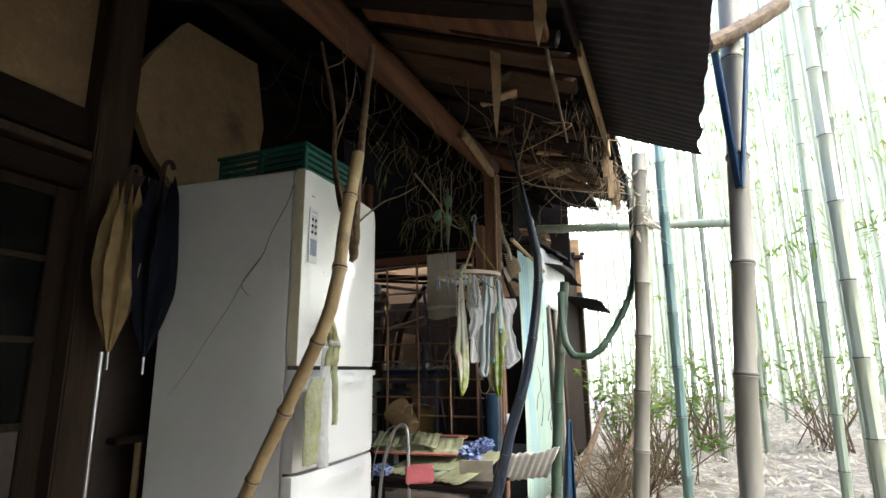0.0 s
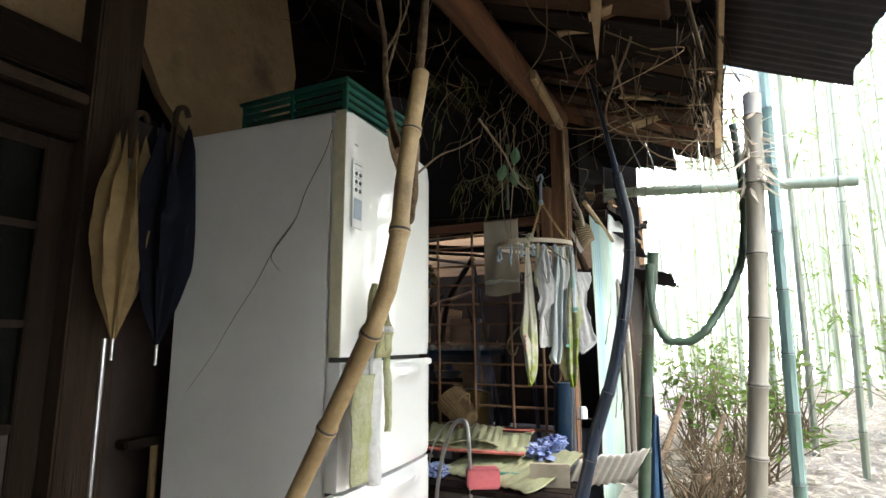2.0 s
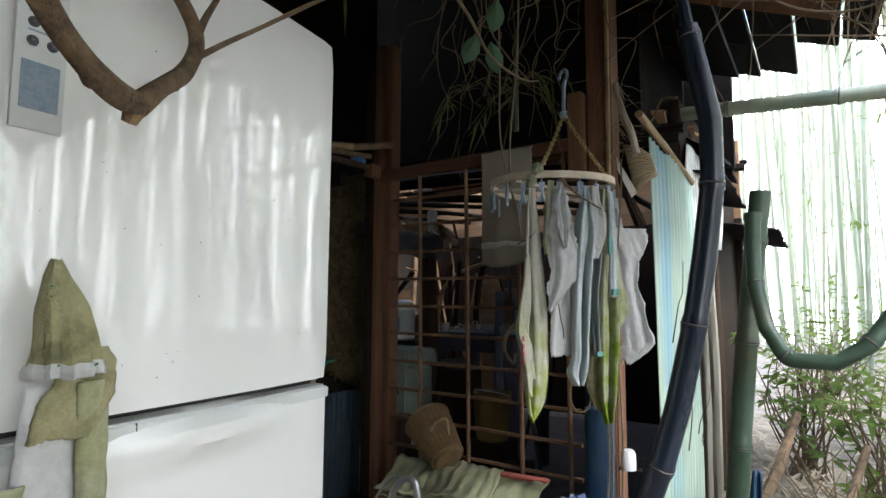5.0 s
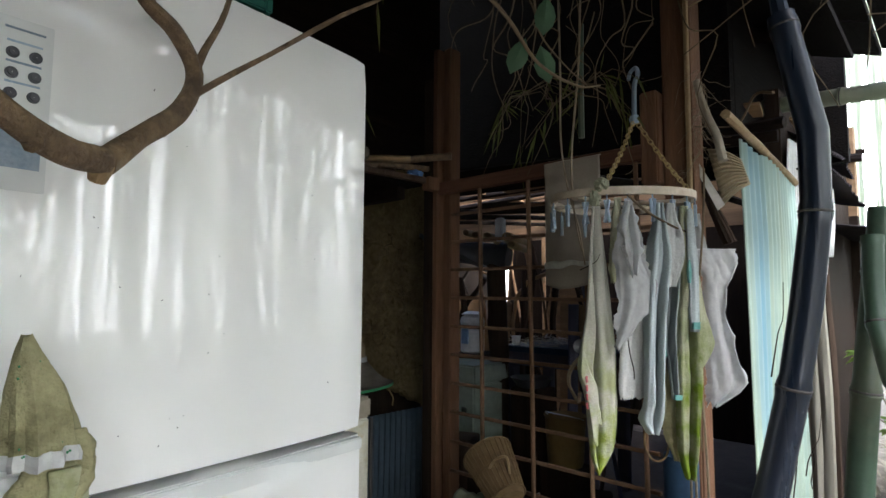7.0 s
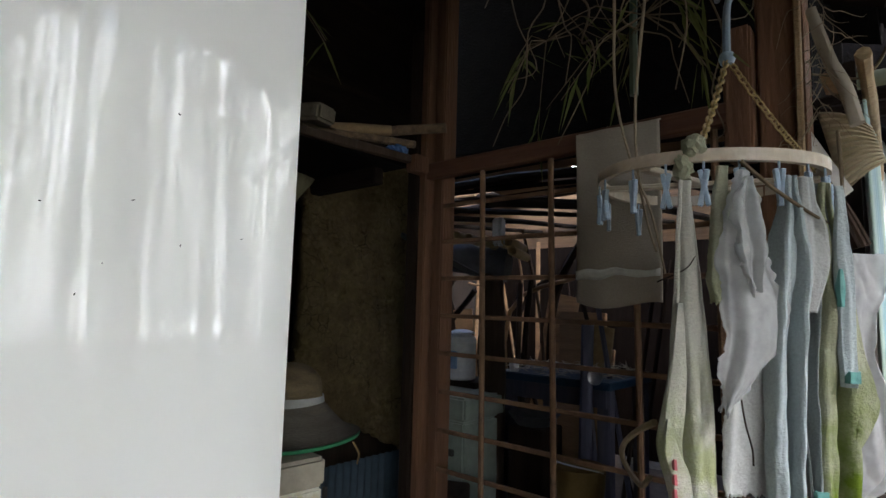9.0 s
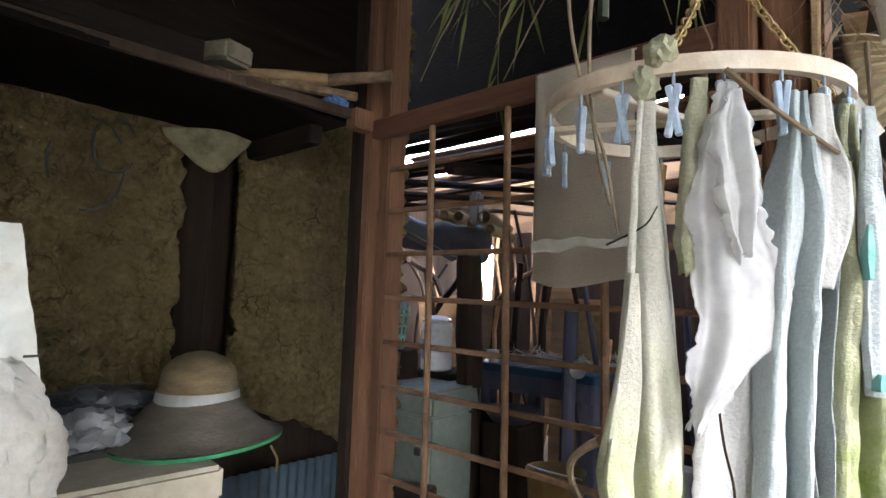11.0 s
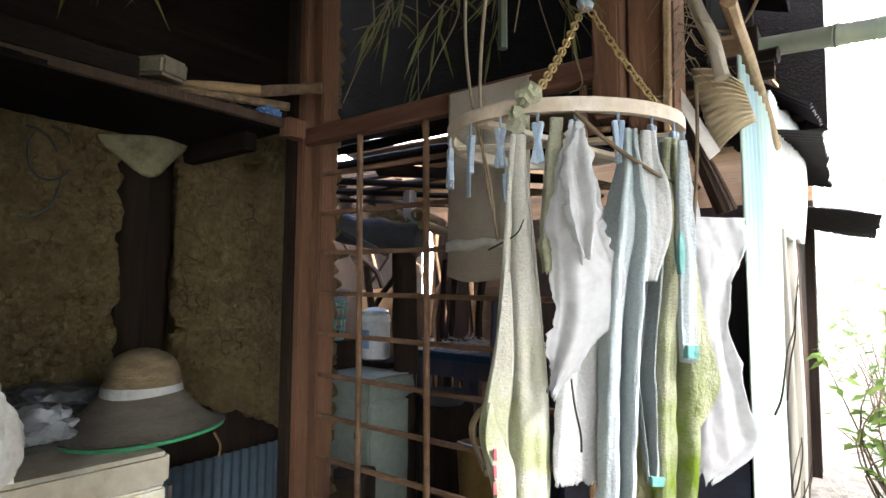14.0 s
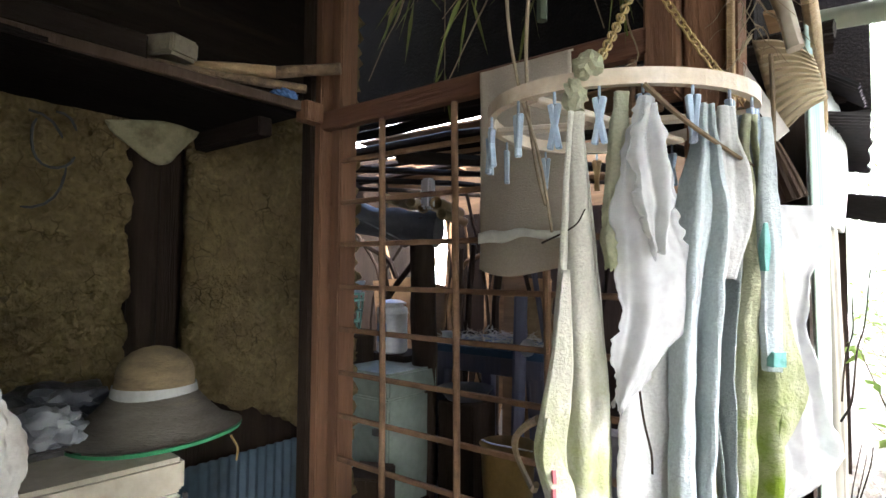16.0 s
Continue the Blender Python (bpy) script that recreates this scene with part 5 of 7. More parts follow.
sap = thing("bare_sapling", (-0.84, 2.25, 2.1), "thin bare sapling branches reaching to the roof", "branch")
rnd = random.Random(4)
part("limb", tube(smooth_line([(-0.72, 2.03, 1.86), (-0.79, 2.10, 1.98), (-0.84, 2.15, 2.12), (-0.88, 2.2, 2.3), (-0.95, 2.2, 2.62)], 16), [0.012, 0.006], 8, lump=0.2), m_bark, sap, smooth=True)
for p, q, e in (((-0.86, 2.17, 2.2), (-0.80, 2.2, 2.36), (-0.79, 2.2, 2.6)), ((-0.84, 2.15, 2.12), (-0.80, 2.16, 2.3), (-0.80, 2.12, 2.5)), ((-0.88, 2.2, 2.3), (-0.97, 2.25, 2.4), (-1.0, 2.28, 2.55)), ((-0.92, 2.2, 2.5), (-0.87, 2.25, 2.56), (-0.84, 2.2, 2.66))):
    part("twig", tube(smooth_line([p, q, e], 8), [0.004, 0.0015], 6), m_twig, sap, smooth=True)

# ---- umbrellas and tools by the post ----
def folded_umbrella(name, at, top, tip, r, cloth_mat, label, seed, hook=True):
    ob = thing(name, (at[0], at[1], tip), label, "umbrella")
    bm = bmesh.new()
    n, nz = 64, 30
    rings = []
    for j in range(nz + 1):
        v = j / nz
        z = top + (tip - top) * v
        rr = r * (0.45 + 0.75 * math.sin(min(1, v * 2.2) * math.pi / 2)) * (1 - v ** 2.2) + 0.006
        rings.append([bm.verts.new((at[0] + rr * (1.12 - 0.42 * abs(math.sin(4 * a + 1.4 * v + seed)) + 0.22 * noise.noise(Vector((math.cos(a), math.sin(a) + v * 3, seed)))) * math.cos(a), at[1] + rr * 1.25 * (1.12 - 0.42 * abs(math.sin(4 * a + 1.4 * v + seed)) + 0.22 * noise.noise(Vector((math.cos(a), math.sin(a) + v * 3, seed)))) * math.sin(a),
                                    z + 0.11 * (1 - v) ** 3 * (1 - 1.6 * abs(math.sin(4 * a + seed))))) for a in [2 * math.pi * k / n for k in range(n)]])
    for a, b in zip(rings, rings[1:]):
        for k in range(n):
            bm.faces.new((a[k], a[(k + 1) % n], b[(k + 1) % n], b[k]))
    part("canopy", bm, cloth_mat, ob, smooth=True)
    part("shaft", tube([(at[0], at[1], top + 0.02), (at[0], at[1], tip - 0.07)], 0.005, 8), m_chrome, ob, "metal shaft and tip")
    if hook:
        part("handle", tube(smooth_line([(at[0], at[1], top), (at[0], at[1], top + 0.12), (at[0] - 0.005, at[1] + 0.015, top + 0.17), (at[0], at[1] + 0.04, top + 0.18), (at[0], at[1] + 0.055, top + 0.15)], 12), 0.011, 8), m_jamb, ob, "curved wooden handle", True)
    return ob


folded_umbrella("umbrella", (-1.885, 2.15, 0), 2.06, 1.44, 0.070, m_tan_umb, "folded tan umbrella hanging from the door post", 0.5)
folded_umbrella("umbrella", (-1.835, 2.275, 0), 2.12, 1.42, 0.088, m_navy, "folded dark navy umbrella beside the refrigerator", 2.0)
mop = thing("mop_handle", (-1.90, 2.13, 0.4), "worn pole with flaking paint standing by the post", "pole")
part("pole", tube([(-1.905, 2.14, 0.42), (-1.90, 2.132, 1.44)], 0.008, 8), m_chrome, mop, smooth=True)
ham = thing("mallet", (-1.93, 2.36, 0.4), "wooden mallet with dark head standing on its handle", "mallet")
part("handle", tube([(-1.93, 2.375, 0.41), (-1.93, 2.37, 1.07)], 0.014, 8), m_pale, ham, smooth=True)
part("head", box(-1.965, -1.90, 2.24, 2.42, 1.07, 1.10, 0.006), m_dark_y, ham, "dark wooden head")

# ---- shelf with lumber ----
sh = thing("shelf", (-2.1, 3.5, 2.15), "wooden shelf board on the mud wall, shade in its colour", "shelf")
# Shelf board near-black, so that its underside reads as shaded.
part("board", box(-2.36, -1.90, 2.9, 3.99, 2.135, 2.152, 0.003), m_shade_wood, sh)
part("front_lip", beam((-1.945, 2.9, 2.150), (-1.868, 3.99, 2.150), 0.022, 0.026, 0.003), m_jamb, sh, "worn front edge strip")
part("end_cap", box(-1.885, -1.838, 3.955, 4.018, 2.11, 2.165, 0.004), m_post, sh)
part("bearer", box(-2.36, -1.98, 3.905, 3.95, 2.08, 2.134, 0.004), m_dark_x, sh)
pk = thing("timber_offcut", (-2.0, 3.3, 2.16), "squared reddish timber offcut lying on the shelf", "timber")
part("timber", beam((-2.02, 2.85, 2.215), (-1.955, 3.58, 2.20), 0.07, 0.062, 0.005), m_dark_y, pk)
lg = thing("firewood", (-2.0, 3.7, 2.17), "round grey log piece lying on the shelf", "firewood", "wood on the shelf")
part("log", tube(smooth_line([(-2.02, 3.50, 2.185), (-1.93, 3.74, 2.18)], 6), 0.021, 10, lump=0.2), m_bark, lg, smooth=True)
stn = thing("stone_block", (-1.93, 3.63, 2.2), "small rough yellowish stone block on the firewood", "stone")
part("stone", turned(box(-0.055, 0.05, -0.04, 0.04, -0.024, 0.026, 0.008), Matrix.Translation((-1.945, 3.64, 2.222)) @ Matrix.Rotation(0.25, 4, "Z") @ Matrix.Rotation(0.1, 4, "Y")), m_stone, stn)
for k, (a, b, r, mt) in enumerate((((-2.05, 3.55, 2.18), (-1.86, 3.97, 2.20), 0.012, m_bark), ((-2.1, 3.6, 2.20), (-1.90, 3.90, 2.235), 0.016, m_pale), ((-2.12, 3.75, 2.20), (-1.76, 4.005, 2.245), 0.016, m_bark), ((-2.2, 3.2, 2.18), (-2.1, 3.9, 2.18), 0.03, m_bark), ((-2.1, 2.95, 2.20), (-1.99, 3.2, 2.21), 0.035, m_cream), ((-2.2, 3.1, 2.23), (-2.05, 3.5, 2.24), 0.028, m_bark))):
    fw = thing("firewood", a, "dry branch pieces stacked on the shelf", "firewood", "wood on the shelf")
    part("log", tube(smooth_line([a, tuple((a[i] + b[i]) / 2 + (0.008 if i == 2 else 0) for i in range(3)), b], 6), r, 9, lump=0.25), mt, fw, smooth=True)
for a, c, w, h, mt in (((-2.30, 2.95, 2.20), (-2.20, 3.72, 2.195), 0.10, 0.03, m_dark_y), ((-2.12, 3.0, 2.19), (-2.16, 3.78, 2.185), 0.07, 0.025, m_jamb), ((-2.22, 3.1, 2.235), (-2.08, 3.62, 2.225), 0.06, 0.035, m_dark_y), ((-2.28, 3.4, 2.23), (-2.06, 3.95, 2.215), 0.035, 0.03, m_jamb)):
    pkk = thing("timber_offcut", a, "dark dusty plank piled on the shelf", "timber", "wood on the shelf")
    part("plank", beam(a, c, w, h, 0.004), mt, pkk)
rag = thing("blue_rag", (-1.93, 3.93, 2.17), "crumpled blue rag on the shelf end", "rag")
part("cloth", lump((-1.90, 3.93, 2.178), (0.028, 0.032, 0.024), 2.0, 0.4), m_bluetag, rag, smooth=True)
cap = thing("cloth_cap", (-2.33, 3.77, 2.1), "soiled pale cloth cap hanging on the wall post", "cap")
bm = bmesh.new()
nu, nv = 18, 10
g = []
for j in range(nv + 1):
    v = j / nv
    wdt = 0.135 * (1 - 0.45 * v ** 2.5)
    g.append([bm.verts.new((-2.315 + 0.045 * math.cos((2 * i / nu - 1) * 1.5) * (1 - 0.5 * v) + 0.006 * noise.noise(Vector((i * 0.5, j * 0.5, 0))), 3.775 + (2 * i / nu - 1) * wdt + 0.015 * v,
                             2.135 - 0.125 * v * math.cos((2 * i / nu - 1) * 1.1) + 0.02 * (2 * i / nu - 1))) for i in range(nu + 1)])
for a, b in zip(g, g[1:]):
    for i in range(nu):
        bm.faces.new((a[i], a[i + 1], b[i + 1], b[i]))
thick(part("crown", bm, m_cream, cap, smooth=True), 0.004)
for k, (yy, rr) in enumerate(((3.47, 0.10), (3.53, 0.06))):
    wr = thing("wire_loop", (-2.33, yy, 1.9), "thin dark wire loop hanging on the wall", "wire", "wires")
    part("wire", tube([(-2.33 + 0.01 * math.sin(3 * a), yy + rr * math.sin(a) * 0.9, 1.98 + 0.06 * k + rr * 1.25 * math.cos(a)) for a in [0.3 * i for i in range(21)]], 0.004, 5), m_gasket, wr, smooth=True)

# ---- cabinet with straw hat ----
cab = thing("enamel_cabinet", (-1.95, 3.5, 0.4), "old white enamel cabinet with yellow stains and a dusty top", "cabinet")
CB = Matrix.Translation((-1.80, 3.62, 0)) @ Matrix.Rotation(radians(-4), 4, "Z")
part("body", turned(box(-0.50, 0.0, -0.45, 0.0, 0.40, 1.23, 0.006), CB), m_enamel, cab)
part("top", turned(box(-0.515, 0.006, -0.46, 0.006, 1.232, 1.305, 0.010), CB), m_boxtop, cab, "dusty tan top")
part("corner_strip", turned(box(-0.002, 0.008, 0.002, 0.010, 0.40, 1.23), CB), m_gasket, cab)
hat = thing("straw_hat", (-2.03, 3.64, 1.28), "dusty straw sun hat with a pale ribbon and green-edged brim", "hat")
HC = (-2.02, 3.662, 1.313)
part("crown", lathe(HC, [(0.001 + r_, z_ + 0.0012 * (i_ % 2)) for i_, (r_, z_) in enumerate([(0.085 * math.sin(0.5 * math.pi * k_ / 12), 0.135 + 0.066 * math.cos(0.5 * math.pi * k_ / 12)) for k_ in range(13)] + [(0.0855 + 0.0006 * k_, 0.128 - 0.0045 * k_) for k_ in range(9)])], 40, squash=1.0), m_straw_tan, hat, smooth=True)
part("ribbon", lathe(HC, [(0.0925, 0.112), (0.0945, 0.10), (0.097, 0.084)], 40), m_ribbon, hat, "pale grey ribbon", True)
part("brim", lathe(HC, [(0.092 + 0.0045 * k_, 0.094 - 0.083 * math.sin(0.5 * math.pi * k_ / 24) + 0.0013 * (k_ % 2)) for k_ in range(25)] + [(0.190, 0.006), (0.14, 0.030), (0.10, 0.06)], 48, wob=0.03), m_straw, hat, smooth=True)
part("underbrim", lathe(HC, [(0.200, 0.007), (0.197, -0.002), (0.165, -0.004), (0.10, 0.0)], 48, wob=0.03), m_greenrim, hat, "green underside of the brim", True)
part("cord", tube(smooth_line([(-1.88, 3.78, 1.30), (-1.865, 3.79, 1.27), (-1.87, 3.79, 1.24)], 6), 0.003, 5), m_yellow, hat, "yellow chin cord")
pb = thing("plastic_bag", (-2.12, 3.48, 1.28), "crumpled clear plastic bag lying beside the hat", "plastic bag", "bags on the cabinet")
part("film", lump((-2.07, 3.455, 1.345), (0.085, 0.075, 0.042), 4.0, 0.5, 2.6, 4, 0.3), m_bag, pb, smooth=True)
pb2 = thing("plastic_bag", (-2.2, 3.55, 1.28), "dark crumpled plastic sheet behind the hat", "plastic bag", "bags on the cabinet")
part("film", lump((-2.21, 3.52, 1.36), (0.10, 0.12, 0.055), 7.0, 0.5, 2.6, 4, 0.2), m_bagdark, pb2, smooth=True)
tray = thing("dark_tray", (-2.05, 3.44, 1.276), "flat dark tray under the plastic bag", "tray")
part("tray", box(-2.14, -1.99, 3.38, 3.50, 1.307, 1.322, 0.004), m_gasket, tray)
wb = thing("white_paper_bag", (-1.75, 3.2, 1.30), "creased white paper bag standing by the refrigerator", "paper bag", "bags on the cabinet")
bm = bmesh.new()
n1, n2 = 22, 34
sides = []
for sgn in (0, 1):
    gr = []
    for j in range(n2 + 1):
        v = j / n2
        row = []
        for i in range(n1 + 1):
            u = i / n1
            edge = 3.318 - 0.078 * v
            y = 2.99 + (edge - 2.99) * u
            z = 1.33 + (0.437 - 0.01 * u) * v
            q = Vector((u * 2.0, v * 3.2, 3.0 * sgn))
            dent = 0.040 * abs(noise.noise(q)) + 0.022 * abs(noise.noise(q * 2.4)) + 0.007 * abs(noise.noise(q * 6))
            x = -1.73 + 0.03 * (1 - v) * math.sin(math.pi * u) - dent if sgn == 0 else -1.80 - 0.02 * math.sin(math.pi * u)
            row.append(bm.verts.new((x, y, z)))
        gr.append(row)
    sides.append(gr)
for gr in sides:
    for a, c in zip(gr, gr[1:]):
        for i in range(n1):
            bm.faces.new((a[i], a[i + 1], c[i + 1], c[i]))
f0, f1 = sides
for j in range(n2):
    bm.faces.new((f0[j][n1], f1[j][n1], f1[j + 1][n1], f0[j + 1][n1]))
    bm.faces.new((f0[j][0], f1[j][0], f1[j + 1][0], f0[j + 1][0]))
for i in range(n1):
    bm.faces.new((f0[n2][i], f0[n2][i + 1], f1[n2][i + 1], f1[n2][i]))
    bm.faces.new((f0[0][i], f0[0][i + 1], f1[0][i + 1], f1[0][i]))
part("paper", bm, m_paperbag, wb, smooth=True)
part("print", box(-1.728, -1.7265, 3.255, 3.275, 1.552, 1.556), m_gasket, wb, "small dark print")
ws = thing("white_plastic_sack", (-1.68, 3.17, 1.30), "gathered dirty white plastic sack beside the refrigerator", "sack", "bags on the cabinet")
bm = bmesh.new()
gr = []
for j in range(41):
    v = j / 40
    row = []
    for i in range(61):
        a = math.pi * (-0.15 + 1.3 * i / 60)
        r = 0.05 + 0.12 * math.sin(math.pi * min(1, 0.10 + 0.62 * v)) - 0.06 * max(0, v - 0.82) / 0.18
        pleat = 0.050 * abs(noise.noise(Vector((a * 1.5, v * 2.2, 4)))) + 0.030 * abs(noise.noise(Vector((a * 3.6 + v * 2, v * 4.5, 7)))) + 0.012 * abs(noise.noise(Vector((a * 9, v * 10, 2)))) - 0.03
        row.append(bm.verts.new((-1.71 + 0.55 * (r + pleat) * math.sin(a), 3.165 - (r + pleat) * math.cos(a) * 0.92, 1.60 - 0.30 * v + 0.05 * (1 - v) * math.cos(a))))
    gr.append(row)
for a, c in zip(gr, gr[1:]):
    for i in range(60):
        bm.faces.new((a[i], a[i + 1], c[i + 1], c[i]))
thick(part("film", bm, m_sackfilm, ws, smooth=True), 0.002)

# ---- round laundry hanger ----
CX, CY, CZ, CR = -0.965, 3.884, 1.947, 0.20
hg = thing("laundry_hanger", (CX, CY, CZ), "round pale wooden laundry hanger on gold chains with many clothespins", "laundry hanger")


def ring_at(a, r=CR):
    return Vector((CX + r * math.cos(radians(a)), CY + r * math.sin(radians(a)), CZ))


bm = bmesh.new()
n = 48
quads = []
for k in range(n):
    a = 360 * k / n
    quads.append([bm.verts.new(ring_at(a, CR + dr) + Vector((0, 0, dz + 0.004 * math.sin(radians(2 * a))))) for dr, dz in ((-0.006, -0.010), (0.006, -0.010), (0.006, 0.011), (-0.006, 0.011))])
for k in range(n):
    p, q = quads[k], quads[(k + 1) % n]
    for j in range(4):
        bm.faces.new((p[j], p[(j + 1) % 4], q[(j + 1) % 4], q[j]))
part("rim", bm, m_ring, hg, smooth=False)
for a in (20, 75):
    p, q = ring_at(a, CR - 0.008), ring_at(a + 180, CR - 0.008)
    part("spoke", beam(p + Vector((0, 0, -0.008)), q + Vector((0, 0, -0.008)), 0.022, 0.010, 0.002), m_ring, hg)
SW = Vector((-0.922, 3.895, 2.192))


def chain(a, b, name):
    bm = bmesh.new()
    cnt = int((b - a).length / 0.0135)
    d = (b - a).normalized()
    s1 = d.orthogonal().normalized()
    s2 = d.cross(s1)
    for k in range(cnt):
        c = a.lerp(b, (k + 0.5) / cnt) + Vector((0, 0, -0.01 * math.sin(math.pi * k / cnt)))
        s = s1 if k % 2 else s2
        tube([c + d * 0.0105 * math.cos(t) + s * 0.006 * math.sin(t) for t in [2 * math.pi * i / 10 for i in range(11)]], 0.0019, 5, bm, caps=False)
    part(name, bm, m_gold, hg, "tarnished gold chain", True)


for a in (283, 28):
    chain(SW, ring_at(a) + Vector((0, 0, 0.012)), "chain")
part("hook", tube(smooth_line([SW + Vector((0, 0, -0.01)), SW + Vector((0, 0, 0.05)), SW + Vector((0.003, 0, 0.11)), SW + Vector((0.012, 0.003, 0.135)), SW + Vector((0.004, 0.008, 0.16)), SW + Vector((-0.012, 0.006, 0.15)), SW + Vector((-0.016, 0, 0.125))], 20), [0.008, 0.0055], 8), m_pin, hg, "pale grey plastic hook", True)
part("swivel", lathe(SW, [(0.001, 0.014), (0.012, 0.010), (0.016, 0.0), (0.012, -0.012), (0.001, -0.014)], 14), m_pin, hg, smooth=True)


def clothespin(p, yaw, spread, wooden):
    pin = part("clothespin", tube([p + Vector((0, 0, 0.022)), p + Vector((0, 0, -0.004))], 0.0022, 6), m_pin, hg, "wooden clothespin" if wooden else "grey blue plastic clothespin")
    for s in (-1, 1):
        bm = box(-0.004, 0.004, -0.0045, 0.0045, -0.062, 0.0, 0.0015, None, None, 1)
        m = Matrix.Translation(p + Vector((0.0055 * s * math.cos(yaw), 0.0055 * s * math.sin(yaw), -0.004))) @ Matrix.Rotation(yaw, 4, "Z") @ Matrix.Rotation(s * spread, 4, "Y")
        bmesh.ops.transform(bm, matrix=m, verts=bm.verts)
        part("jaw", bm, m_pin_wood if wooden else m_pin, pin)
    return pin


rnd = random.Random(14)
PINS = [(208, 0), (224, 0), (250, 0), (268, 0), (285, 0), (300, 0), (318, 0), (335, 0), (352, 0), (12, 0), (40, 1), (80, 0), (120, 1), (150, 0), (180, 0)]
for a, wd in PINS:
    clothespin(ring_at(a, CR + 0.002) + Vector((0, 0, -0.022)), radians(a + 90) + rnd.uniform(-0.4, 0.4), rnd.uniform(0.06, 0.26), bool(wd))
part("yellow_tie", lump(ring_at(281) + Vector((0, 0, 0.015)), (0.018, 0.018, 0.02), 5.0, 0.5, 3, 3), m_towel_moss, hg, "faded yellow-green tie", True)
part("yellow_tie", lump(ring_at(276) + Vector((0, 0, -0.02)), (0.014, 0.014, 0.022), 8.0, 0.5, 3, 3), m_towel_moss, hg, "faded yellow-green tie", True)


def hung(name, a, rows, material, label, category, pleats=2.5, depth=0.012, phase=0.0, dr=0.0, ragged=0.0, crease=0.004, out=0.0, t=0.003):
    p = ring_at(a, CR + dr)
    ob = thing(name, (p.x, p.y, rows[-1][0]), label, category, "laundry on the hanger")
    thick(part("cloth", drape((p.x, p.y), 41, rows, pleats, depth, phase, 44, 70, ragged, crease, out), material, ob, smooth=True), t)
    return ob


def more(ob, name, a, rows, material, label="", pleats=1.5, depth=0.008, phase=0.0, dr=0.0, ragged=0.0, crease=0.003, out=0.0, t=0.003):
    p = ring_at(a, CR + dr)
    return thick(part(name, drape((p.x, p.y), 41, rows, pleats, depth, phase, 26, 44, ragged, crease, out), material, ob, label, True), t)


tw = hung("long_towel", 277, [(1.905, -0.012, 0.010), (1.86, -0.016, 0.011), (1.715, -0.026, 0.027), (1.61, -0.034, 0.038), (1.528, -0.040, 0.046), (1.45, -0.040, 0.048), (1.37, -0.036, 0.048), (1.30, -0.032, 0.043), (1.25, -0.026, 0.030), (1.212, -0.012, -0.004)], m_towel_green, "long cream towel with green moss stains, pinned to the hanger", "towel", 3.4, 0.040, 0.6, crease=0.004)
more(tw, "fold", 277, [(1.70, -0.028, -0.018), (1.60, -0.040, -0.012), (1.53, -0.053, -0.014), (1.475, -0.061, -0.020), (1.42, -0.048, -0.014), (1.37, -0.034, -0.004), (1.335, -0.012, 0.0)], m_towel_green, "", 1.2, 0.006, 2.0, out=0.022)
more(tw, "fold", 277, [(1.52, -0.050, -0.046), (1.47, -0.058, -0.030), (1.43, -0.048, -0.012), (1.36, -0.036, -0.010), (1.31, -0.030, -0.012), (1.285, -0.022, -0.014)], m_towel_green, "", 1.0, 0.005, 3.0, out=0.032)
for k in range(4):
    z = 1.462 - 0.022 * k
    more(tw, "red_print", 277, [(z, -0.046, -0.041), (z - 0.016, -0.045, -0.040)], m_red, "faded red print", 0.5, 0.0, 0.0, crease=0.0, out=0.044, t=0.001)
pb_ = hung("torn_plastic_bag", 300, [(1.915, -0.008, 0.008), (1.88, -0.018, 0.012), (1.817, -0.038, 0.033), (1.76, -0.037, 0.040), (1.713, -0.037, 0.060), (1.66, -0.036, 0.066), (1.615, -0.037, 0.040), (1.57, -0.040, 0.0), (1.535, -0.042, -0.034)], m_film, "torn white plastic bag pinned to the hanger", "plastic bag", 3.0, 0.016, 2.1, ragged=0.022, crease=0.0045, out=0.012, t=0.001)
more(pb_, "tuft", 299, [(1.90, -0.006, 0.008), (1.86, -0.022, 0.018), (1.81, -0.026, 0.028), (1.76, -0.012, 0.022), (1.72, 0.0, 0.012)], m_film, "crumpled film", 3.0, 0.018, 5.0, ragged=0.016, crease=0.006, out=0.032, t=0.001)
hung("yellowed_strip", 293, [(1.925, -0.010, 0.006), (1.84, -0.016, 0.006), (1.76, -0.022, 0.0), (1.70, -0.018, -0.008)], m_towel_moss, "narrow yellowed cloth strip pinned to the hanger", "cloth", 1.5, 0.006, 1.0, ragged=0.006)
hung("grey_undershirt", 302, [(1.80, -0.006, 0.060), (1.715, -0.012, 0.065), (1.611, -0.023, 0.056), (1.509, -0.031, 0.047), (1.40, -0.039, 0.041)], m_towel_white, "thin greyed white cloth with torn lower edge", "cloth", 2.6, 0.016, 0.2, dr=-0.03, ragged=0.010, t=0.002)
hung("pale_blue_towel", 323, [(1.91, -0.010, 0.010), (1.86, -0.014, 0.012), (1.776, -0.032, 0.024), (1.683, -0.038, 0.014), (1.571, -0.042, 0.004), (1.471, -0.044, 0.0), (1.40, -0.046, -0.002), (1.355, -0.058, -0.006), (1.318, -0.040, -0.020)], m_towel_blue, "pale blue towel hanging in folds from the hanger", "towel", 3.2, 0.032, 3.3, ragged=0.006, crease=0.005)
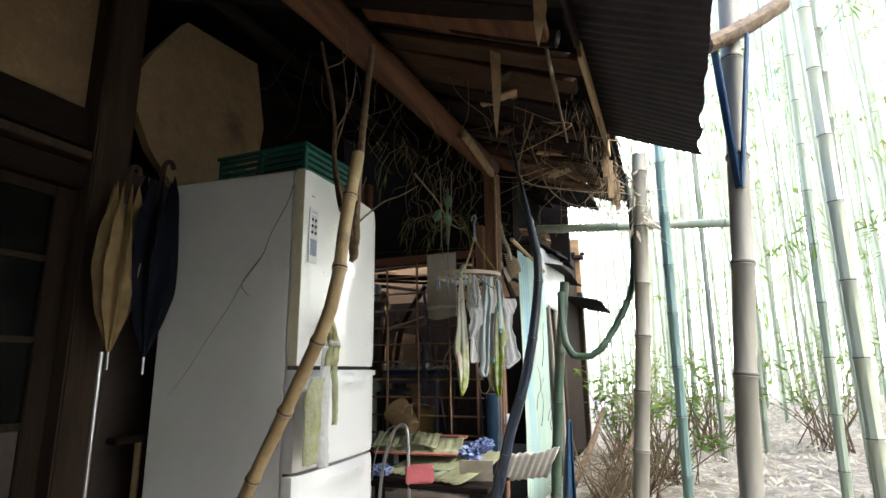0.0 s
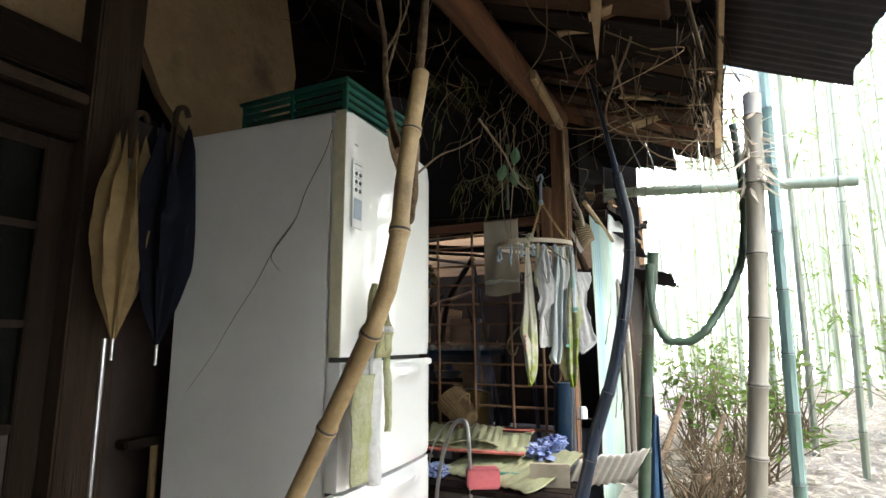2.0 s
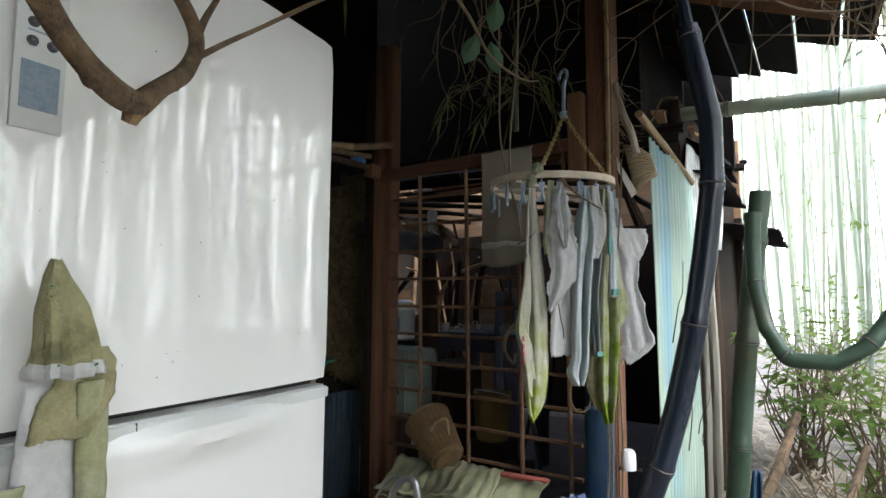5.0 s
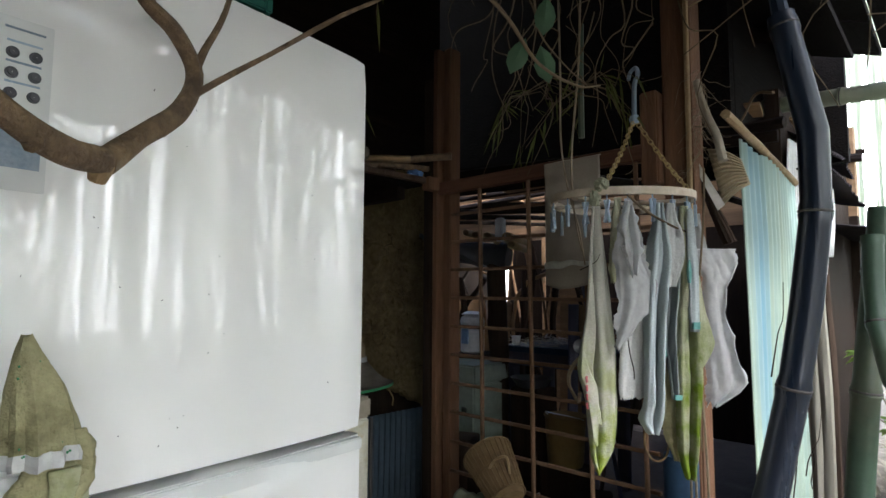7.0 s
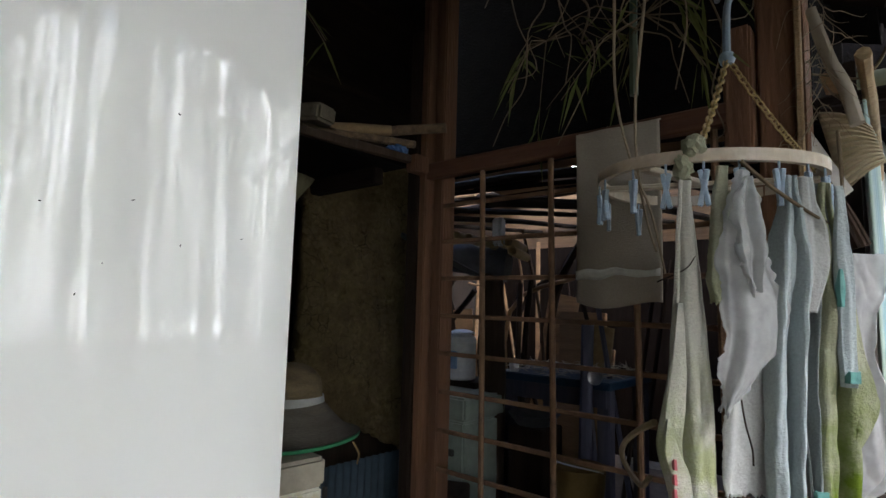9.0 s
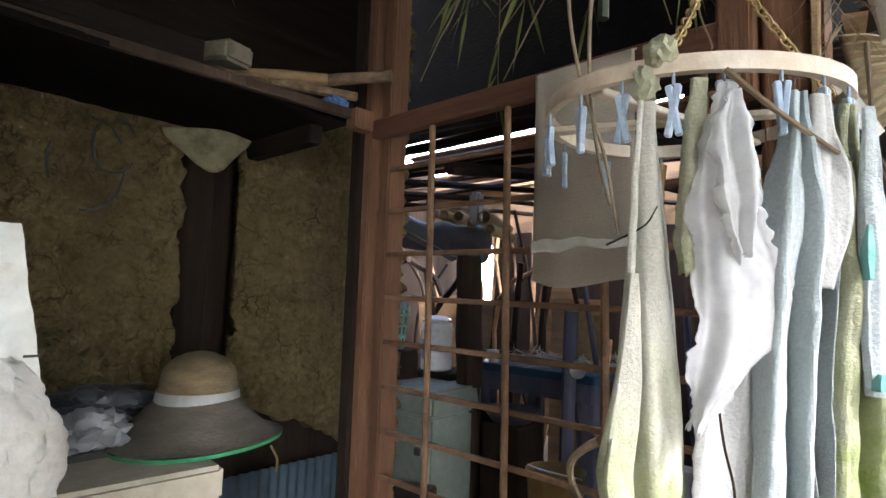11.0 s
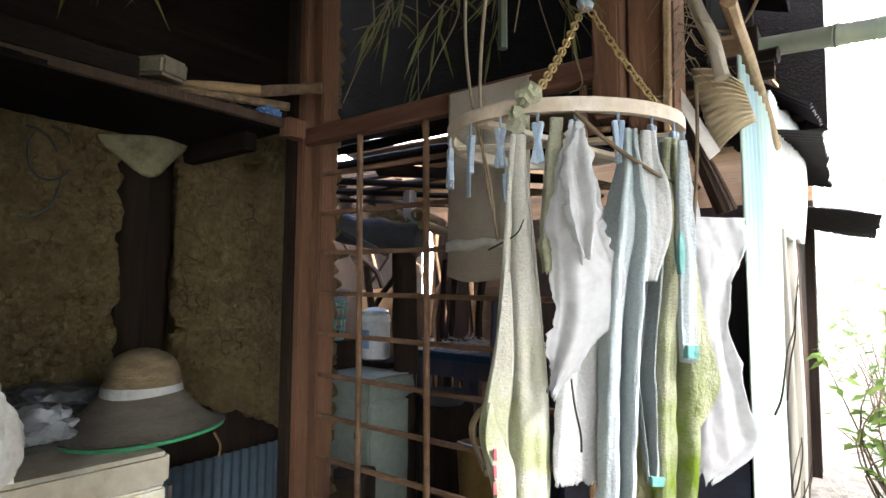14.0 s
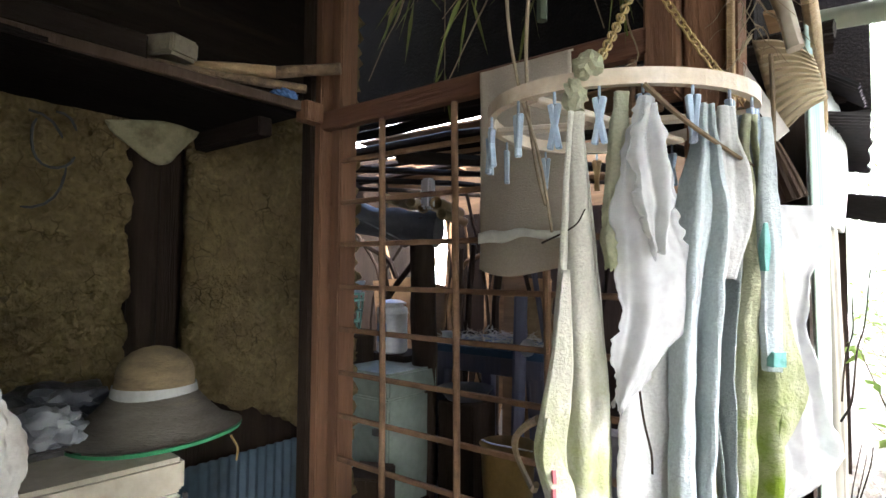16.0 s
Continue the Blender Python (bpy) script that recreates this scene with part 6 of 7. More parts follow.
hung("grey_cloth", 332, [(1.91, -0.008, 0.010), (1.87, -0.012, 0.018), (1.82, -0.018, 0.034), (1.757, -0.022, 0.032), (1.69, -0.016, 0.010)], m_towel_white, "small grey cloth pinned to the hanger", "cloth", 1.6, 0.012, 4.2, out=0.004)
gt = hung("grey_green_towel", 343, [(1.905, -0.008, 0.008), (1.85, -0.010, 0.011), (1.768, -0.022, 0.016), (1.695, -0.035, 0.014), (1.612, -0.047, 0.006), (1.551, -0.054, 0.002), (1.48, -0.044, -0.002), (1.40, -0.034, -0.010)], m_towel_grey, "grey towel with green stripe at its edge", "towel", 4.2, 0.036, 1.7, crease=0.004)
more(gt, "edge_stripe", 343, [(1.58, -0.052, -0.048), (1.55, -0.057, -0.052), (1.51, -0.050, -0.044)], m_teal, "green stripe", 0.5, 0.002, 0.0, out=0.010)
more(gt, "edge_stripe", 343, [(1.413, -0.034, -0.010), (1.400, -0.034, -0.010)], m_teal, "green stripe", 0.5, 0.002, 0.0, out=0.014)
ec = hung("green_edged_cloth", 350, [(1.895, -0.012, 0.002), (1.80, -0.012, 0.010), (1.70, -0.012, 0.014), (1.60, -0.012, 0.012), (1.575, -0.010, 0.008)], m_towel_blue, "narrow pale cloth with green edge", "cloth", 1.6, 0.008, 0.4, out=0.042)
more(ec, "edge_stripe", 350, [(1.76, -0.016, -0.011), (1.73, -0.018, -0.008), (1.70, -0.016, -0.011)], m_teal, "green stripe", 0.5, 0.002, 0.0, out=0.052)
more(ec, "edge_stripe", 350, [(1.600, -0.010, 0.010), (1.582, -0.010, 0.010)], m_teal, "green stripe", 0.5, 0.002, 0.0, out=0.052)
ms = hung("mossy_towel", 352, [(1.905, -0.024, -0.006), (1.86, -0.030, -0.004), (1.758, -0.030, 0.012), (1.664, -0.032, 0.022), (1.592, -0.040, 0.028), (1.511, -0.044, 0.024), (1.41, -0.044, 0.018), (1.31, -0.046, 0.008), (1.242, -0.040, -0.004), (1.205, -0.030, -0.018)], m_towel_moss, "towel overgrown with green moss, pinned to the hanger", "towel", 3.4, 0.036, 5.0, ragged=0.004, crease=0.006, out=0.022)
more(ms, "fold", 352, [(1.72, 0.004, 0.014), (1.64, 0.004, 0.026), (1.57, 0.004, 0.044), (1.545, 0.004, 0.050), (1.51, 0.004, 0.036), (1.48, 0.002, 0.014)], m_towel_moss, "", 1.2, 0.006, 2.0, out=0.036)
hung("brown_rag", 330, [(1.50, 0.012, 0.050), (1.44, 0.016, 0.058), (1.363, 0.009, 0.073), (1.302, 0.021, 0.081), (1.235, 0.046, 0.076)], m_glove, "stiff soiled brown rag hanging behind the towels", "rag", 1.6, 0.012, 2.2, dr=-0.06, ragged=0.008)
wbg = thing("white_plastic_bag", (-0.70, 4.0, 1.4), "white plastic bag hanging beside the post", "plastic bag", "laundry on the hanger")
thick(part("film", drape(ring_at(20), 41, [(1.80, 0.0, 0.098), (1.77, -0.004, 0.117), (1.735, 0.005, 0.114), (1.691, 0.020, 0.086), (1.614, 0.020, 0.080), (1.548, 0.022, 0.096), (1.483, 0.022, 0.114), (1.43, 0.020, 0.128), (1.395, 0.022, 0.090), (1.37, 0.023, 0.044)], 3.0, 0.022, 2.6, 44, 70, 0.020, 0.006), m_film, wbg, smooth=True), 0.0015)
thick(part("handle", drape(ring_at(20), 41, [(1.90, 0.0, 0.014), (1.85, 0.004, 0.020), (1.79, 0.008, 0.034)], 1.5, 0.008, 0.6, 14, 14, 0.004, 0.006), m_film, wbg, smooth=True), 0.0015)

# washcloth over the rail
bm = bmesh.new()
nu, nv = 24, 44
g = []
for j in range(nv + 1):
    s = j / nv
    row = []
    for i in range(nu + 1):
        u = i / nu
        x = -1.318 + 0.215 * u + 0.008 * s
        if s < 0.08:
            y, z = 4.078 - 0.055 * (s / 0.08), 2.135 + 0.022 * math.sin(math.pi * s / 0.08)
        else:
            f = (s - 0.08) / 0.92
            y, z = 4.018 - 0.012 * f + 0.010 * f * math.sin(7 * u + 1 + 2 * f), 2.145 - (0.44 + 0.012 * math.sin(5 * u) + 0.01 * u) * f
        row.append(bm.verts.new((x, y + 0.003 * noise.noise(Vector((u * 4, s * 6, 0))), z)))
    g.append(row)
for a, b in zip(g, g[1:]):
    for i in range(nu):
        bm.faces.new((a[i], a[i + 1], b[i + 1], b[i]))
wc = thing("washcloth", (-1.21, 4.02, 1.71), "dusty tan washcloth with a pale band, hung over the lattice rail", "washcloth")
thick(part("cloth", bm, m_cloth_tan, wc, smooth=True), 0.004)
thick(part("band", cloth((-1.203, 4.002), 0, [(1.785, 0.105, 0, 0), (1.765, 0.105, 0, 0)], 2.2, 0.004, 1, 20, 3), m_cloth_band, wc, "pale woven band", True), 0.002)

# strings and dead vines hanging round the hanger
def vine(name, label, pts, r0, r1, material, nn=24):
    ob = thing(name, pts[-1], label, "vine", "hanging vines")
    part("stem", tube(smooth_line(pts, nn), [r0, r1], 6), material, ob, smooth=True)
    return ob


vine("dead_vine", "pale dead vine hanging from the roof", [(-1.12, 3.80, 2.62), (-1.11, 3.79, 2.35), (-1.105, 3.78, 2.14), (-1.06, 3.74, 1.98), (-1.005, 3.70, 1.86), (-0.975, 3.68, 1.75)], 0.0035, 0.0022, m_string)
vine("dead_vine", "pale dead vine hanging from the roof", [(-1.03, 3.78, 2.62), (-1.03, 3.76, 2.35), (-1.05, 3.75, 2.1), (-1.045, 3.74, 1.96), (-1.02, 3.72, 1.85), (-1.0, 3.71, 1.79)], 0.0035, 0.0022, m_string)
vine("dead_vine", "thin brown vine looping among the laundry", [(-0.86, 3.70, 1.93), (-0.82, 3.72, 1.885), (-0.78, 3.78, 1.85), (-0.75, 3.85, 1.83)], 0.004, 0.0025, m_twig)
vine("dead_vine", "thin brown vine hanging in front of the towels", [(-0.755, 3.97, 2.03), (-0.75, 3.94, 1.9), (-0.755, 3.9, 1.7), (-0.76, 3.86, 1.5), (-0.75, 3.85, 1.38), (-0.745, 3.85, 1.27)], 0.0035, 0.0025, m_twig)
vine("dead_vine", "curved dark twig lying against the white cloth", [(-0.850, 3.70, 1.65), (-0.864, 3.702, 1.615), (-0.871, 3.705, 1.57), (-0.866, 3.705, 1.52), (-0.857, 3.705, 1.48), (-0.856, 3.705, 1.455)], 0.0018, 0.0015, m_dark_z)
vine("dead_vine", "thin twig crossing the cream towel", [(-0.985, 3.67, 1.735), (-0.94, 3.67, 1.755), (-0.92, 3.66, 1.775)], 0.0014, 0.0008, m_dark_z)
vine("pale_rope", "pale rope looping beside the cream towel", [(-1.0, 3.69, 1.50), (-1.05, 3.74, 1.47), (-1.10, 3.80, 1.43), (-1.12, 3.84, 1.39), (-1.07, 3.8, 1.36), (-1.02, 3.72, 1.40)], 0.006, 0.005, m_string)
vine("wire_loop", "wire loop hanging below the towels", [(-0.85, 3.86, 1.38), (-0.90, 3.86, 1.28), (-0.88, 3.86, 1.22), (-0.84, 3.86, 1.24), (-0.83, 3.86, 1.34)], 0.003, 0.003, m_pale)
for k, (x, y) in enumerate(((-0.80, 3.93), (-0.775, 3.95), (-0.82, 3.95))):
    vine("dead_vine", "pale vine hanging down beside the post", [(x, y, 1.45), (x + 0.01, y, 1.1), (x - 0.005, y, 0.75), (x + 0.005, y, 0.5)], 0.004, 0.004, m_string)
rnd = random.Random(31)
for k in range(46):
    x, y = rnd.uniform(-1.75, -0.2), rnd.uniform(2.7, 4.3)
    z = roof_z(x) - 0.02
    ln = rnd.uniform(0.15, 0.55)
    w = rnd.uniform(-0.2, 0.2)
    vine("dead_vine", "thin dry vine hanging under the roof", [(x, y, z), (x + w * 0.3, y + rnd.uniform(-0.1, 0.1), z - ln * 0.35), (x + w, y + rnd.uniform(-0.15, 0.15), z - ln * 0.7), (x + w * rnd.uniform(0.2, 1.6), y + rnd.uniform(-0.2, 0.2), z - ln)], rnd.uniform(0.002, 0.004), 0.001, m_twig, 12)
for k in range(26):
    y = rnd.uniform(3.0, 4.3)
    x = rnd.uniform(-0.55, 0.08)
    z = 2.62 - 0.385 * x - rnd.uniform(0.05, 0.2)
    vine("dry_twig", "dry twig caught in the broken eave", [(x, y, z), (x + rnd.uniform(-0.2, 0.2), y + rnd.uniform(-0.2, 0.2), z - rnd.uniform(0, 0.15)), (x + rnd.uniform(-0.4, 0.35), y + rnd.uniform(-0.3, 0.3), z - rnd.uniform(0.02, 0.3))], rnd.uniform(0.003, 0.006), 0.0015, m_twig if k % 3 else m_pale, 10)
for pts in ([(-0.88, 2.9, 2.3), (-0.86, 3.15, 2.22), (-0.87, 3.3, 2.16), (-0.86, 3.45, 2.15), (-0.88, 3.6, 2.2)], [(-0.60, 4.1, 2.25), (-0.66, 4.15, 2.27), (-0.72, 4.18, 2.20), (-0.80, 4.05, 2.18)], [(-0.3, 3.0, 2.55), (-0.45, 3.3, 2.35), (-0.2, 3.5, 2.30), (0.02, 3.7, 2.32)], [(-0.4, 3.2, 2.6), (-0.35, 3.6, 2.35), (-0.15, 3.8, 2.28), (0.1, 3.75, 2.32)]):
    vine("dry_twig", "bent dry twig under the roof", pts, 0.005, 0.002, m_twig)

lv = thing("leafy_vine", (-0.895, 3.346, 2.2), "dark broad leaves on a thin hanging vine", "vine", "hanging vines")
part("stem", tube(smooth_line([(-0.93, 3.3, 2.55), (-0.91, 3.34, 2.36), (-0.90, 3.35, 2.26), (-0.88, 3.42, 2.20), (-0.87, 3.52, 2.17)], 14), [0.003, 0.0015], 5), m_twig, lv)
for dx, dy, dz, a in ((-0.04, -0.02, -0.05, 0.4), (0.005, 0.02, -0.07, -0.2), (0.02, 0.0, 0.03, 0.1)):
    bm = bmesh.new()
    c = Vector((-0.90 + dx, 3.345 + dy, 2.255 + dz))
    up = Vector((math.sin(a) * 0.8, math.sin(a) * 0.6, math.cos(a)))
    sd = up.cross(Vector((0.6, -0.8, 0))).normalized()
    ctr = [bm.verts.new(c + up * 0.045 * t + Vector((0.006, -0.008, 0)) * (1 - t * t)) for t in (-1, -0.5, 0, 0.5, 1)]
    for s in (-1, 1):
        ed = [bm.verts.new(c + up * 0.045 * t + sd * s * 0.024 * w) for t, w in ((-0.5, 0.8), (0, 1), (0.5, 0.7))]
        bm.faces.new((ctr[0], ctr[1], ed[0]))
        bm.faces.new((ctr[1], ctr[2], ed[1], ed[0]))
        bm.faces.new((ctr[2], ctr[3], ed[2], ed[1]))
        bm.faces.new((ctr[3], ctr[4], ed[2]))
    part("leaf", bm, m_leaf_dark, lv, smooth=True)


def grass_tuft(name, at, n, seed, label):
    rr = random.Random(seed)
    ob = thing(name, at, label, "bamboo foliage", "hanging foliage")
    bm, lf = bmesh.new(), bmesh.new()
    for _ in range(n):
        a = rr.uniform(0, 6.28)
        ln = rr.uniform(0.10, 0.36)
        e = Vector((at[0] + ln * 0.7 * math.cos(a), at[1] + ln * 0.7 * math.sin(a), at[2] - ln * rr.uniform(0.1, 0.8)))
        m1 = Vector(at).lerp(e, 0.5) + Vector((0, 0, 0.04))
        tube([at, m1, e], [0.002, 0.0015, 0.0008], 4, bm)
        for _k in range(3):
            blade(lf, m1.lerp(e, rr.uniform(0, 1)), (e - m1) + Vector((rr.gauss(0, 0.1), rr.gauss(0, 0.1), rr.gauss(-0.05, 0.08))), rr.uniform(0.06, 0.14), rr.uniform(0.006, 0.011), 0.5)
    tagged(part("shoot", bm, m_twig, ob), kind="stuff")
    tagged(part("spray", lf, m_leaf_eave, ob, "thin green and yellow bamboo leaves"), kind="stuff")


grass_tuft("bamboo_spray", (-1.10, 3.93, 2.36), 15, 1, "green and yellow bamboo shoots hanging under the roof")
grass_tuft("bamboo_spray", (-1.38, 3.97, 2.40), 11, 2, "green and yellow bamboo shoots hanging under the roof")
grass_tuft("bamboo_spray", (-1.75, 3.35, 2.42), 8, 3, "dry bamboo shoots over the shelf")
grass_tuft("bamboo_spray", (-1.0, 3.0, 2.5), 7, 4, "green bamboo shoots hanging under the beam")
vine("green_shoot", "fresh green bamboo shoot hanging behind the rail", [(-1.145, 3.99, 2.6), (-1.15, 3.99, 2.4), (-1.15, 3.99, 2.2)], 0.009, 0.011, m_bamboo_moss)

# corrugated plastic scrap by the post
fan = thing("curled_plastic_scrap", (-0.72, 4.15, 1.95), "curled tan corrugated plastic scrap hanging by the post", "plastic scrap")
bm = bmesh.new()
nu, nv = 44, 10
c0, c1, c2, c3 = Vector((-0.81, 4.19, 2.14)), Vector((-0.715, 4.20, 2.09)), Vector((-0.695, 4.21, 2.012)), Vector((-0.77, 4.19, 1.948))
g = []
for j in range(nv + 1):
    v = j / nv
    row = []
    for i in range(nu + 1):
        u = i / nu
        near, far = c0.lerp(c3, u), c1.lerp(c2, u)
        q = near.lerp(far, v) + Vector((0.004, -0.012, 0.008)) * math.sin(math.pi * v) + Vector((0.0, -0.004, 0)) * math.sin(u * 70)
        row.append(bm.verts.new(q))
    g.append(row)
for a, b in zip(g, g[1:]):
    for i in range(nu):
        bm.faces.new((a[i], a[i + 1], b[i + 1], b[i]))
thick(part("sheet", bm, m_card, fan, smooth=True), 0.002)
bm = bmesh.new()
vs = [bm.verts.new(p) for p in ((-0.836, 4.12, 2.085), (-0.815, 4.12, 2.08), (-0.747, 4.125, 1.945), (-0.766, 4.12, 1.928))]
bm.faces.new(vs)
thick(part("backing", bm, m_cardwhite, fan, "white backing card"), 0.003)
for k, (dx, r0, mt) in enumerate(((0.0, 0.008, m_dark_z), (0.012, 0.006, m_jamb), (-0.008, 0.005, m_dark_z), (0.020, 0.004, m_jamb))):
    part("curl", tube(smooth_line([(-0.824 + dx * 0.4, 4.14, 2.055), (-0.803 + dx * 0.7, 4.138, 1.979), (-0.775 + dx, 4.14, 1.902), (-0.748 + dx, 4.145, 1.826 + 0.3 * dx)], 12), [r0 * 0.6, r0 * 1.3], 6, lump=0.4), mt, fan, "dark twisted strip", True)
web = thing("fibre_tangle", (-0.79, 4.05, 2.1), "pale frayed fibres tangled round the post top", "fibres")
rnd = random.Random(23)
for k in range(34):
    x, y, z = -0.795 + rnd.uniform(-0.012, 0.02), 4.055 + rnd.uniform(-0.01, 0.02), rnd.uniform(2.08, 2.36)
    a0 = rnd.uniform(0, 6.28)
    pts = [(x, y, z)]
    for i in range(5):
        a0 += rnd.uniform(-0.9, 0.9)
        pts.append((pts[-1][0] + 0.018 * math.cos(a0), pts[-1][1] + 0.008 * math.sin(a0 * 2), pts[-1][2] - rnd.uniform(-0.005, 0.035)))
    part("fibre", tube(smooth_line(pts, 15), [0.0012, 0.0005], 4), m_string, web)
bone = thing("broken_branch", (-0.74, 4.06, 2.06), "broken pale branch stub tied at the post", "branch")
part("limb", tube(smooth_line([(-0.80, 4.07, 2.33), (-0.772, 4.07, 2.213), (-0.748, 4.07, 2.143), (-0.732, 4.07, 2.066)], 14), [0.010, 0.014], 10, lump=0.4), m_boxtop, bone, smooth=True)
bp = thing("blue_pipe", (-0.86, 4.0, 0.4), "dark blue painted pipe standing before the post", "pipe")
part("pipe", tube([(-0.855, 4.0, 0.4), (-0.855, 4.0, 1.21)], 0.048, 18), m_bluepipe, bp, smooth=True)
jr = thing("white_jar", (-0.77, 4.02, 1.06), "small white jar wedged beside the blue pipe", "jar")
part("jar", lathe((-0.765, 4.0, 1.06), [(0.001, 0.03), (0.018, 0.03), (0.02, 0.024), (0.024, 0.016), (0.024, -0.03), (0.001, -0.032)], 16), m_white, jr, smooth=True)
part("bracket", beam((-0.80, 4.02, 1.025), (-0.73, 4.03, 1.025), 0.03, 0.008), m_dark_x, jr)

# ---- junk heap before the lattice ----
bench = thing("low_bench", (-1.25, 3.75, 0.4), "low dark plank bench piled with junk", "bench")
for k in range(5):
    part("plank", box(-1.68, -0.72, 3.42 + 0.115 * k, 3.527 + 0.115 * k, 0.74, 0.765, 0.004), m_dark_x, bench)
for x in (-1.62, -0.80):
    for y in (3.47, 3.94):
        part("leg", box(x - 0.025, x + 0.025, y - 0.025, y + 0.025, 0.37, 0.738, 0.004), m_dark_z, bench)


def straw_mat(c, w, d, yaw, z, tilt, seed, edge):
    ob = thing("straw_mat", (c[0], c[1], z), "worn green straw mat lying on the heap" if not edge else "folded green straw mat with a red edge on the heap", "mat", "mats on the heap")
    bm = bmesh.new()
    m = Matrix.Translation((c[0], c[1], z)) @ Matrix.Rotation(radians(yaw), 4, "Z") @ Matrix.Rotation(radians(tilt), 4, "X")
    nn = 40
    g = []
    for i in range(nn + 1):
        u = i / nn - 0.5
        g.append([bm.verts.new(m @ Vector((u * w, v * d, 0.004 * math.sin(i * 1.57) + 0.03 * noise.noise(Vector((u * 3, v * 3, seed)))))) for v in [j / 10 - 0.5 for j in range(11)]])
    for a, b in zip(g, g[1:]):
        for j in range(10):
            bm.faces.new((a[j], a[j + 1], b[j + 1], b[j]))
    thick(part("weave", bm, m_mat, ob, smooth=True), 0.006)
    if edge:
        for s in (-0.5, 0.5):
            bm = box(-w / 2, w / 2, s * d - 0.012, s * d + 0.012, -0.006, 0.006, 0.002)
            bmesh.ops.transform(bm, matrix=m, verts=bm.verts)
            part("border", bm, m_matred, ob, "red cloth border")
    return ob


straw_mat((-1.08, 3.72), 0.60, 0.42, -24, 0.83, 14, 1.0, False)
straw_mat((-1.27, 3.82), 0.52, 0.26, 6, 0.915, 16, 2.0, True)
straw_mat((-1.36, 3.80), 0.40, 0.22, 12, 0.945, 18, 3.0, False)
bk = thing("wicker_basket", (-1.38, 3.86, 0.98), "tipped wicker basket with a looped handle on the mats", "basket")
BM = Matrix.Translation((-1.40, 3.86, 1.045)) @ Matrix.Rotation(radians(-52), 4, "Y") @ Matrix.Rotation(radians(-18), 4, "X")
bm = lathe((0, 0, 0), [(0.085, 0.11), (0.078, 0.06), (0.068, 0.0), (0.058, -0.06), (0.05, -0.075), (0.001, -0.075)], 26)
part("body", turned(bm, BM), m_wicker, bk, smooth=True)
for z, r in ((0.11, 0.088), (0.03, 0.075), (-0.06, 0.061)):
    part("hoop", turned(tube([(r * math.cos(t), r * math.sin(t), z) for t in [2 * math.pi * i / 28 for i in range(29)]], 0.004, 5, caps=False), BM), m_wicker, bk)
for k in range(26):
    t = 2 * math.pi * k / 26
    part("stake", turned(tube([(0.087 * math.cos(t), 0.087 * math.sin(t), 0.11), (0.0695 * math.cos(t), 0.0695 * math.sin(t), 0.0), (0.0595 * math.cos(t), 0.0595 * math.sin(t), -0.06)], 0.003, 4), BM), m_wicker, bk)
part("handle", tube(smooth_line([(-1.40, 3.80, 1.10), (-1.36, 3.78, 1.14), (-1.33, 3.80, 1.15), (-1.34, 3.83, 1.09)], 12), 0.004, 6), m_pale, bk, "pale looped handle", True)
blu = thing("blue_patterned_cloth", (-0.92, 3.85, 0.86), "crumpled blue and white patterned cloth on the heap", "cloth")
part("cloth", lump((-0.93, 3.85, 0.87), (0.085, 0.07, 0.05), 3.0, 0.9, 3.4, 5, 0.3), m_bluecloth, blu, smooth=True)
part("cloth", lump((-0.88, 3.86, 0.925), (0.05, 0.045, 0.03), 6.0, 0.7, 3.4, 4, 0.3), m_bluecloth, blu, smooth=True)
blu2 = thing("blue_cloth", (-1.42, 3.55, 0.8), "small crumpled blue cloth on the bench", "cloth")
part("cloth", lump((-1.40, 3.55, 0.80), (0.05, 0.05, 0.035), 9.0, 0.6, 3.2, 4, 0.3), m_bluecloth, blu2, smooth=True)
rb = thing("red_box", (-1.16, 3.52, 0.77), "small faded red plastic box lying on the bench", "box")
part("box", turned(box(-0.075, 0.075, -0.05, 0.05, 0, 0.085, 0.008), Matrix.Translation((-1.12, 3.47, 0.768)) @ Matrix.Rotation(0.5, 4, "Z")), m_red, rb)
gp = thing("green_pole", (-1.1, 3.5, 0.78), "green plastic garden pole across the bench", "pole")
part("pole", tube([(-1.18, 3.60, 0.80), (-0.80, 3.66, 0.80)], 0.010, 8), m_crate, gp, smooth=True)
cb = thing("cardboard_scrap", (-0.86, 3.62, 0.78), "bent brown cardboard scrap beside the pole", "cardboard")
part("sheet", turned(box(-0.09, 0.09, -0.004, 0.004, 0, 0.12, 0.002), Matrix.Translation((-0.84, 3.60, 0.768)) @ Matrix.Rotation(0.3, 4, "Z") @ Matrix.Rotation(0.35, 4, "X")), m_boxtop, cb)
cs = solo("tin_offcut", corrugated((-0.82, 3.78, 0.72), (0.75, 0.4, 0.05), (0.2, -0.25, 0.35), 0.34, 0.24, 0.04, 0.005, 6, 0.05, 6, 0.02), m_cardwhite, "bent pale corrugated offcut lying by the stake", "tin sheet", smooth=True)
thick(cs, 0.002)
ch = thing("folding_chair_frame", (-1.2, 3.35, 0.4), "bent chrome tube frame of an old folding chair", "chair frame")
part("tube", tube(smooth_line([(-1.15, 3.42, 0.42), (-1.165, 3.43, 0.8), (-1.175, 3.43, 1.02), (-1.20, 3.43, 1.065), (-1.24, 3.43, 1.05), (-1.27, 3.43, 1.0), (-1.32, 3.42, 0.82), (-1.36, 3.42, 0.42)], 30), 0.0095, 8), m_chrome, ch, smooth=True)
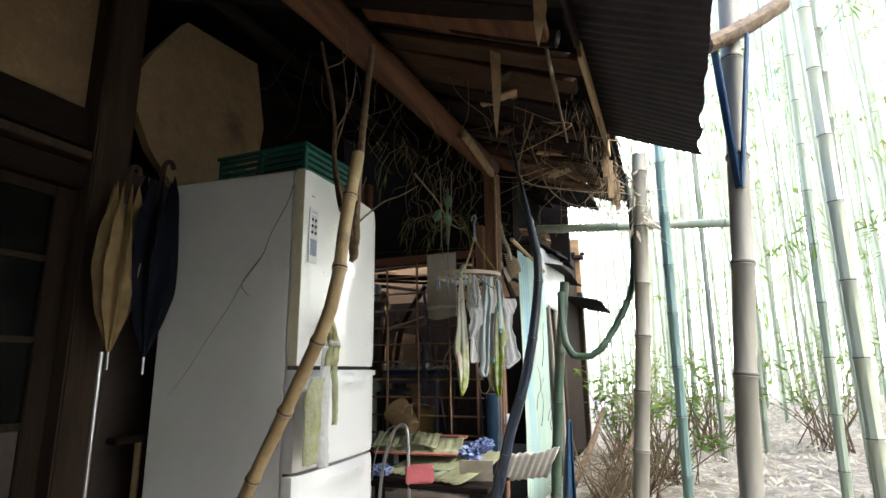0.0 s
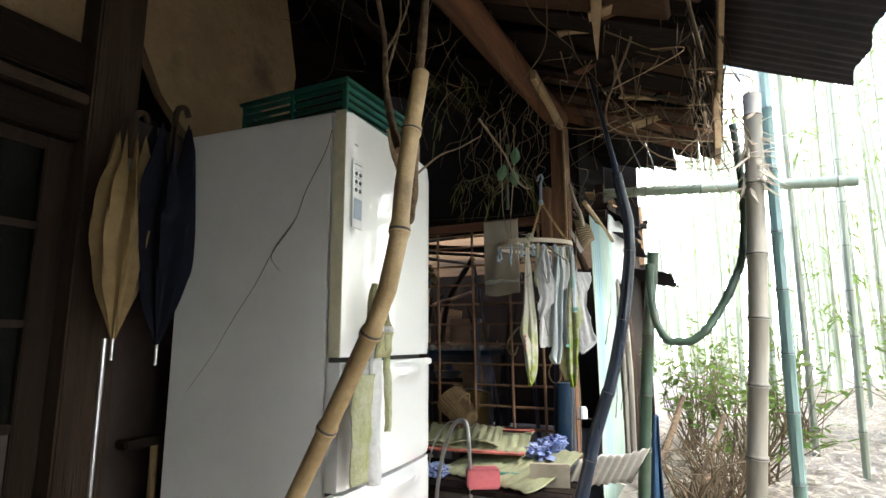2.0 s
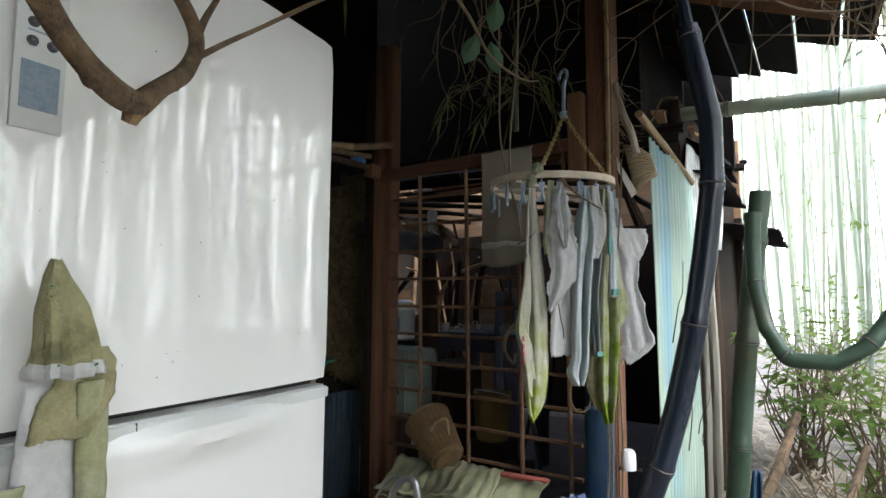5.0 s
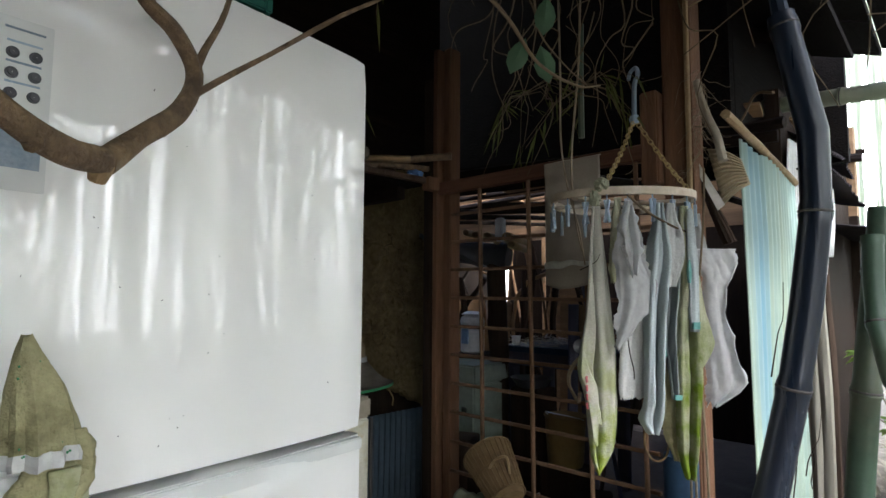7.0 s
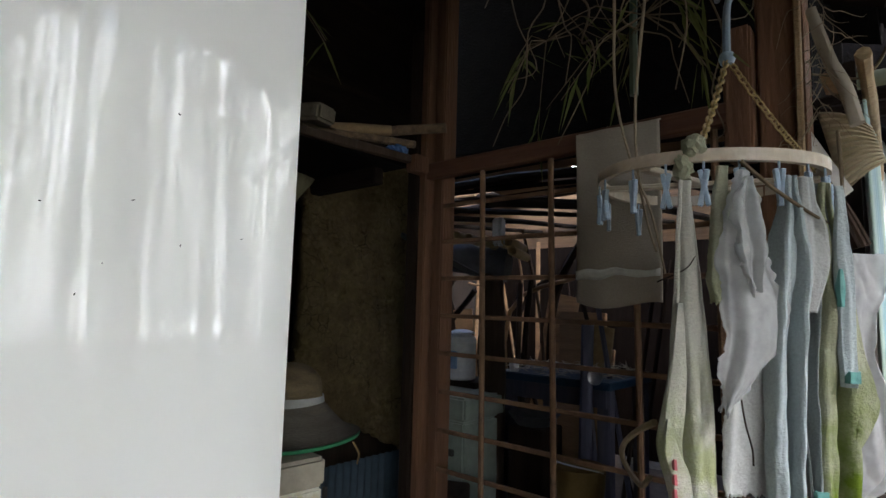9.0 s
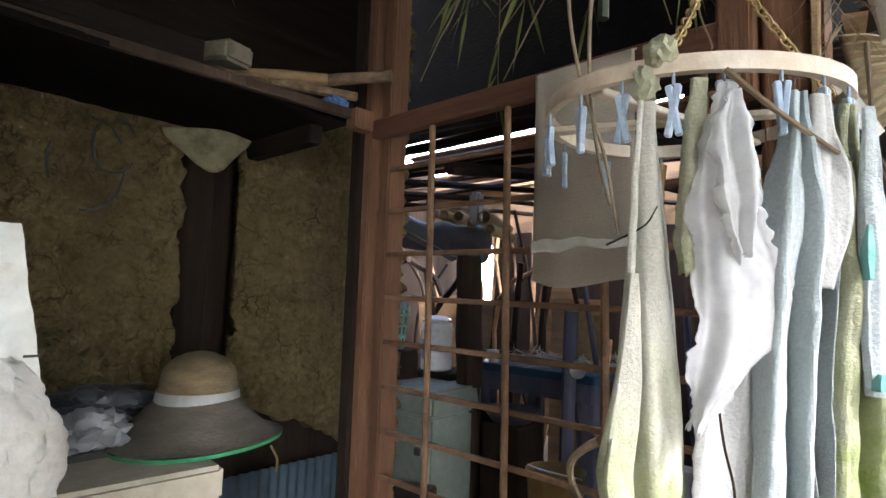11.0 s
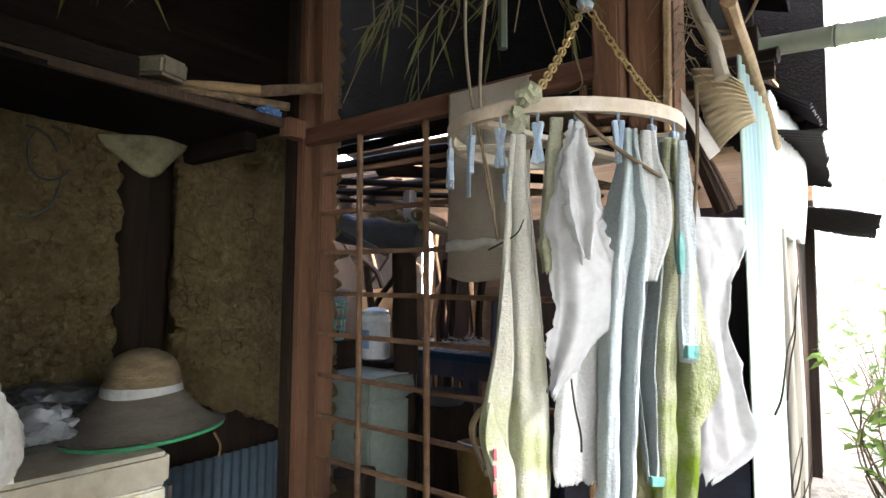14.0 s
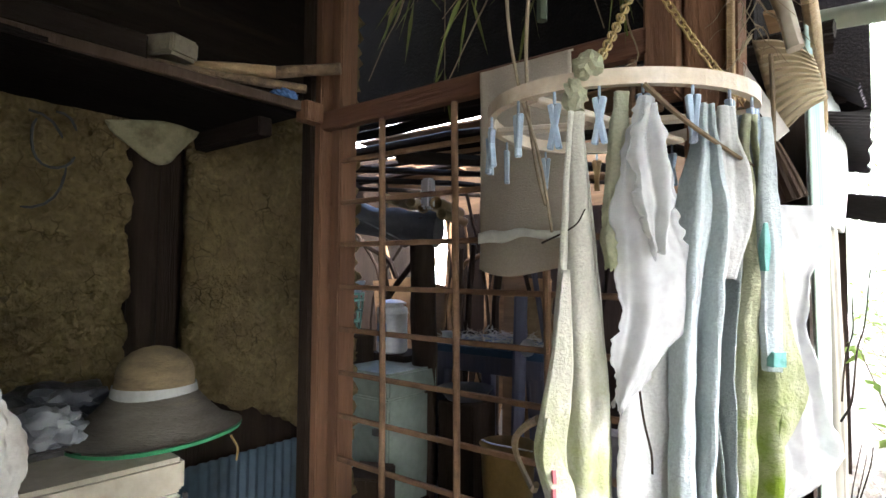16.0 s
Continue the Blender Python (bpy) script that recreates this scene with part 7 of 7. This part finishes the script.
part("wire", tube(smooth_line([(-1.20, 3.45, 1.05), (-1.30, 3.46, 1.04), (-1.38, 3.45, 0.9), (-1.42, 3.45, 0.6)], 14), 0.004, 6), m_chrome, ch, smooth=True)
bb = thing("blue_tarp", (-0.46, 4.1, 0.4), "folded blue tarp leaning by the stake", "tarp")
thick(part("cloth", cloth((-0.42, 4.15), 20, [(1.05, 0.012, 0, 0), (0.9, 0.02, -0.01, 0), (0.7, 0.03, -0.02, 0), (0.45, 0.045, -0.03, 0)], 2, 0.02, 0.5, 14, 16), m_bluepipe, bb, smooth=True), 0.004)
for k, (a, b, r) in enumerate((((-0.62, 4.9, 0.42), (-0.35, 5.3, 1.05), 0.03), ((-0.35, 4.7, 0.45), (-0.1, 5.2, 0.95), 0.022), ((-0.52, 4.5, 0.42), (-0.2, 5.0, 0.6), 0.035))):
    lgx = thing("dead_branch", a, "grey dead branch leaning by the shed wall", "branch", "branches by the wall")
    part("limb", tube(smooth_line([a, tuple((a[i] + b[i]) / 2 + 0.03 for i in range(3)), b], 8), [r, r * 0.6], 9, lump=0.35), m_bark, lgx, smooth=True)

# ---- things in the back room ----
rc = thing("old_cabinet", (-2.3, 4.75, 0.52), "pale mint enamel cabinet with a dusty top", "cabinet")
part("body", box(-2.52, -2.22, 4.70, 5.0, 0.52, 1.17, 0.008), m_mintcab, rc)
part("lid", box(-2.53, -2.21, 4.69, 5.01, 1.175, 1.28, 0.010), m_mintcab, rc)
part("handle", box(-2.30, -2.27, 4.685, 4.70, 1.02, 1.05, 0.003), m_gasket, rc)
pt = thing("shed_post", (-2.26, 4.98, 0.5), "rough brown wooden shed post", "post", kind="structure")
part("timber", tube(smooth_line([(-2.27, 4.98, 0.5), (-2.265, 4.985, 1.2), (-2.28, 4.98, 1.95)], 10), 0.058, 10, lump=0.15), m_jamb, pt, smooth=True)
lgd = thing("tarp_covered_log", (-2.25, 4.95, 1.86), "log wrapped in dark grey tarp on the shed post", "log")
part("log", tube(smooth_line([(-2.85, 4.78, 2.02), (-2.5, 4.9, 1.945), (-2.20, 5.0, 1.89)], 12), 0.075, 14, lump=0.3), m_tarp, lgd, smooth=True)
for k, (x, z, r) in enumerate(((-2.48, 2.02, 0.022), (-2.40, 2.0, 0.024), (-2.31, 1.985, 0.026), (-2.24, 1.95, 0.02), (-2.16, 1.97, 0.03), (-2.13, 1.92, 0.024))):
    bbm = thing("bamboo_tube", (x, 4.95, z), "sawn hollow bamboo tube lying on the log", "bamboo tube", "bamboo tubes")
    bm = tube([(x - 0.25, 5.45, z + 0.06), (x, 4.93, z + 0.04)], r, 14, caps=False)
    thick(part("tube", bm, m_bamboo_tan, bbm, smooth=True), 0.004)
wpp = thing("white_pipe", (-2.20, 4.98, 1.94), "short white pipe standing on the log", "pipe")
part("pipe", box(-2.255, -2.20, 4.93, 4.98, 1.99, 2.13, 0.010), m_white, wpp)
sd = solo("slanting_board", beam((-2.3, 4.35, 1.98), (-2.05, 4.62, 1.80), 0.16, 0.008), m_tarp, "slanting grey board propped behind the lattice", "board")
ck = thing("electric_pot", (-2.46, 5.05, 1.3), "white electric hot water pot with a blue printed panel", "pot")
part("body", lathe((-2.50, 5.02, 1.31), [(0.001, 0.235), (0.05, 0.233), (0.072, 0.22), (0.078, 0.19), (0.074, 0.185), (0.074, 0.01), (0.06, 0.0), (0.001, 0.0)], 26), m_white, ck, smooth=True)
part("panel", box(-2.52, -2.465, 4.935, 4.945, 1.37, 1.46, 0.003), m_bluepat, ck, "blue printed panel")
part("lid", lathe((-2.50, 5.02, 1.55), [(0.001, 0.02), (0.04, 0.016), (0.066, 0.004), (0.068, -0.004)], 24), m_white, ck, smooth=True)
pst = solo("pot_stand", box(-2.62, -2.36, 4.96, 5.2, 0.52, 1.308, 0.006), m_dark_z, "dark wooden stand under the pot", "stand")
tb = thing("turquoise_basket", (-2.62, 4.85, 1.4), "turquoise plastic baskets stacked on a rack", "basket")
for z, r in ((1.42, 0.055), (1.47, 0.06), (1.52, 0.066), (1.57, 0.072), (1.60, 0.074)):
    part("hoop", tube([(-2.60 + r * math.cos(t), 4.82 + r * math.sin(t), z) for t in [2 * math.pi * i / 22 for i in range(23)]], 0.006, 5, caps=False), m_teal, tb)
for k in range(12):
    t = 2 * math.pi * k / 12
    part("rib", tube([(-2.60 + 0.055 * math.cos(t), 4.82 + 0.055 * math.sin(t), 1.42), (-2.60 + 0.074 * math.cos(t), 4.82 + 0.074 * math.sin(t), 1.60)], 0.005, 5), m_teal, tb)
part("bowl", lathe((-2.60, 4.82, 1.60), [(0.08, 0.06), (0.078, 0.05), (0.06, 0.0), (0.001, -0.005)], 22), m_pin, tb, "pale blue bowl", True)
bst = solo("basket_stand", box(-2.70, -2.52, 4.74, 4.92, 0.52, 1.41, 0.006), m_dark_z, "dark box under the baskets", "stand")
rl = thing("small_red_lid", (-2.62, 4.86, 1.66), "small red plastic lid on the bowl", "lid")
part("lid", lathe((-2.61, 4.83, 1.645), [(0.001, 0.035), (0.03, 0.03), (0.035, 0.0)], 16), m_red, rl, smooth=True)
tbl = thing("work_table", (-1.95, 5.3, 0.52), "dark blue work table strewn with dry debris", "table")
part("tabletop", box(-2.35, -1.72, 5.10, 5.6, 1.33, 1.365, 0.004), m_bluepipe, tbl)
part("apron", box(-2.33, -1.74, 5.11, 5.14, 1.25, 1.329, 0.003), m_bluewood, tbl)
for x in (-2.28, -1.76):
    for y in (5.15, 5.55):
        part("leg", box(x - 0.03, x + 0.03, y - 0.03, y + 0.03, 0.52, 1.329, 0.004), m_bluewood, tbl)
bm = bmesh.new()
rnd = random.Random(77)
for _ in range(420):
    blade(bm, (rnd.uniform(-2.33, -1.74), rnd.uniform(5.11, 5.58), 1.372 + rnd.uniform(0, 0.03)), (rnd.uniform(-1, 1), rnd.uniform(-1, 1), rnd.uniform(-0.05, 0.25)), rnd.uniform(0.04, 0.11), 0.012, 0.1)
solo("dry_debris", bm, m_leaf_dry, "pale dry leaves and husks on the table", "debris", "stuff")
cup = thing("white_cup", (-2.23, 5.15, 1.366), "small white cup on the table edge", "cup")
part("cup", lathe((-2.25, 5.14, 1.367), [(0.03, 0.055), (0.027, 0.052), (0.022, 0.0), (0.001, 0.0)], 18), m_white, cup, smooth=True)
bdp = thing("shed_pole", (-1.80, 5.05, 0.52), "faded bluish pole standing before the table", "pole")
part("pole", tube([(-1.83, 5.05, 0.52), (-1.80, 5.05, 1.62)], 0.028, 10, lump=0.2), m_bluewood, bdp, smooth=True)
lad = thing("ladle", (-1.74, 5.0, 1.4), "round metal ladle hanging on the pole", "ladle")
part("bowl", lathe((0, 0, 0), [(0.036, 0.0), (0.034, -0.004), (0.022, -0.016), (0.001, -0.02)], 18), m_chrome, lad, smooth=True)
lad.children[0].matrix_parent_inverse = Matrix.Translation((0.0, 0, 0)) @ Matrix.Rotation(radians(80), 4, "X")
brd = solo("leaning_board", turned(box(-0.08, 0.08, -0.006, 0.006, 0, 0.24, 0.003), Matrix.Translation((-1.98, 5.5, 1.366)) @ Matrix.Rotation(0.12, 4, "Y")), m_pale, "weathered board leaning on the table", "board")
bkt = thing("ochre_bucket", (-1.72, 4.8, 0.52), "ochre plastic bucket with a wire handle", "bucket")
part("pail", lathe((-1.70, 4.78, 0.86), [(0.105, 0.22), (0.1, 0.215), (0.088, 0.0), (0.08, -0.02), (0.001, -0.02)], 26), m_yellow, bkt, smooth=True)
part("stand", box(-1.80, -1.60, 4.70, 4.88, 0.52, 0.838, 0.004), m_dark_z, bkt)
part("handle", tube(smooth_line([(-1.80, 4.78, 1.07), (-1.76, 4.7, 1.1), (-1.70, 4.67, 1.105), (-1.62, 4.72, 1.09), (-1.60, 4.78, 1.07)], 12), 0.003, 5), m_chrome, bkt, smooth=True)
wvb = thing("enamel_basin", (-2.0, 4.95, 1.15), "dark basin with a pale rim", "basin")
part("basin", lathe((-2.03, 4.98, 1.16), [(0.12, 0.05), (0.115, 0.045), (0.08, 0.0), (0.001, -0.005)], 26), m_tarp, wvb, smooth=True)
part("stand", box(-2.12, -1.94, 4.9, 5.08, 0.52, 1.155, 0.005), m_dark_z, wvb)
rnd = random.Random(55)
for k in range(14):
    x, y = rnd.uniform(-2.6, -1.3), rnd.uniform(4.35, 5.0)
    w, h = rnd.uniform(0.04, 0.12), rnd.uniform(0.1, 0.42)
    jb = thing("scrap_box", (x, y, 0.52), "dark dusty box among the shed junk", "box", "shed junk")
    part("box", turned(box(-w, w, -w * 0.8, w * 0.8, 0, h, 0.006), Matrix.Translation((x, y, 0.52)) @ Matrix.Rotation(rnd.uniform(0, 3), 4, "Z")), rnd.choice((m_dark_z, m_tarp, m_boxtop, m_jamb)), jb)
for k in range(10):
    x, y = rnd.uniform(-2.7, -1.1), rnd.uniform(4.5, 6.5)
    pl = thing("junk_pole", (x, y, 0.52), "dark pole leaning among the shed junk", "pole", "shed poles")
    part("pole", tube([(x, y, 0.52), (x + rnd.uniform(-0.3, 0.3), y + rnd.uniform(-0.2, 0.3), rnd.uniform(1.3, 2.2))], rnd.uniform(0.010, 0.022), 7, lump=0.2), rnd.choice((m_dark_z, m_jamb, m_bluewood)), pl, smooth=True)
for k in range(5):
    x = -4.3 + 0.24 * k
    pl = thing("opening_slat", (x, 7.15, 1.3), "broken slat across the bright opening", "slat", "opening slats")
    part("slat", beam((x, 7.15, 1.2), (x + rnd.uniform(-0.5, 0.5), 7.12, 2.3), 0.04, 0.015), m_orange, pl)

# ---- broken eave ----
bm = bmesh.new()
rnd = random.Random(91)
for _ in range(170):
    y = rnd.uniform(2.9, 4.45)
    x = rnd.gauss(-0.06, 0.05) if rnd.random() < 0.6 else rnd.uniform(-0.6, 0.0)
    z = roof_z(x) + rnd.uniform(-0.03, 0.05)
    blade(bm, (x, y, z), (rnd.uniform(-0.5, 0.5), rnd.uniform(-0.5, 0.5), -1), rnd.uniform(0.05, 0.22), rnd.uniform(0.004, 0.012), 0.25)
solo("roof_straw", bm, m_twig, "dry straw and bark hanging from the rotten eave", "straw", "stuff")
for k in range(16):
    y = 2.75 + 0.1 * k + rnd.uniform(-0.05, 0.05)
    x = rnd.uniform(-0.5, -0.02)
    z = roof_z(x) + 0.02
    ang = rnd.uniform(-0.6, 0.6)
    ln = rnd.uniform(0.14, 0.4)
    bd = thing("broken_board", (x, y, z), "split rotten board hanging under the eave", "board", "broken eave boards", "structure")
    part("board", beam((x, y, z), (x - ln * 0.8 * math.cos(ang), y + ln * math.sin(ang), z + ln * 0.22 - rnd.uniform(0, 0.10)), rnd.uniform(0.03, 0.08), 0.012, 0.002), rnd.choice((m_pale, m_jamb, m_dark_y, m_log)), bd)
# wreckage before the bright opening
for k in range(16):
    x = rnd.uniform(-4.4, -2.6)
    y = rnd.uniform(5.9, 7.1)
    z0, z1 = rnd.uniform(0.9, 1.6), rnd.uniform(1.8, 2.4)
    pl = thing("shed_wreckage", (x, y, 0.52), "crooked broken pole in the back of the shed", "pole", "shed poles")
    part("pole", tube(smooth_line([(x, y, 0.52), (x + rnd.uniform(-0.1, 0.1), y, (z0 + z1) / 2), (x + rnd.uniform(-0.6, 0.6), y + rnd.uniform(-0.2, 0.1), z1)], 8), rnd.uniform(0.008, 0.03), 7, lump=0.3), rnd.choice((m_orange, m_jamb, m_dark_z)), pl, smooth=True)
for k in range(6):
    x, y = -3.75 + 0.25 * k + rnd.uniform(-0.1, 0.1), rnd.uniform(6.0, 6.9)
    w, h = rnd.uniform(0.08, 0.2), rnd.uniform(0.3, 0.8)
    bd = thing("shed_board", (x, y, 0.52), "warm brown board leaning at the shed opening", "board", "shed boards")
    part("board", turned(box(-w, w, -0.01, 0.01, 0, 0.55 + h, 0.004), Matrix.Translation((x, y, 0.52)) @ Matrix.Rotation(rnd.uniform(-0.5, 0.5), 4, "Z") @ Matrix.Rotation(rnd.uniform(-0.2, 0.2), 4, "Y")), m_orange, bd)

# tangle of dead vines round the hanger, twigs before the mint wall
rnd = random.Random(17)
for k in range(24):
    x, y = rnd.uniform(-1.30, -0.72), rnd.uniform(3.45, 4.0)
    z = rnd.uniform(2.5, 2.75)
    pts = [(x, y, z)]
    for i in range(6):
        x += rnd.uniform(-0.07, 0.07)
        y += rnd.uniform(-0.05, 0.05)
        z -= rnd.uniform(0.02, 0.12)
        pts.append((x, y, z))
    vine("dead_vine", "thin brown vine tangled above the hanger", pts, rnd.uniform(0.0015, 0.004), 0.001, m_twig)
for k in range(6):
    y, z = 4.35 + 0.13 * k, rnd.uniform(0.9, 1.5)
    pts = [(-0.69 - 0.03 * (y - 4.24), y, z)]
    for i in range(4):
        q = pts[-1]
        pts.append((q[0] + rnd.uniform(0.0, 0.02), q[1] + rnd.uniform(-0.1, 0.06), q[2] + rnd.uniform(0.03, 0.12)))
    vine("dry_twig", "thin bare twig growing up the tin wall", pts, 0.0025, 0.001, m_dark_z)
